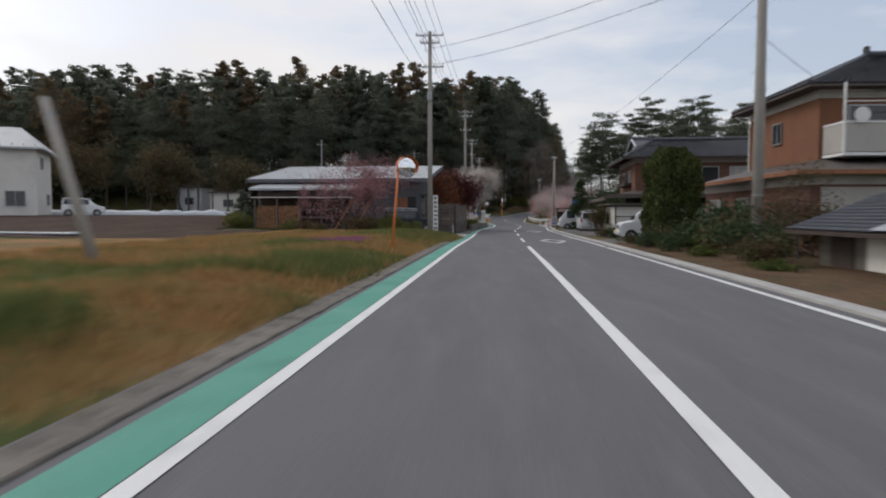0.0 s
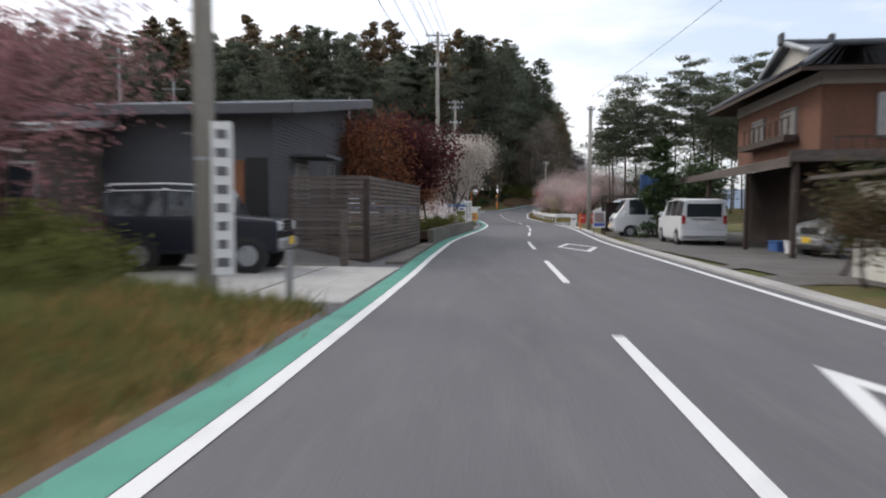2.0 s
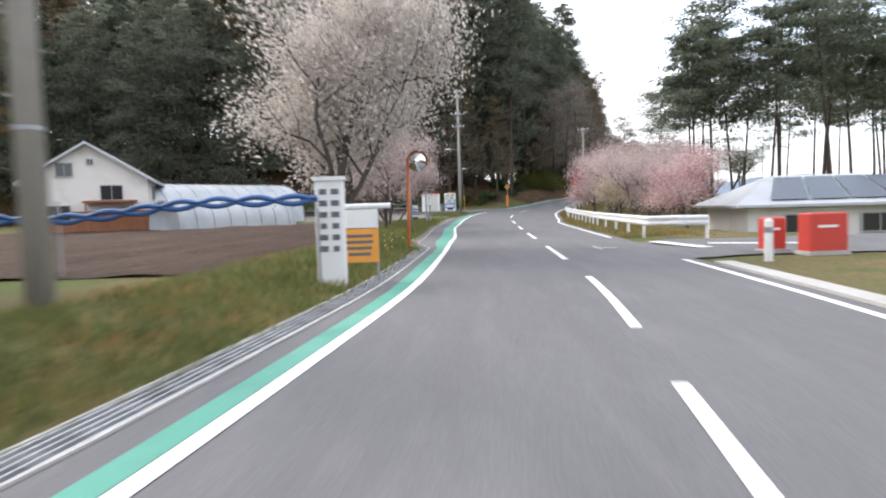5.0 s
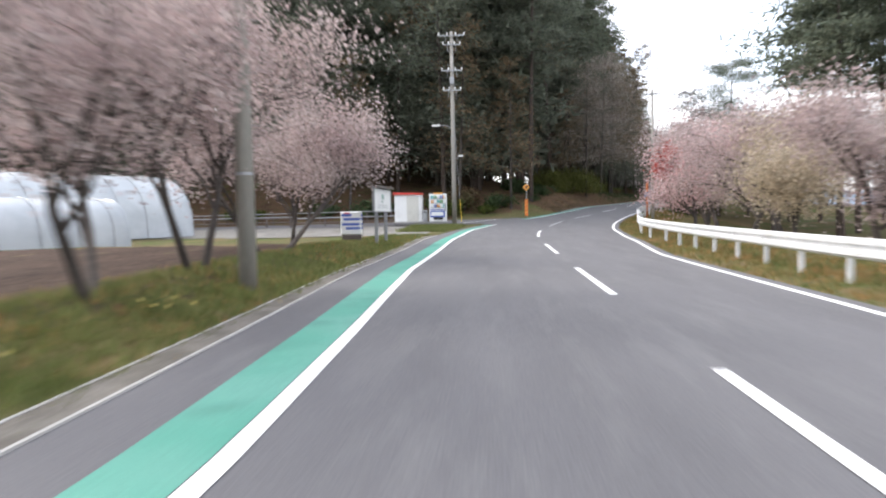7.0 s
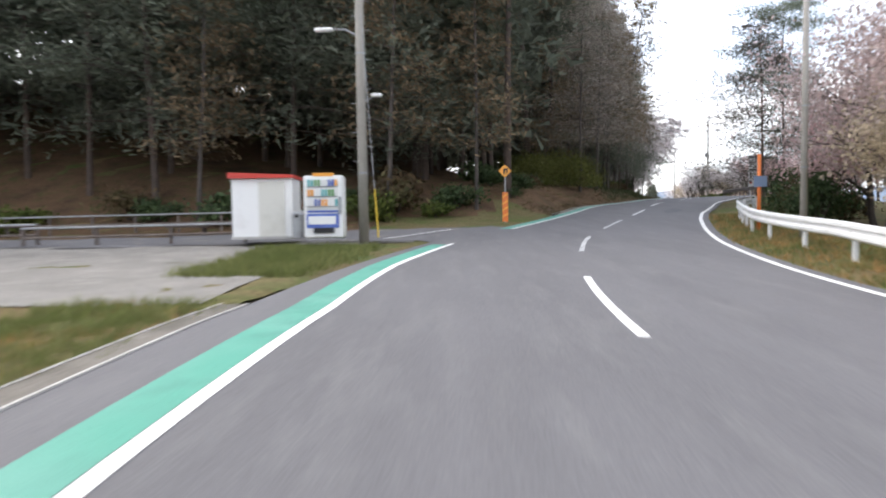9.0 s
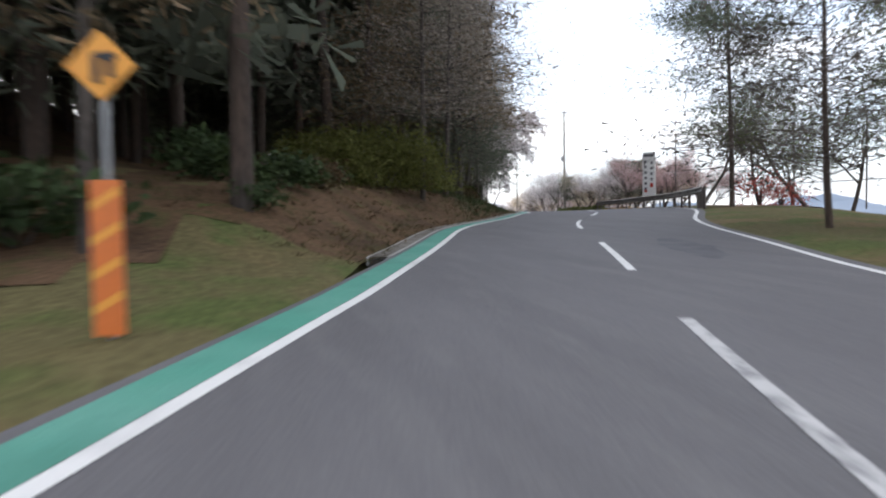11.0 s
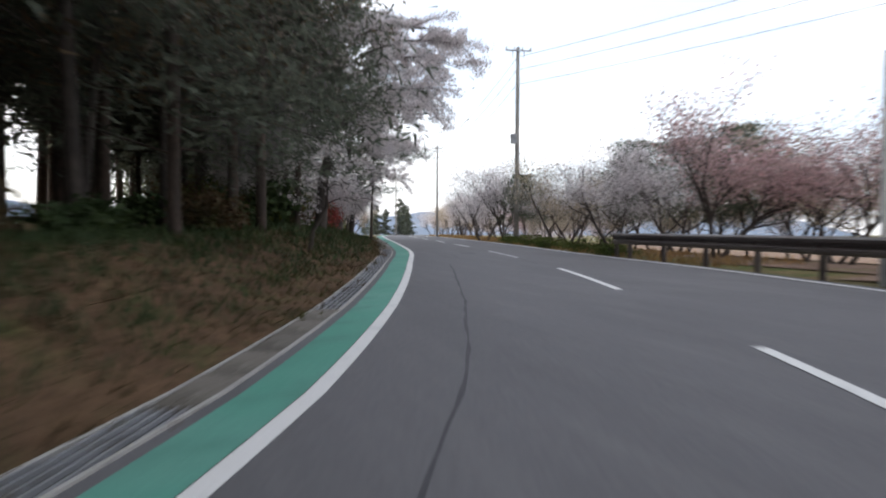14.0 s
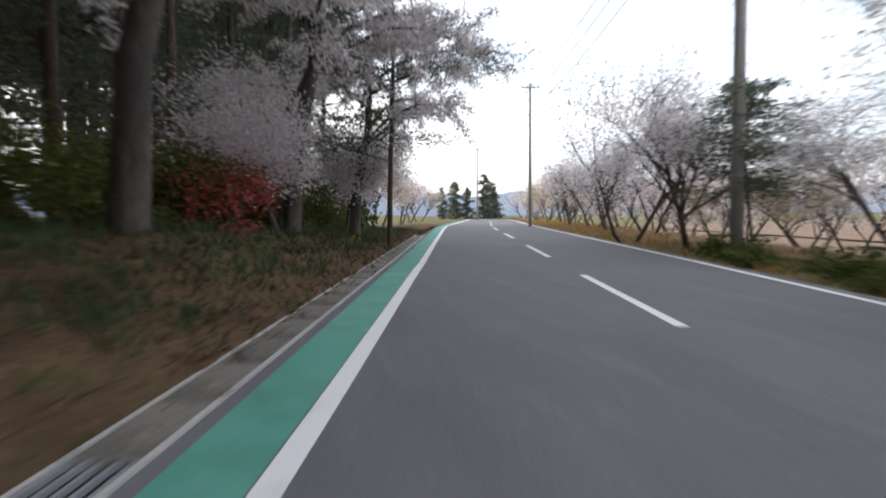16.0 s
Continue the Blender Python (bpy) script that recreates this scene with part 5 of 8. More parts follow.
    part("front_bumper", Build().box((0, y + 0.02, zb + 0.14), (2 * hw * 0.98, 0.16, 0.24), bevel=0.05), paint if not boxy_grille else STEEL_GREY, e)
    part("front_plate", Build().box((0, y + 0.11, zb + 0.2), (0.33, 0.02, 0.165)), YELLOW, e, "yellow number plate with plain bars")
    if roof_paint:
        ks = cab
        rb = Build()
        vs = []
        for k in ks:
            y, zb, zl, zt, hw, hr = sections[k]
            vs += [(-hr - 0.03, y, zt - 0.14), (-hr * 0.92, y, zt + 0.014), (hr * 0.92, y, zt + 0.014), (hr + 0.03, y, zt - 0.14)]
        rb.add(vs, [(4 * i + j, 4 * i + j + 1, 4 * i + j + 5, 4 * i + j + 4) for i in range(len(ks) - 1) for j in range(3)])
        part("roof", rb, roof_paint, e, "white painted roof panel")
    length = sections[0][0]
    hw = max(q[4] for q in sections)
    for yy in wheels:
        for sx in (-1, 1):
            part("wheel_arch", Build().tube([(sx * (hw - 0.12), length - yy, wheel_r), (sx * (hw + 0.004), length - yy, wheel_r)], wheel_r * 1.18, 20), BLACK, e)
            wheel(e, sx * (hw + 0.015), length - yy, wheel_r)
    for sx in (-1, 1):
        yk = sections[cab[0]][0] - 0.1
        part("wing_mirror", Build().box((sx * (hw + 0.1), yk + 0.25, sections[cab[0]][2] + 0.1), (0.16, 0.1, 0.16), bevel=0.03), paint if not roof_paint else BLACK, e)
    for sx in (-1, 1):
        part("door_handle", Build().box((sx * (hw + 0.01), length - 1.9, sections[cab[0]][2] - 0.12), (0.03, 0.18, 0.03)), paint, e)
    return e


def text_bars(parent, m, w, h, rows, material, cols=1, fill=0.75, seed=1):
    """Plain bars where writing cannot be read, on a sign's face (x across, z up, front at -y)."""
    r = random.Random(seed)
    for j in range(rows):
        for i in range(cols):
            ww = w / cols * fill * r.uniform(0.7, 1.0)
            part("bar", Build().box((-w / 2 + w / cols * (i + 0.5), 0, h / 2 - h / rows * (j + 0.5)), (ww, 0.008, h / rows * 0.5), m=m), material, parent)

# ---- ground cover patches ----
def patch(name, label, category, x0, x1, y0, y1, material, inside=None, step=1.2, up=0.03, kind="structure", bumpy=0.0):
    """A sheet draped over the ground inside a rectangle, where inside(x, y) holds."""
    nx, ny = max(1, int((x1 - x0) / step)), max(1, int((y1 - y0) / step))
    verts, faces, at = [], [], {}
    for j in range(ny + 1):
        for i in range(nx + 1):
            x, y = x0 + (x1 - x0) * i / nx, y0 + (y1 - y0) * j / ny
            at[i, j] = len(verts)
            verts.append((x, y, ground_z(x, y) + up + bumpy * math.sin(x * 5.2)))
    for j in range(ny):
        for i in range(nx):
            x, y = x0 + (x1 - x0) * (i + 0.5) / nx, y0 + (y1 - y0) * (j + 0.5) / ny
            if inside is None or inside(x, y):
                faces.append((at[i, j], at[i + 1, j], at[i + 1, j + 1], at[i, j + 1]))
    return tagged(mesh_ob(name, verts, faces, material, True), label, category, kind=kind)


def off_at(x, y):
    return near_road(x, y)[1]


patch("dry_meadow", "rough meadow of dry orange-brown grass", "ground", -40, 0, -40, 26, VERGE_DRY, lambda x, y: off_at(x, y) < -6.6 and not (y > 13 + 0.25 * (x + 9) and x < -9.5), 1.0, 0.02)
patch("field", "dark ploughed field behind the grass", "field", -70, -8, 12, 58, SOIL, lambda x, y: y > 12 + 0.25 * (x + 9) + 1.5 * noise.noise((x * 0.2, y * 0.2, 3)) and x < -9.5 - 0.02 * y + noise.noise((y * 0.3, 1, 1)) and not (-14 < x and y > 24), 1.0)
patch("field", "brown ploughed field behind the blossom trees", "field", -34, 2.0, 66, 108, SOIL, lambda x, y: off_at(x, y) < -6.15 - 0.4 * noise.noise((y * 0.4, 0, 7)) and y < 104 + 0.2 * x, 0.8, 0.03, bumpy=0.03)
patch("wood_floor", "brown leaf litter on the bank and under the trees", "ground", -60, 42, 128, 216, LITTER, lambda x, y: (off_at(x, y) < left(near_road(x, y)[0]) - 3.5 and y > 137) or (x < 3 and y > 131), 1.0, 0.025)
patch("gravel_lot", "pale gravel parking area at the junction", "ground", -34, 7, 111, 131, GRAVEL, lambda x, y: off_at(x, y) < -5.6 and (y > 113.5 - 0.04 * x) and not (x > 1.4 and 116.3 < y < 125 and off_at(x, y) < -5.0), 0.8, 0.02)
patch("side_road", "asphalt side road joining at the wood", "road", -40, 9, 125.2, 131.5, ASPHALT, lambda x, y: y > 125.4 - 0.03 * x and y < 131.2 + 0.02 * x and off_at(x, y) < -3.4, 0.7, 0.045)
patch("yard", "gravel yard in front of the houses", "ground", 8.8, 30, 16, 53, YARD, lambda x, y: off_at(x, y) > 4.0 + 0.4 * noise.noise((y * 0.5, 2, 2)) and not (x < 10.2 and (22 < y < 27)), 0.8, 0.02)
patch("drive_gravel", "grey gravel between the slabs and the slat fence", "ground", -9, 3, 24.2, 34, YARD, lambda x, y: off_at(x, y) < left(near_road(x, y)[0]) - 0.95 and (y > 29.4 or x < -3.2), 0.5, 0.015)
patch("garden_soil", "dark weedy soil between the kerb and the houses", "ground", 5, 15, -30, 17, LITTER, lambda x, y: off_at(x, y) > right(near_road(x, y)[0]) + 0.75 + 0.2 * noise.noise((y * 0.6, 4, 4)), 0.7, 0.02)
patch("side_lane", "asphalt lane turning off between the red posts and the guardrail", "road", 10.4, 24, 70.4, 80.0, ASPHALT, lambda x, y: 70.8 + 0.1 * (x - 11) < y < 77.6 + 0.15 * (x - 11), 0.6, 0.04)
patch("orchard_floor", "reddish bare soil under the roadside trees", "ground", 32, 90, 152, 300, SOIL_RED, lambda x, y: off_at(x, y) > right(near_road(x, y)[0]) + 1.6 + 0.5 * noise.noise((y * 0.3, 5, 5)), 1.4, 0.03)
patch("orchard_floor", "reddish bare soil beyond the roadside trees", "ground", 88, 280, 140, 430, SOIL_RED, None, 7.0, 0.2)

# side road's white line
tagged(Build().add([(4.3, 126.4, ground_z(4.3, 126.4) + 0.06), (6.6, 130.3, ground_z(6.6, 130.3) + 0.06), (6.72, 130.2, ground_z(6.7, 130.2) + 0.06), (4.42, 126.3, ground_z(4.4, 126.3) + 0.06)], [(3, 2, 1, 0)]).ob("side_line", PAINT_WHITE), "white painted line of the side road", "road marking", kind="structure")
for x, y, ln in ((12.0, 75.2, 3.2), (13.9, 74.5, 2.4)):
    tagged(Build().box((x, y, ground_z(x, y) + 0.046), (ln, 0.42, 0.006), rz=-80 if ln > 3 else -22).ob("stop_bar", PAINT_WHITE), "white painted stop bar of the side lane", "road marking", "stop bars", kind="structure")
zz = 0.05
tagged(Build().add([(9.54, 75.55, zz), (9.63, 75.55, zz), (9.65, 74.14, zz), (9.56, 74.14, zz), (9.66, 75.0, zz), (10.08, 74.8, zz), (10.13, 74.6, zz), (9.66, 74.82, zz)], [(0, 3, 2, 1), (4, 7, 6, 5)]).ob("turn_arrow", PAINT_WORN), "worn white turning arrow painted at the side lane", "road marking", kind="structure")

# white crop covers on the field
for k, (x0, x1, y) in enumerate([(-62, -34, 50), (-34, -19, 47)]):
    b = Build()
    n = 24
    rr = random.Random(k)
    rows = []
    for i in range(n + 1):
        x = x0 + (x1 - x0) * i / n
        hgt = 0.5 + rr.uniform(-0.1, 0.12)
        rows.append([(x, y + 0.7 * math.cos(a), ground_z(x, y) - 0.03 + hgt * math.sin(a)) for a in np.linspace(0, math.pi, 7)])
    b.add([p for r_ in rows for p in r_], [(i * 7 + j, i * 7 + j + 1, (i + 1) * 7 + j + 1, (i + 1) * 7 + j) for i in range(n) for j in range(6)])
    tagged(b.ob("crop_cover", VINYL, True), "long white crumpled crop cover on the field", "crop cover", "crop covers")
for k in range(5):
    o = Build().box((-17.5 - 0.9 * k, 14.2 + 0.3 * k, ground_z(-18, 14.5) + 0.1), (0.8, 3.2, 0.12), rz=70, bevel=0.04).ob("plastic_sheet", VINYL)
    tagged(o, "pale plastic sheet laid in a row on the field", "plastic sheet", "plastic sheets")

# leaning stub pole in the grass
e = thing("stub_pole", "grey leaning timber stub pole standing in the grass", "pole", gz(-5.9, -2.4), 0)
e.matrix_world = e.matrix_world @ pose(0, 0, 0, 0, -16, 0)
part("shaft", Build().tube([(0, 0, -0.3), (0, 0, 3.6)], [0.12, 0.1], 12), POLE, e, smooth=True)
part("collar", Build().tube([(0, 0, 3.2), (0, 0, 3.26)], 0.105, 12), STEEL_GREY, e)

# ---- far white house ----
h = thing("house", "two-storey white house with a pale snow-guard roof", "house", (-43.6, 44, 1.25), 25)
part("wall", Build().box((0, 0, 3.2), (10, 8, 6.4)), WALL_WHITE, h)
rb = Build()
slope(rb, (-5.6, -4.6, 6.2), (5.6, -4.6, 6.2), (3.2, 0, 8.4), (-3.2, 0, 8.4), 0.18)
slope(rb, (5.6, 4.6, 6.2), (-5.6, 4.6, 6.2), (-3.2, 0, 8.4), (3.2, 0, 8.4), 0.18)
slope(rb, (5.6, -4.6, 6.2), (5.6, 4.6, 6.2), (3.2, 0, 8.4), (3.2, 0, 8.4), 0.18)
slope(rb, (-5.6, 4.6, 6.2), (-5.6, -4.6, 6.2), (-3.2, 0, 8.4), (-3.2, 0, 8.4), 0.18)
roof = part("roof", rb, METAL_ROOF, h)
for k in range(12):
    part("snow_guard", Build().box((-4.9 + 0.9 * k, -4.2, 6.45), (0.08, 0.1, 0.14)), STEEL_GREY, roof)
for x, z, w, hh in ((-2.6, 4.9, 2.6, 1.2), (1.2, 4.9, 0.9, 0.9), (3.3, 1.6, 1.6, 1.4), (-2.5, 1.6, 2.4, 1.6)):
    window(h, (x, -4.02, z), w, hh)
for y_, z in ((-1.5, 4.9), (1.6, 1.6)):
    window(h, (5.02, y_, z), 1.2, 1.1, 90)
part("balcony_rail", Build().box((-2.6, -4.9, 4.0), (3.6, 0.06, 0.9)).box((-2.6, -4.5, 3.55), (3.6, 0.9, 0.1)), STEEL_GREY, h)

CAR_SMALL = [(3.4, 0.3, 0.75, 0.8, 0.7, 0.6), (2.75, 0.22, 0.92, 0.97, 0.74, 0.66), (2.2, 0.22, 0.98, 1.5, 0.74, 0.6), (1.4, 0.22, 0.98, 1.62, 0.74, 0.62), (0.15, 0.22, 0.98, 1.58, 0.74, 0.6), (0.0, 0.3, 0.95, 1.45, 0.72, 0.56)]
car("small white car parked by the far house", (-34.5, 41.5, ground_z(-34, 41.5)), -60, CAR_SMALL, CAR_WHITE)

# sheds and screens at the field's far side
for x, y, rz, w, d, hh, mt, lab in ((-26, 60, 10, 4, 3, 2.6, WALL_WHITE, "small white shed at the field's edge"), (-31, 62, -5, 3, 3, 3.4, METAL_ROOF, "small pale metal shed among the trees"), (-15.5, 56, 4, 5.5, 4, 4.0, PLASTER, "grey outbuilding with a flat dark roof")):
    s = thing("shed", lab, "shed", gz(x, y), rz, "sheds by the field")
    part("wall", Build().box((0, 0, hh / 2), (w, d, hh)), mt, s)
    part("roof", Build().box((0, -0.1, hh + 0.06), (w + 0.5, d + 0.6, 0.12)), RUST_ROOF, s)
    for k in range(3):
        part("post", Build().box((-w / 2 + 0.3 + k * (w - 0.6) / 2, -d / 2 - 0.25, hh / 2), (0.14, 0.14, hh)), WOOD_GREY, s)
    window(s, (0, -d / 2 - 0.01, hh * 0.55), 1.2, 0.9)

# ---- long dark house with a pale metal roof ----
h = thing("house", "low charcoal house with a pale single-pitch metal roof", "house", (-2.0, 33.4, 0.35), -4)
part("wall", Build().box((-6.2, 4.2, 1.85), (12.4, 8.4, 3.7)).prism([(0, 3.7), (0, 5.05), (-12.4, 5.05), (-12.4, 3.7)], 8.1, 8.4).add([(0, 0, 3.7), (0, 8.4, 3.7), (0, 8.4, 5.05), (-0.02, 0, 3.7), (-0.02, 8.4, 3.7), (-0.02, 8.4, 5.05)], [(0, 1, 2), (5, 4, 3)]), WALL_BLACK, h)
rb = Build()
slope(rb, (-13, -0.9, 3.72), (0.9, -0.9, 3.72), (0.9, 9.0, 5.35), (-13, 9.0, 5.35), 0.22)
roof = part("roof", rb, METAL_ROOF, h, "pale standing-seam metal roof")
sb = Build()
for k in range(32):
    x = -12.9 + k * 0.445
    sb.tube([(x, -0.9, 3.74), (x, 9.0, 5.37)], 0.018, 4)
part("roof_seams", sb, METAL_ROOF, roof)
part("fascia", Build().box((-6.05, -0.92, 3.58), (13.9, 0.05, 0.26)), WALL_BLACK, h)
part("gable_fascia", Build().add([(0.92, -0.9, 3.74), (0.92, 9.0, 5.37), (0.92, 9.0, 5.05), (0.92, -0.9, 3.44), (0.88, -0.9, 3.74), (0.88, 9.0, 5.37), (0.88, 9.0, 5.05), (0.88, -0.9, 3.44)], [(3, 2, 1, 0), (4, 5, 6, 7), (0, 1, 5, 4), (2, 3, 7, 6)]), WALL_BLACK, h)
cb = Build()
for k in range(34):
    cb.box((0.012, 4.2, 0.1 + k * 0.105), (0.03, 8.38, 0.085))
part("cladding", cb, WALL_BLACK, h, "charcoal ribbed cladding boards")
d = part("door", Build().box((-1.25, -0.03, 1.15), (0.95, 0.1, 2.3)), WOOD_WARM, h, "warm orange timber entrance door")
part("door_handle", Build().box((-0.9, -0.12, 1.1), (0.04, 0.06, 0.5)), CHROME, d)
# flat black panel on the wall paints the shade of the entrance recess
part("entrance_recess", Build().box((-0.42, -0.02, 1.2), (0.6, 0.08, 2.35)), BLACK, h)
window(h, (-6.4, -0.02, 1.4), 1.8, 1.9, pane=GLASS)
window(h, (-9.4, -0.02, 1.6), 1.2, 1.2)
window(h, (0.03, 2.4, 1.75), 1.3, 1.2, 90, CURTAIN)
window(h, (0.03, 5.8, 1.9), 0.8, 1.3, 90)
part("porch_roof", Build().box((0.6, 2.4, 2.55), (1.0, 1.8, 0.08)), WALL_BLACK, h)

h = thing("house_wing", "low dark wing with a white-edged metal roof", "house", (-6.8, 31.6, 0.35), -3)
part("wall", Build().box((-3.4, 1.0, 1.5), (6.6, 1.9, 3.0)), WOOD_GREY, h)
rb = Build()
slope(rb, (-7.2, -0.9, 2.95), (0.5, -0.9, 2.95), (0.5, 1.9, 3.4), (-7.2, 1.9, 3.4), 0.16)
part("roof", rb, METAL_ROOF, h)
for x in (-1.4, -3.5, -5.6):
    window(h, (x, 0.03, 1.5), 1.6, 1.3)

# log store and board fence in front of it
f = thing("log_store", "long dark log store with a white-edged roof and stacked firewood", "log store", gz(-12.5, 28.3), -2)
part("roof", Build().box((3.0, 0.4, 2.1), (6.6, 1.7, 0.06)), WALL_WHITE, f)
part("back_board", Build().box((3.0, 1.0, 1.05), (6.2, 0.06, 2.05)), WOOD_DARK, f)
for k in range(5):
    part("post", Build().box((-0.05 + 1.52 * k, -0.3, 1.03), (0.1, 0.1, 2.07)), WOOD_GREY, f)
for k in range(3):
    part("rail", Build().box((4.55, -0.36, 0.25 + 0.5 * k), (3.1, 0.04, 0.09)), WOOD_GREY, f)
rr = random.Random(4)
for cell in (0, 1):
    b = Build()
    for j in range(11):
        for i in range(8):
            b.tube([(0.1 + cell * 1.5 + 0.18 * i + rr.uniform(-0.02, 0.02), -0.2, 0.1 + 0.135 * j), (0.1 + cell * 1.5 + 0.18 * i, 0.75, 0.1 + 0.135 * j)], rr.uniform(0.055, 0.085), 6)
    o = part("firewood", b, FIREWOOD, f, "stack of split orange-brown firewood")
    o["kind"] = "stuff"

# ---- weeping tree with props ----
weep = blossom_tree("weeping_tree", "weeping cherry with dusky mauve-pink buds, propped up", 150, 5.0, PETAL_MAUVE, BARK, 9000, 0.055, spread=1.35, scatter=0.3, trunk_h=0.4, limbs=(7, 5, 4))
weep.matrix_world = pose(*gz(-6.0, 25.6), 0, 0, 30)
rng2 = np.random.default_rng(9)
cc = []
for k in range(70):
    a, r = rng2.uniform(0, 6.28), rng2.uniform(1.2, 3.0)
    z1 = 3.6 - 0.35 * r + rng2.normal() * 0.4
    n = 50
    t = rng2.uniform(0, 1, n)
    cc.append(np.stack([r * math.cos(a) + rng2.normal(size=n) * 0.12, r * math.sin(a) + rng2.normal(size=n) * 0.12, z1 - t * rng2.uniform(1.0, 2.4)], 1))
o = new("hanging_blossom", leaf_mesh("hanging_blossom", np.concatenate(cc), rng2.uniform(0.03, 0.07, 3500), PETAL_MAUVE, rng2))
o.parent = weep
for x, y, dx in ((-6.6, 24.6, 1.2), (-5.3, 24.3, 1.0)):
    p = thing("tree_prop", "slanting orange-brown timber prop under the tree", "prop", gz(x, y), 0, "tree props")
    part("pole", Build().tube([(0, 0, -0.1), (dx, 0.7, 2.0)], 0.055, 8), WOOD_WARM, p)

# clipped shrubs round the tree and the drive
shrubs = [bush("shrub", "rounded olive-green garden shrub", 80, 0.9, 1.0, LEAF_OLIVE, BARK, 2600, 0.05), bush("shrub", "brownish clipped garden shrub", 81, 0.8, 0.9, LEAF_BROWN, BARK, 1500, 0.055)]
for k, (x, y, s) in enumerate([(-3.6, 25.0, 1.35), (-4.6, 23.6, 1.25), (-2.3, 24.4, 0.8), (-4.9, 26.4, 1.5), (-3.2, 26.6, 1.1), (-8.4, 25.2, 0.9), (-9.6, 26.4, 0.8), (-7.2, 23.6, 0.7), (-1.6, 22.6, 0.7), (-9.5, 27, 0.7), (-13.6, 28, 1.1), (-14.4, 30, 1.3)]):
    put(shrubs[k % 2], x, y, 50 * k, s)["group"] = "garden shrubs"
con = conifer("cone_shrub", "dark cone-shaped evergreen beside the log store", 82, 2.6, 0.05, 0.9, NEEDLE, BARK, count=2200, size=0.12, limb_n=60)
put(con, -14.8, 31.5)
put(con, -13.6, 29.4, 40, 0.6)
retire(con)
rng3 = np.random.default_rng(83)
hedge = thing("columnar_hedge", "tall dense clipped evergreen hedge tree beside the yard", "hedge", gz(11.4, 15.5), 8)
part("branchwork", Build().tube([(0, 0, -0.2), (0.05, 0, 2.2), (0, 0.05, 4.0)], [0.12, 0.08, 0.02], 7).tube([(0.3, 0.2, -0.2), (0.5, 0.4, 3.6)], [0.08, 0.02], 6).tube([(-0.4, -0.2, -0.2), (-0.6, -0.3, 3.4)], [0.08, 0.02], 6), BARK, hedge)
n_ = 26000
a_ = rng3.uniform(0, 2 * math.pi, n_)
hh_ = 4.5 * rng3.uniform(0.02, 1, n_) ** 0.9
wave = np.array([noise.noise((2.2 * math.cos(a), 2.2 * math.sin(a), 1.3 * z)) for a, z in zip(a_, hh_)])
rad = (1.22 + 0.32 * wave) * np.clip((4.75 - hh_) / 1.1, 0.25, 1) ** 0.55 * rng3.uniform(0.35, 1.0, n_) ** 0.35
pts_ = np.stack([rad * np.sign(np.cos(a_)) * np.abs(np.cos(a_)) ** 0.75, rad * np.sign(np.sin(a_)) * np.abs(np.sin(a_)) ** 0.75, hh_ + 0.25 * wave], 1)
o = new("foliage", leaf_mesh("foliage", pts_, rng3.uniform(0.04, 0.085, n_), LEAF_HEDGE, rng3))
o.parent = hedge


# ---- concrete drive, car, sign pole, boundary ----
drive = tagged(new("driveway"), "pale concrete slab driveway", "driveway", kind="structure")
for k in range(3):
    a = on_road(st(24.4 + 1.83 * k), left(st(27)) - 0.345)
    c = on_road(st(24.4 + 1.83 * k + 1.82), left(st(27)) - 0.345)
    for u0, u1, z0, z1 in ((0.03, 0.79, 0.03, 0.04), (0.8, 1.6, 0.04, 0.05), (1.67, 3.4, 0.05, 0.06), (3.41, 5.6, 0.06, 0.09)):
        vs = []
        for u, z in ((u0, z0), (u1, z1)):
            vs += [a + Vector((-u, 0, z)), c + Vector((-u, 0, z)), a + Vector((-u, 0, z - 0.12)), c + Vector((-u, 0, z - 0.12))]
        part("slab", Build().add(vs, [(0, 4, 5, 1), (0, 2, 6, 4), (1, 5, 7, 3), (0, 1, 3, 2), (4, 6, 7, 5)]), CONCRETE, drive)
OFFROAD = [(3.4, 0.42, 0.98, 1.0, 0.73, 0.7), (3.3, 0.38, 1.02, 1.06, 0.735, 0.71), (2.45, 0.36, 1.06, 1.12, 0.735, 0.7), (2.1, 0.36, 1.08, 1.72, 0.735, 0.66), (1.2, 0.36, 1.08, 1.76, 0.735, 0.67), (0.1, 0.36, 1.08, 1.74, 0.735, 0.66), (0.0, 0.42, 1.06, 1.7, 0.725, 0.65)]
car("navy boxy off-road car with a white roof parked in the drive", (-3.82, 28.9, 0.07), -88, OFFROAD, CAR_NAVY, CAR_WHITE, wheels=(0.6, 2.75), wheel_r=0.33, boxy_grille=True)
p = thing("gate_post", "short weathered grey post beside the drive", "post", gz(0.58, 30.1), 5)
part("shaft", Build().box((0, 0, 0.62), (0.16, 0.16, 1.34), bevel=0.02), WOOD_GREY, p)
p = thing("reflector_post", "short dark post at the roadside", "post", gz(0.9, 24.3), 5)
part("shaft", Build().tube([(0, 0, -0.2), (0, 0, 0.75)], 0.05, 10), STEEL_GREY, p)

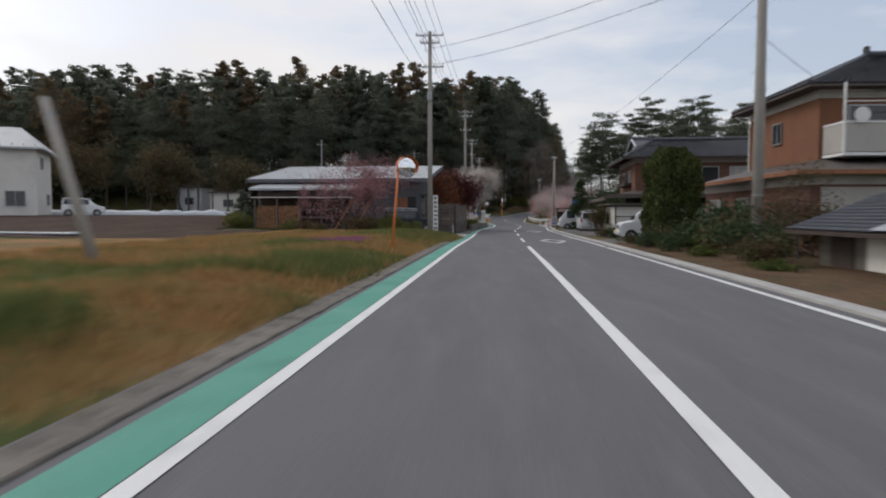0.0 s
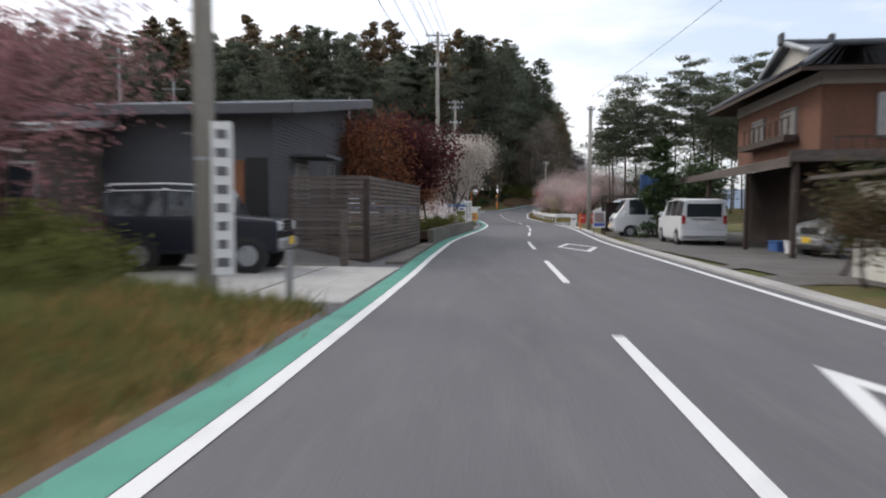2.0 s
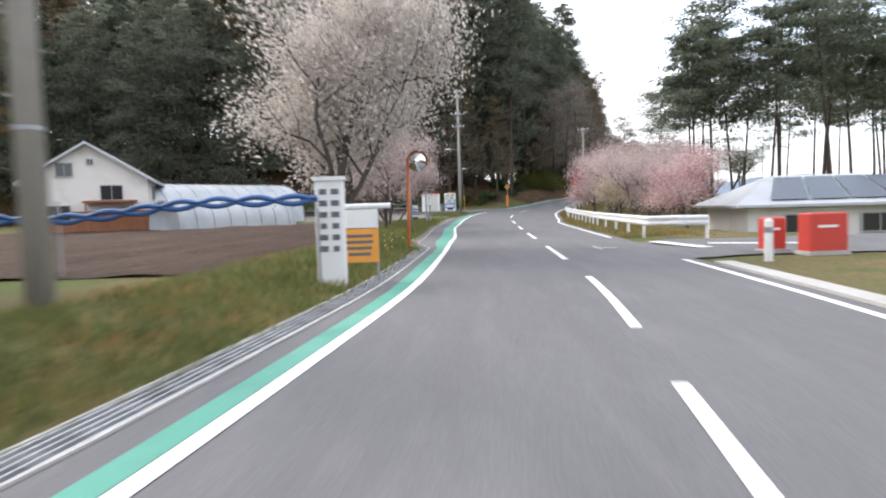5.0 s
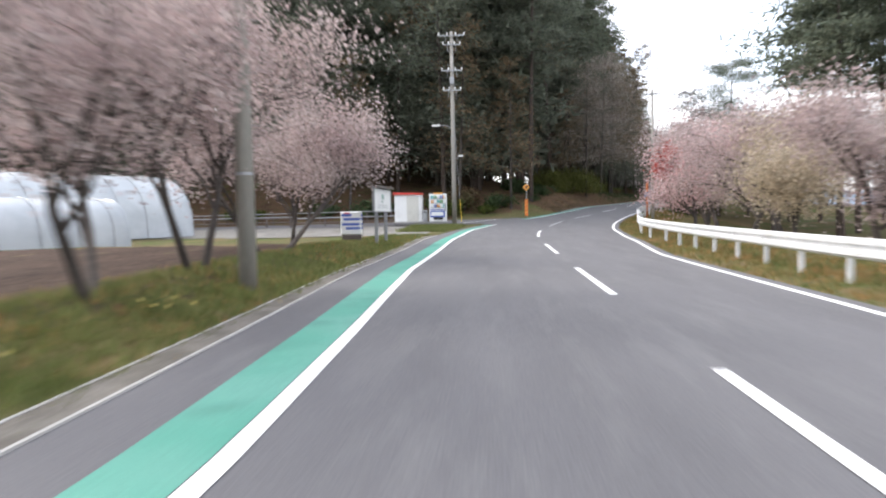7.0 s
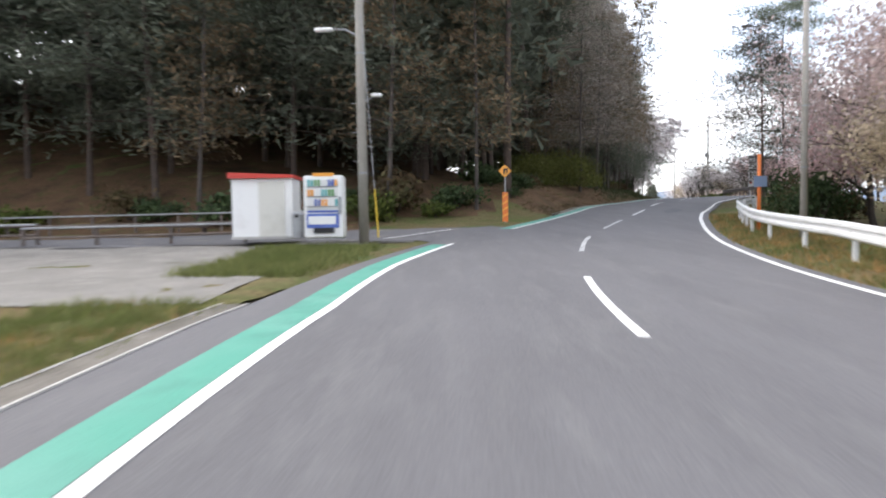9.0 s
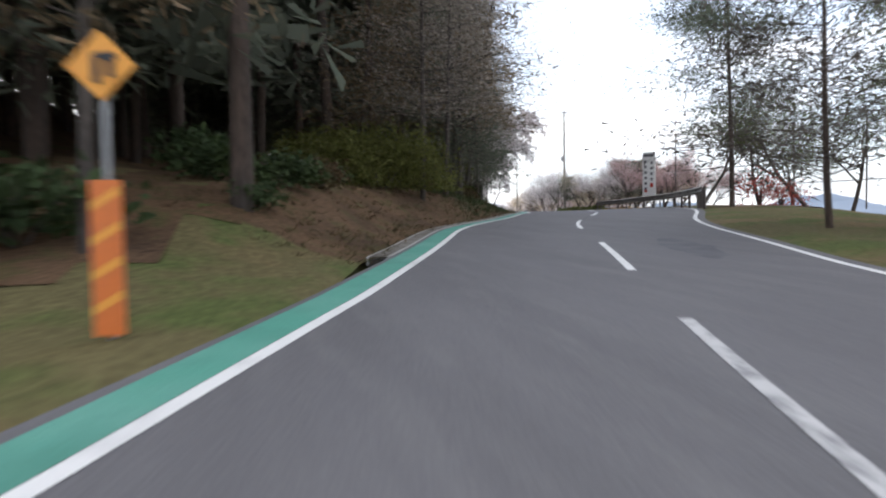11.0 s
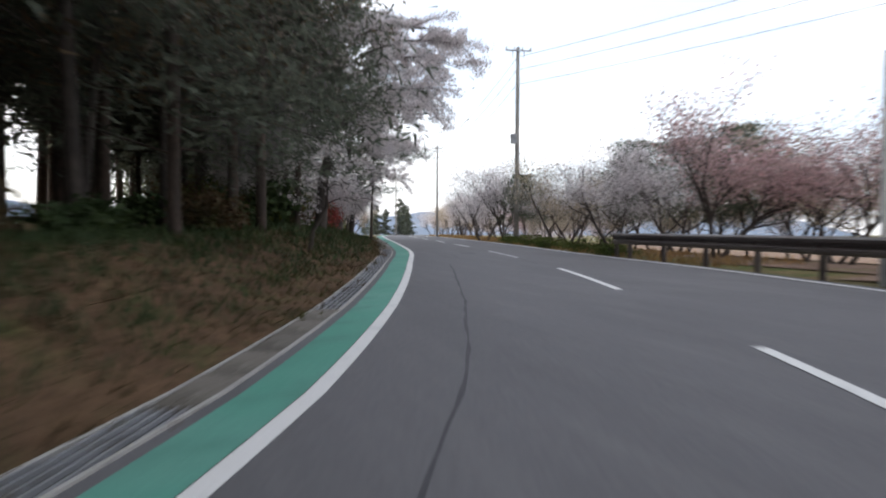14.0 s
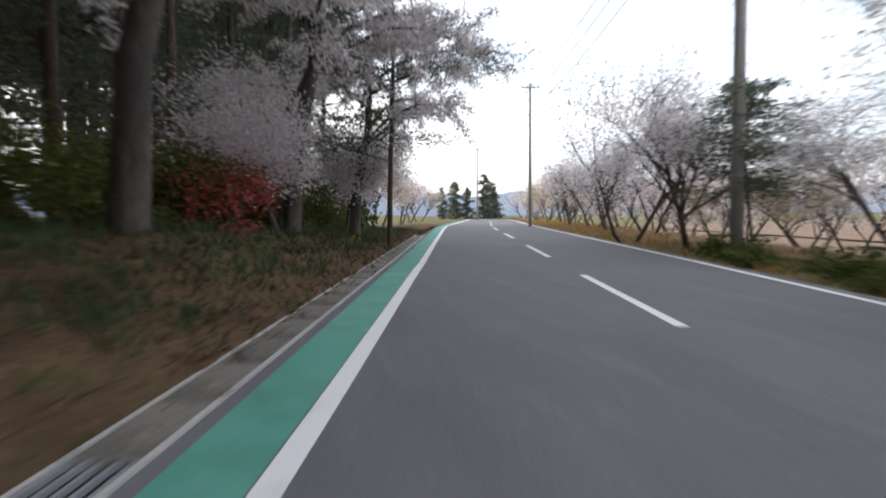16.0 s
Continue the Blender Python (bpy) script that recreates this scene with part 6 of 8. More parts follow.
utility_pole(gz(-0.55, 25.1), 12.6, "tall grey concrete utility pole with cross-arms beside the drive", arms=((0.3, 1.7), (0.75, 1.2), (2.2, 1.7)), facing=0, boxes=((0.0, 8.6, 0.3, 0.5),))
s = thing("pole_sign", "tall white vertical sign with dark bars fixed to the pole", "sign", gz(-0.2, 24.9), 0)
part("board", Build().box((0, -0.05, 1.45), (0.3, 0.04, 2.2)), SIGN_WHITE, s)
text_bars(s, Matrix.Translation((0, -0.075, 1.45)), 0.26, 2.1, 8, BAR_GREY, 1, 0.8, 3)

# ---- slatted boundary fence: each slat a piece ----
def slat_fence(label, a, c, height, z0):
    a, c = Vector(a), Vector(c)
    run = c - a
    e = thing("slat_fence", label, "fence", (a.x, a.y, z0), math.degrees(math.atan2(run.y, run.x)))
    ln = run.length
    n = int(ln / 2.0) + 1
    for k in range(n + 1):
        part("post", Build().box((ln * k / n, 0.05, height / 2 - 0.1), (0.09, 0.09, height)), WOOD_DARK, e)
    rows = int((height - 0.12) / 0.115)
    seg = max(1, int(round(ln / 2.0)))
    me = None
    for j in range(rows):
        for k in range(seg):
            if me is None:
                me = part("slat", Build().box((0, 0, 0), (ln / seg - 0.006, 0.028, 0.093), bevel=0.005), WOOD_GREY, e).data
                o = e.children[-1]
            else:
                o = new("slat", me)
                o.parent = e
            o.location = (ln / seg * (k + 0.5), -0.012 + rr.uniform(-0.004, 0.004), 0.2 + 0.115 * j)
    part("base_rail", Build().box((ln / 2, 0.0, 0.1), (ln, 0.06, 0.08)), WOOD_DARK, e)
    return e


slat_fence("weathered brown horizontal-slat fence facing the drive", (-1.15, 32.0, 0), (0.86, 31.75, 0), 2.22, -0.05)
slat_fence("weathered brown horizontal-slat fence along the road", (0.87, 31.76, 0), (1.62, 39.6, 0), 2.22, -0.05)
tagged(strip("fence_footing", 31.0, 39.6, lambda s: left(s) - 0.4, lambda s: left(s) - 0.85, 0.07, CONCRETE_OLD, 0.3), "low concrete footing under the fence", "wall", kind="structure")
tagged(strip("retaining_wall", 39.7, 57.2, lambda s: left(s) - 0.46, lambda s: left(s) - 0.68, 0.55, CONCRETE_OLD, 0.7), "low stained concrete retaining wall along the road", "wall", kind="structure")
tagged(strip("garden_bed", 39.7, 57.0, lambda s: left(s) - 0.68, lambda s: left(s) - 4.5, 0.5, SOIL, 0.3), "raised planting bed behind the wall", "planting bed", kind="structure")

# maples
red_maple = blossom_tree("maple_tree", "dense dark-red maple tree behind the fence", 160, 5.0, LEAF_RED, BARK, 12000, 0.075, spread=1.0, scatter=0.4, trunk_h=0.34, limbs=(7, 5, 4))
orange_maple = blossom_tree("maple_tree", "maple tree with orange young leaves behind the fence", 161, 3.9, LEAF_ORANGE, BARK, 5000, 0.06, spread=1.0, scatter=0.34, trunk_h=0.34, limbs=(6, 5, 4))
put(red_maple, 0.1, 44.4, 10, 1.02, z=0.5)
put(red_maple, -1.6, 47.6, 140, 1.05, z=0.5)
put(orange_maple, -0.6, 40.6, 60, 1.2, z=0.45)
put(orange_maple, 1.4, 49.4, 200, 0.7, z=0.5)
retire(red_maple, orange_maple)
for k in range(9):
    put(shrubs[k % 2], 1.35 + 0.14 * k + rr.uniform(-0.3, 0.3), 41.5 + 1.75 * k, 40 * k, rr.uniform(0.35, 0.55), z=0.5)["group"] = "shrubs in the planting bed"
lw = bush("shrub", "small white-flowering shrub in the planting bed", 84, 0.8, 1.3, PETAL_PALE, BARK, 1300, 0.05)
for x, y, s in ((1.6, 52.5, 1.0), (1.2, 54.8, 1.2), (2.2, 56.5, 0.9)):
    put(lw, x, y, 30, s, z=0.5)
retire(lw, *shrubs)
gate = thing("garden_gate", "small grey wire garden gate beside the planting bed", "gate", (2.1, 57.4, 0.35), 85)
part("frame", Build().box((0, 0, 1.1), (0.9, 0.05, 0.05)).box((0, 0, 0.1), (0.9, 0.05, 0.05)).box((-0.45, 0, 0.6), (0.05, 0.05, 1.2)).box((0.45, 0, 0.6), (0.05, 0.05, 1.2)), STEEL_GREY, gate)
for k in range(7):
    part("bar", Build().box((-0.36 + 0.12 * k, 0, 0.6), (0.015, 0.015, 1.0)), STEEL_GREY, gate)

# brown budding trees at the field's far side
bt = [blossom_tree("budding_tree", "tall brown budding tree at the field's edge", 190 + k, 8.5, LEAF_BROWN, BARK, 4000, 0.16, spread=0.8, scatter=0.6, trunk_h=0.36) for k in range(2)]
for k, (x, y, s_) in enumerate([(-37, 62, 1.1), (-31.5, 60, 1.0), (-25.5, 62.5, 0.95), (-21, 64, 0.8), (-43, 60, 1.1), (-12, 66, 0.85), (-3, 64, 0.7)]):
    put(bt[k % 2], x, y, 60 * k, s_)["group"] = "budding trees by the field"
retire(*bt)

# ---- right side: houses and yards ----
h = thing("house", "two-storey orange-brown house with a tiled hip roof and balcony", "house", (16.2, 11.9, 0.0), -1)
part("wall", Build().box((5, 3.45, 4.75), (10, 6.9, 3.7)), WALL_BROWN, h)
part("lower_wall", Build().box((4.2, 2.95, 1.25), (11.6, 11.3, 2.5)), WALL_BRICK, h, "red-brown ground floor wall")
part("plaster_band", Build().box((4.2, 2.95, 2.72), (11.7, 11.4, 0.45)), PLASTER, h, "pale grey plaster band")
part("eave_band", Build().box((5, 3.45, 6.4), (10.1, 7.0, 0.55)), PLASTER, h)
part("eave_soffit", Build().box((5, 3.45, 6.5), (11.3, 8.2, 0.06)), WOOD_DARK, h)
hip_roof(h, 0, 10, 0, 6.9, 6.6, 1.95, 4.4)
part("gutter", Build().tube([(-0.74, -0.7, 6.5), (-0.74, 7.6, 6.5)], 0.05, 6).tube([(-0.74, -0.74, 6.5), (10.7, -0.74, 6.5)], 0.05, 6), STEEL_BROWN, h)
sk = Build()
slope(sk, (-2.3, -3.4, 2.95), (-2.3, 9.3, 2.95), (0.02, 6.9, 3.65), (0.02, 0, 3.65), 0.1)
slope(sk, (12, -3.4, 2.95), (-2.3, -3.4, 2.95), (0.02, 0.0, 3.65), (10, 0.0, 3.65), 0.1)
part("skirt_roof", sk, RUST_ROOF, h)
part("skirt_fascia", Build().box((-2.32, 2.95, 2.92), (0.05, 12.7, 0.16)).box((4.85, -3.42, 2.92), (14.3, 0.05, 0.16)), WOOD_WARM, h)
window(h, (-0.03, 3.7, 5.1), 0.95, 1.0, -90)
for y_ in (6.9, 3.4):
    window(h, (-1.63, y_, 1.55), 1.5, 1.2, -90, CURTAIN)
window(h, (1.2, -2.73, 1.4), 1.7, 1.4, 0)
part("wall_panel", Build().box((0.1, -2.74, 1.25), (2.6, 0.05, 2.3)), PLASTER, h, "pale grey plaster panel")
bal = part("balcony", Build().box((4.6, -0.8, 3.72), (8.9, 1.6, 0.12)), SIGN_WHITE, h, "white balcony with a solid parapet")
for x, y_, w, d in ((0.17, -0.8, 0.05, 1.55), (4.6, -1.58, 8.85, 0.05)):
    part("parapet", Build().box((x, y_, 4.36), (w, d, 1.1)), PLASTER, bal)
    part("hand_rail", Build().box((x, y_, 4.95), (max(w, 0.09), max(d, 0.09), 0.07)), SIGN_WHITE, bal)
for x in (0.18, 4.6, 9.0):
    part("post", Build().box((x, -1.57, 5.1), (0.08, 0.08, 2.7)), SIGN_WHITE, bal)
part("drying_rail", Build().tube([(0.2, -1.5, 5.75), (9.0, -1.5, 5.75)], 0.02, 6), SIGN_WHITE, bal)
part("satellite_dish", Build().tube([(0.75, -1.62, 5.2), (0.75, -1.68, 5.2), (0.75, -1.74, 5.2)], [0.06, 0.24, 0.3], 18), SIGN_WHITE, bal)
window(h, (2.8, -0.03, 4.9), 3.4, 1.9, 0)
window(h, (7.2, -0.03, 4.9), 3.0, 1.9, 0, CURTAIN)
part("downpipe", Build().tube([(-0.1, 6.8, 3.6), (-0.1, 6.8, 6.0), (-0.6, 7.3, 6.4)], 0.04, 6), SIGN_WHITE, h)

for x, y, lab, w, d, hh, leg in ((14.4, 12.6, "white outdoor air-conditioning unit on a metal stand", 0.8, 0.32, 0.6, 0.45), (13.7, 14.6, "white slim oil tank cabinet by the wall", 0.5, 0.35, 0.85, 0.06)):
    u = thing("outdoor_unit", lab, "appliance", gz(x, y), -85)
    part("casing", Build().box((0, 0, leg + hh / 2), (w, d, hh), bevel=0.03), SIGN_WHITE, u)
    part("fan_grille", Build().tube([(-0.1, -d / 2 - 0.01, leg + hh / 2), (-0.1, -d / 2 + 0.02, leg + hh / 2)], hh * 0.36, 18), STEEL_GREY, u)
    for sx in (-1, 1):
        part("leg", Build().box((sx * (w / 2 - 0.06), 0, leg / 2), (0.05, d, leg)), STEEL_GREY, u)

# low tiled store by the road
s = thing("tiled_store", "low store with a dark tiled roof and grey walls", "shed", (10.9, -2.2, 0.0), -3)
part("wall", Build().box((2.4, 2.4, 0.45), (4.2, 4.4, 1.0)), CONCRETE_OLD, s)
part("door", Build().box((0.28, 3.4, 0.45), (0.06, 1.1, 0.85)), WOOD_DARK, s)
for x, z in ((0.27, 0.45),):
    part("wall_panel", Build().box((x, 1.4, z), (0.05, 1.6, 0.8)), WALL_WHITE, s)
rb, tl = Build(), Build()
for q in (((-0.4, 5.2, 0.95), (-0.4, -0.5, 0.95), (2.4, -0.3, 2.05), (2.4, 5.0, 2.05)), ((5.2, -0.5, 0.95), (5.2, 5.2, 0.95), (2.4, 5.0, 2.05), (2.4, -0.3, 2.05))):
    slope(rb, *q, 0.1)
    tile_rows(tl, *q, 0.26, 0.22)
part("roof", rb, WOOD_DARK, s)
part("roof_tiles", tl, TILE, s, "dark weathered roof tiles")
r2 = Build()
ridge(r2, [(2.4, -0.4, 2.1), (2.4, 5.1, 2.1)], 0.14)
part("ridge_cap", r2, TILE, s)
part("tin_patch", Build().add([(-0.42, 0.9, 1.03), (-0.42, -0.52, 1.03), (1.0, -0.45, 1.58), (1.0, 0.9, 1.58)], [(0, 1, 2, 3)]), METAL_ROOF, s, "grey corrugated tin sheet over the tiles")

utility_pole(gz(11.45, 6.4), 12.0, "tall grey concrete utility pole behind the shrubs", arms=((0.5, 1.6), (1.8, 1.4)), r=0.19, facing=20)
gshrub = [bush("shrub", "loose dark-green roadside shrub", 90, 0.9, 1.3, LEAF_DARK, BARK, 1500, 0.07), bush("shrub", "loose brown-green roadside shrub", 91, 0.9, 1.1, LEAF_BROWN, BARK, 1300, 0.07), bush("shrub", "low fresh-green roadside plants", 92, 0.8, 0.5, LEAF_GREEN, BARK, 1200, 0.06)]
for k, (x, y, s_) in enumerate([(10.4, 4.0, 1.0), (10.9, 7.2, 1.25), (10.6, 9.5, 1.2), (11.3, 11.2, 1.2), (10.2, 12.6, 0.8), (9.6, 6.0, 0.7), (9.4, 9.0, 0.65), (9.7, 2.2, 0.8), (10.3, 14.2, 0.7), (12.4, 8.6, 1.5), (13.0, 5.6, 1.5), (9.3, 0.4, 0.6), (9.4, 12.0, 0.6), (9.6, 15.0, 0.5), (10.0, 18.2, 0.5), (10.6, 23.4, 0.7), (10.2, 24.6, 0.6)]):
    put(gshrub[k % 3], x, y, 37 * k, s_)["group"] = "roadside shrubs"
bare = blossom_tree("small_tree", "small budding garden tree by the shed", 95, 2.9, LEAF_BROWN, BARK, 1600, 0.05, scatter=0.25)
put(bare, 12.0, 4.6, 0, 1.0)

# car in front of the panel screen
KEI = [(3.4, 0.3, 0.82, 0.86, 0.7, 0.62), (3.25, 0.22, 0.92, 0.97, 0.735, 0.66), (2.75, 0.2, 1.0, 1.06, 0.74, 0.68), (2.1, 0.2, 1.02, 1.6, 0.74, 0.62), (1.4, 0.2, 1.02, 1.66, 0.74, 0.64), (0.7, 0.2, 1.02, 1.66, 0.74, 0.64), (0.08, 0.2, 1.02, 1.62, 0.735, 0.62), (0.0, 0.3, 1.0, 1.5, 0.72, 0.6)]
car("white compact hatchback parked nose to the road", (13.25, 19.6, 0.0), 86, KEI, CAR_WHITE, wheels=(0.6, 2.95), wheel_r=0.275)
s = thing("panel_screen", "screen of cream panels in a dark frame", "screen", (10.8, 24.7, 0.0), -3)
for k in range(4):
    for j in range(3):
        part("panel", Build().box((0.86 + 1.72 * k, 0, 0.34 + 0.62 * j), (1.66, 0.05, 0.56)), PANEL_CREAM, s)
for k in range(5):
    part("frame_post", Build().box((1.72 * k, -0.01, 0.96), (0.06, 0.08, 1.94)), BLACK, s)
for j in range(4):
    part("frame_rail", Build().box((3.44, -0.005, 0.03 + 0.62 * j), (6.9, 0.07, 0.05)), BLACK, s)
part("side_panel", Build().box((-0.02, 2.0, 0.95), (0.05, 3.9, 1.86)), PANEL_CREAM, s)
part("roof", Build().box((3.2, 2.4, 2.02), (7.2, 5.6, 0.08)), RUST_ROOF, s)

# ---- house with the tiled roof and open car shelter ----
h = thing("house", "two-storey brown timber house with a tiled hip-and-gable roof", "house", (15.3, 38.3, 0.0), -5)
part("wall", Build().box((6.5, 4.3, 4.5), (13, 8.6, 2.9)), WALL_TIMBER, h)
part("eave_band", Build().box((6.5, 4.3, 5.78), (13.1, 8.7, 0.42)), PLASTER, h)
hip_roof(h, 0, 13, 0, 8.6, 5.95, 1.85, 3.2, over=1.1)
for xr, sg in ((2.1, -1), (10.9, 1)):
    top_, drop, half = 7.8, 0.87, 2.53
    xe = xr + sg * 1.5
    for sy in (-1, 1):
        A, B, C = Vector((xe + sg * 0.3, 4.3 + sy * half, top_ - drop)), Vector((xr, 4.3, top_)), Vector((xe + sg * 0.3, 4.3, top_ + 0.02))
        g = part("gablet_slope", Build().add([A + Vector((0, 0, 0.12)), B + Vector((0, 0, 0.12)), C + Vector((0, 0, 0.12)), A, B, C], [(0, 1, 2), (3, 5, 4), (0, 3, 4, 1), (1, 4, 5, 2), (2, 5, 3, 0)]), TILE, h)
        part("verge_tiles", Build().tube([A + Vector((0, 0, 0.14)), C + Vector((0, 0, 0.14))], 0.1, 7), METAL_ROOF, g, "pale end tiles of the gable")
    part("gable_wall", Build().add([(xe, 4.3 - half, top_ - drop - 0.02), (xe, 4.3 + half, top_ - drop - 0.02), (xe, 4.3, top_), (xe - sg * 0.08, 4.3 - half, top_ - drop - 0.02), (xe - sg * 0.08, 4.3 + half, top_ - drop - 0.02), (xe - sg * 0.08, 4.3, top_)], [(0, 1, 2), (3, 5, 4), (0, 3, 4, 1), (1, 4, 5, 2), (2, 5, 3, 0)]), PLASTER, h)
    part("ridge_extension", Build().tube([(xr, 4.3, top_ + 0.14), (xe + sg * 0.35, 4.3, top_ + 0.16)], 0.15, 8), TILE, h)
    part("ridge_end_tile", Build().box((xe + sg * 0.4, 4.3, top_ + 0.3), (0.16, 0.42, 0.5), bevel=0.05), TILE, h)
for k in range(9):
    part("lattice_bar", Build().box((-0.36, 1.8 + 0.6 * k, 4.35), (0.05, 0.05, 0.75)), WOOD_DARK, h)
part("lattice_rail", Build().box((-0.36, 4.2, 4.72), (0.06, 5.0, 0.06)), WOOD_DARK, h)
part("lower_wall", Build().box((6.8, 4.6, 1.5), (12.6, 8.0, 3.0)), WOOD_DARK, h)
for x, w, pane in ((2.4, 1.3, CURTAIN), (5.2, 2.6, GLASS), (8.6, 2.6, CURTAIN), (11.6, 1.6, GLASS)):
    window(h, (x, -0.03, 4.5), w, 1.5, 0, pane)
window(h, (-0.03, 2.6, 4.6), 1.4, 1.0, -90, CURTAIN)
window(h, (-0.03, 5.8, 4.6), 1.4, 1.0, -90, CURTAIN)
part("window_box", Build().box((-0.3, 4.2, 3.95), (0.5, 5.0, 0.24)), WOOD_DARK, h)
vb = Build()
vb.box((6.5, -1.0, 3.2), (13.0, 0.06, 0.06)).box((6.5, -1.0, 3.7), (13.0, 0.06, 0.06))
for k in range(30):
    vb.box((0.1 + 0.44 * k, -1.0, 3.45), (0.04, 0.04, 0.5))
part("veranda_rail", vb, WOOD_DARK, h)
sk = Build()
slope(sk, (-2.9, -5.2, 2.7), (13, -5.2, 2.95), (13, 0.0, 3.35), (-0.2, 0.0, 3.35), 0.1)
slope(sk, (-2.9, 9.0, 2.7), (-2.9, -5.2, 2.7), (0.0, 0.0, 3.35), (0.0, 8.8, 3.35), 0.1)
part("shelter_roof", sk, RUST_ROOF, h, "brown metal lean-to roof over the car shelter")
part("shelter_fascia", Build().box((5.0, -5.22, 2.78), (15.9, 0.05, 0.3)).box((-2.92, 1.9, 2.6), (0.05, 14.2, 0.26)), WOOD_GREY, h)
for x, y_ in ((-2.7, -5.0), (-2.7, -1.2), (-2.7, 3.2), (-2.7, 8.6), (2.4, -5.0), (7.4, -5.0), (12.4, -5.0)):
    part("shelter_post", Build().box((x, y_, 1.33), (0.13, 0.13, 2.66)), WOOD_DARK, h)
part("back_panel", Build().box((-0.6, 1.0, 1.2), (0.06, 6.0, 2.3)), WOOD_DARK, h)

VAN = [(3.7, 0.3, 0.85, 0.9, 0.78, 0.7), (3.55, 0.22, 0.98, 1.04, 0.83, 0.74), (3.1, 0.2, 1.04, 1.1, 0.835, 0.76), (2.5, 0.2, 1.06, 1.68, 0.835, 0.7), (1.6, 0.2, 1.06, 1.74, 0.835, 0.72), (0.7, 0.2, 1.06, 1.74, 0.835, 0.72), (0.06, 0.2, 1.06, 1.7, 0.83, 0.71), (0.0, 0.3, 1.04, 1.66, 0.815, 0.7)]
v = car("white tall wagon parked with its rear to the road", (12.0, 39.7, 0.0), -4, VAN, CAR_WHITE, wheels=(0.65, 3.1), wheel_r=0.29)
part("tailgate_trim", Build().box((0, -0.03, 0.98), (0.9, 0.03, 0.05)), CHROME, v)
KVAN = [(3.4, 0.35, 0.9, 0.95, 0.66, 0.6), (3.3, 0.25, 1.0, 1.08, 0.73, 0.66), (2.75, 0.25, 1.05, 1.84, 0.735, 0.66), (1.9, 0.25, 1.05, 1.88, 0.735, 0.68), (1.0, 0.25, 1.05, 1.88, 0.735, 0.68), (0.05, 0.25, 1.05, 1.86, 0.735, 0.67), (0.0, 0.35, 1.03, 1.78, 0.72, 0.66)]
car("white boxy light van parked nose to the road", (13.85, 47.5, 0.0), 86, KVAN, CAR_WHITE, wheels=(0.75, 2.7), wheel_r=0.27)

# dim car and scooter under the shelter, tarps and crates
car("grey small car half hidden in the dark shelter", (16.2, 34.6, 0.0), 100, KEI, STEEL_GREY, wheels=(0.6, 2.95), wheel_r=0.275)
for k, (x, y, w, hh, mt, lab) in enumerate([(13.4, 36.4, 0.9, 0.35, TARP_BLUE, "blue plastic crate on the yard floor"), (14.2, 36.9, 0.7, 0.5, WOOD_GREY, "weathered wooden crate on the yard floor"), (13.0, 35.2, 0.5, 0.4, SIGN_WHITE, "white plastic bucket on the yard floor"), (14.6, 35.6, 0.6, 0.7, STEEL_GREY, "grey metal drum under the shelter")]):
    c = thing("crate" if k < 2 else ("bucket" if k == 2 else "drum"), lab, "container", gz(x, y), 13 * k)
    if k < 2:
        part("body", Build().box((0, 0, hh / 2), (w, w * 0.7, hh), bevel=0.03), mt, c)
        part("rim", Build().box((0, 0, hh - 0.02), (w + 0.05, w * 0.7 + 0.05, 0.05), bevel=0.01), mt, c)
    else:
        part("body", Build().tube([(0, 0, 0), (0, 0, hh)], [w * 0.4, w * 0.5], 16), mt, c)
        part("rim", Build().tube([(0, 0, hh - 0.03), (0, 0, hh)], w * 0.53, 16), mt, c)
t = thing("tarpaulin", "blue tarpaulin hung beside the shelter", "tarpaulin", (11.6, 47.0, 1.4), 60)
vs = [(0.35 * i, 0.12 * math.sin(i * 1.3), 1.6 - 0.25 * j + 0.05 * math.sin(i + j)) for j in range(6) for i in range(10)]
part("sheet", Build().add(vs, [(j * 10 + i, j * 10 + i + 1, (j + 1) * 10 + i + 1, (j + 1) * 10 + i) for j in range(5) for i in range(9)]), TARP_BLUE, t)
part("cord", Build().tube([(-0.3, 0, 1.62), (3.3, 0, 1.62)], 0.01, 4), SIGN_WHITE, t)

garden = [blossom_tree("garden_pine", "dark bushy garden tree between the parked cars", 170, 3.6, LEAF_DARK, BARK, 5000, 0.07, scatter=0.3, trunk_h=0.35), blossom_tree("garden_tree", "garden tree with orange-brown young leaves", 171, 2.9, LEAF_BROWN, BARK, 3500, 0.06, scatter=0.3, trunk_h=0.35)]
for x, y, k, s_ in ((13.8, 49.2, 0, 1.1), (10.2, 26.9, 1, 0.78), (10.7, 28.8, 0, 0.62), (12.9, 50.8, 0, 0.9), (16.5, 55, 0, 1.2), (19, 60, 1, 1.3), (15.5, 62.5, 0, 1.0)):
    put(garden[k], x, y, 70 * k + 30 * s_, s_)
retire(*garden)
yew = conifer("garden_yew", "narrow dark evergreen garden tree beside the white van", 172, 4.6, 0.06, 0.95, LEAF_DARK, BARK, count=9000, size=0.06, limb_n=70, long=1.6)
put(yew, 12.0, 45.5, 40, 1.0)
retire(yew)

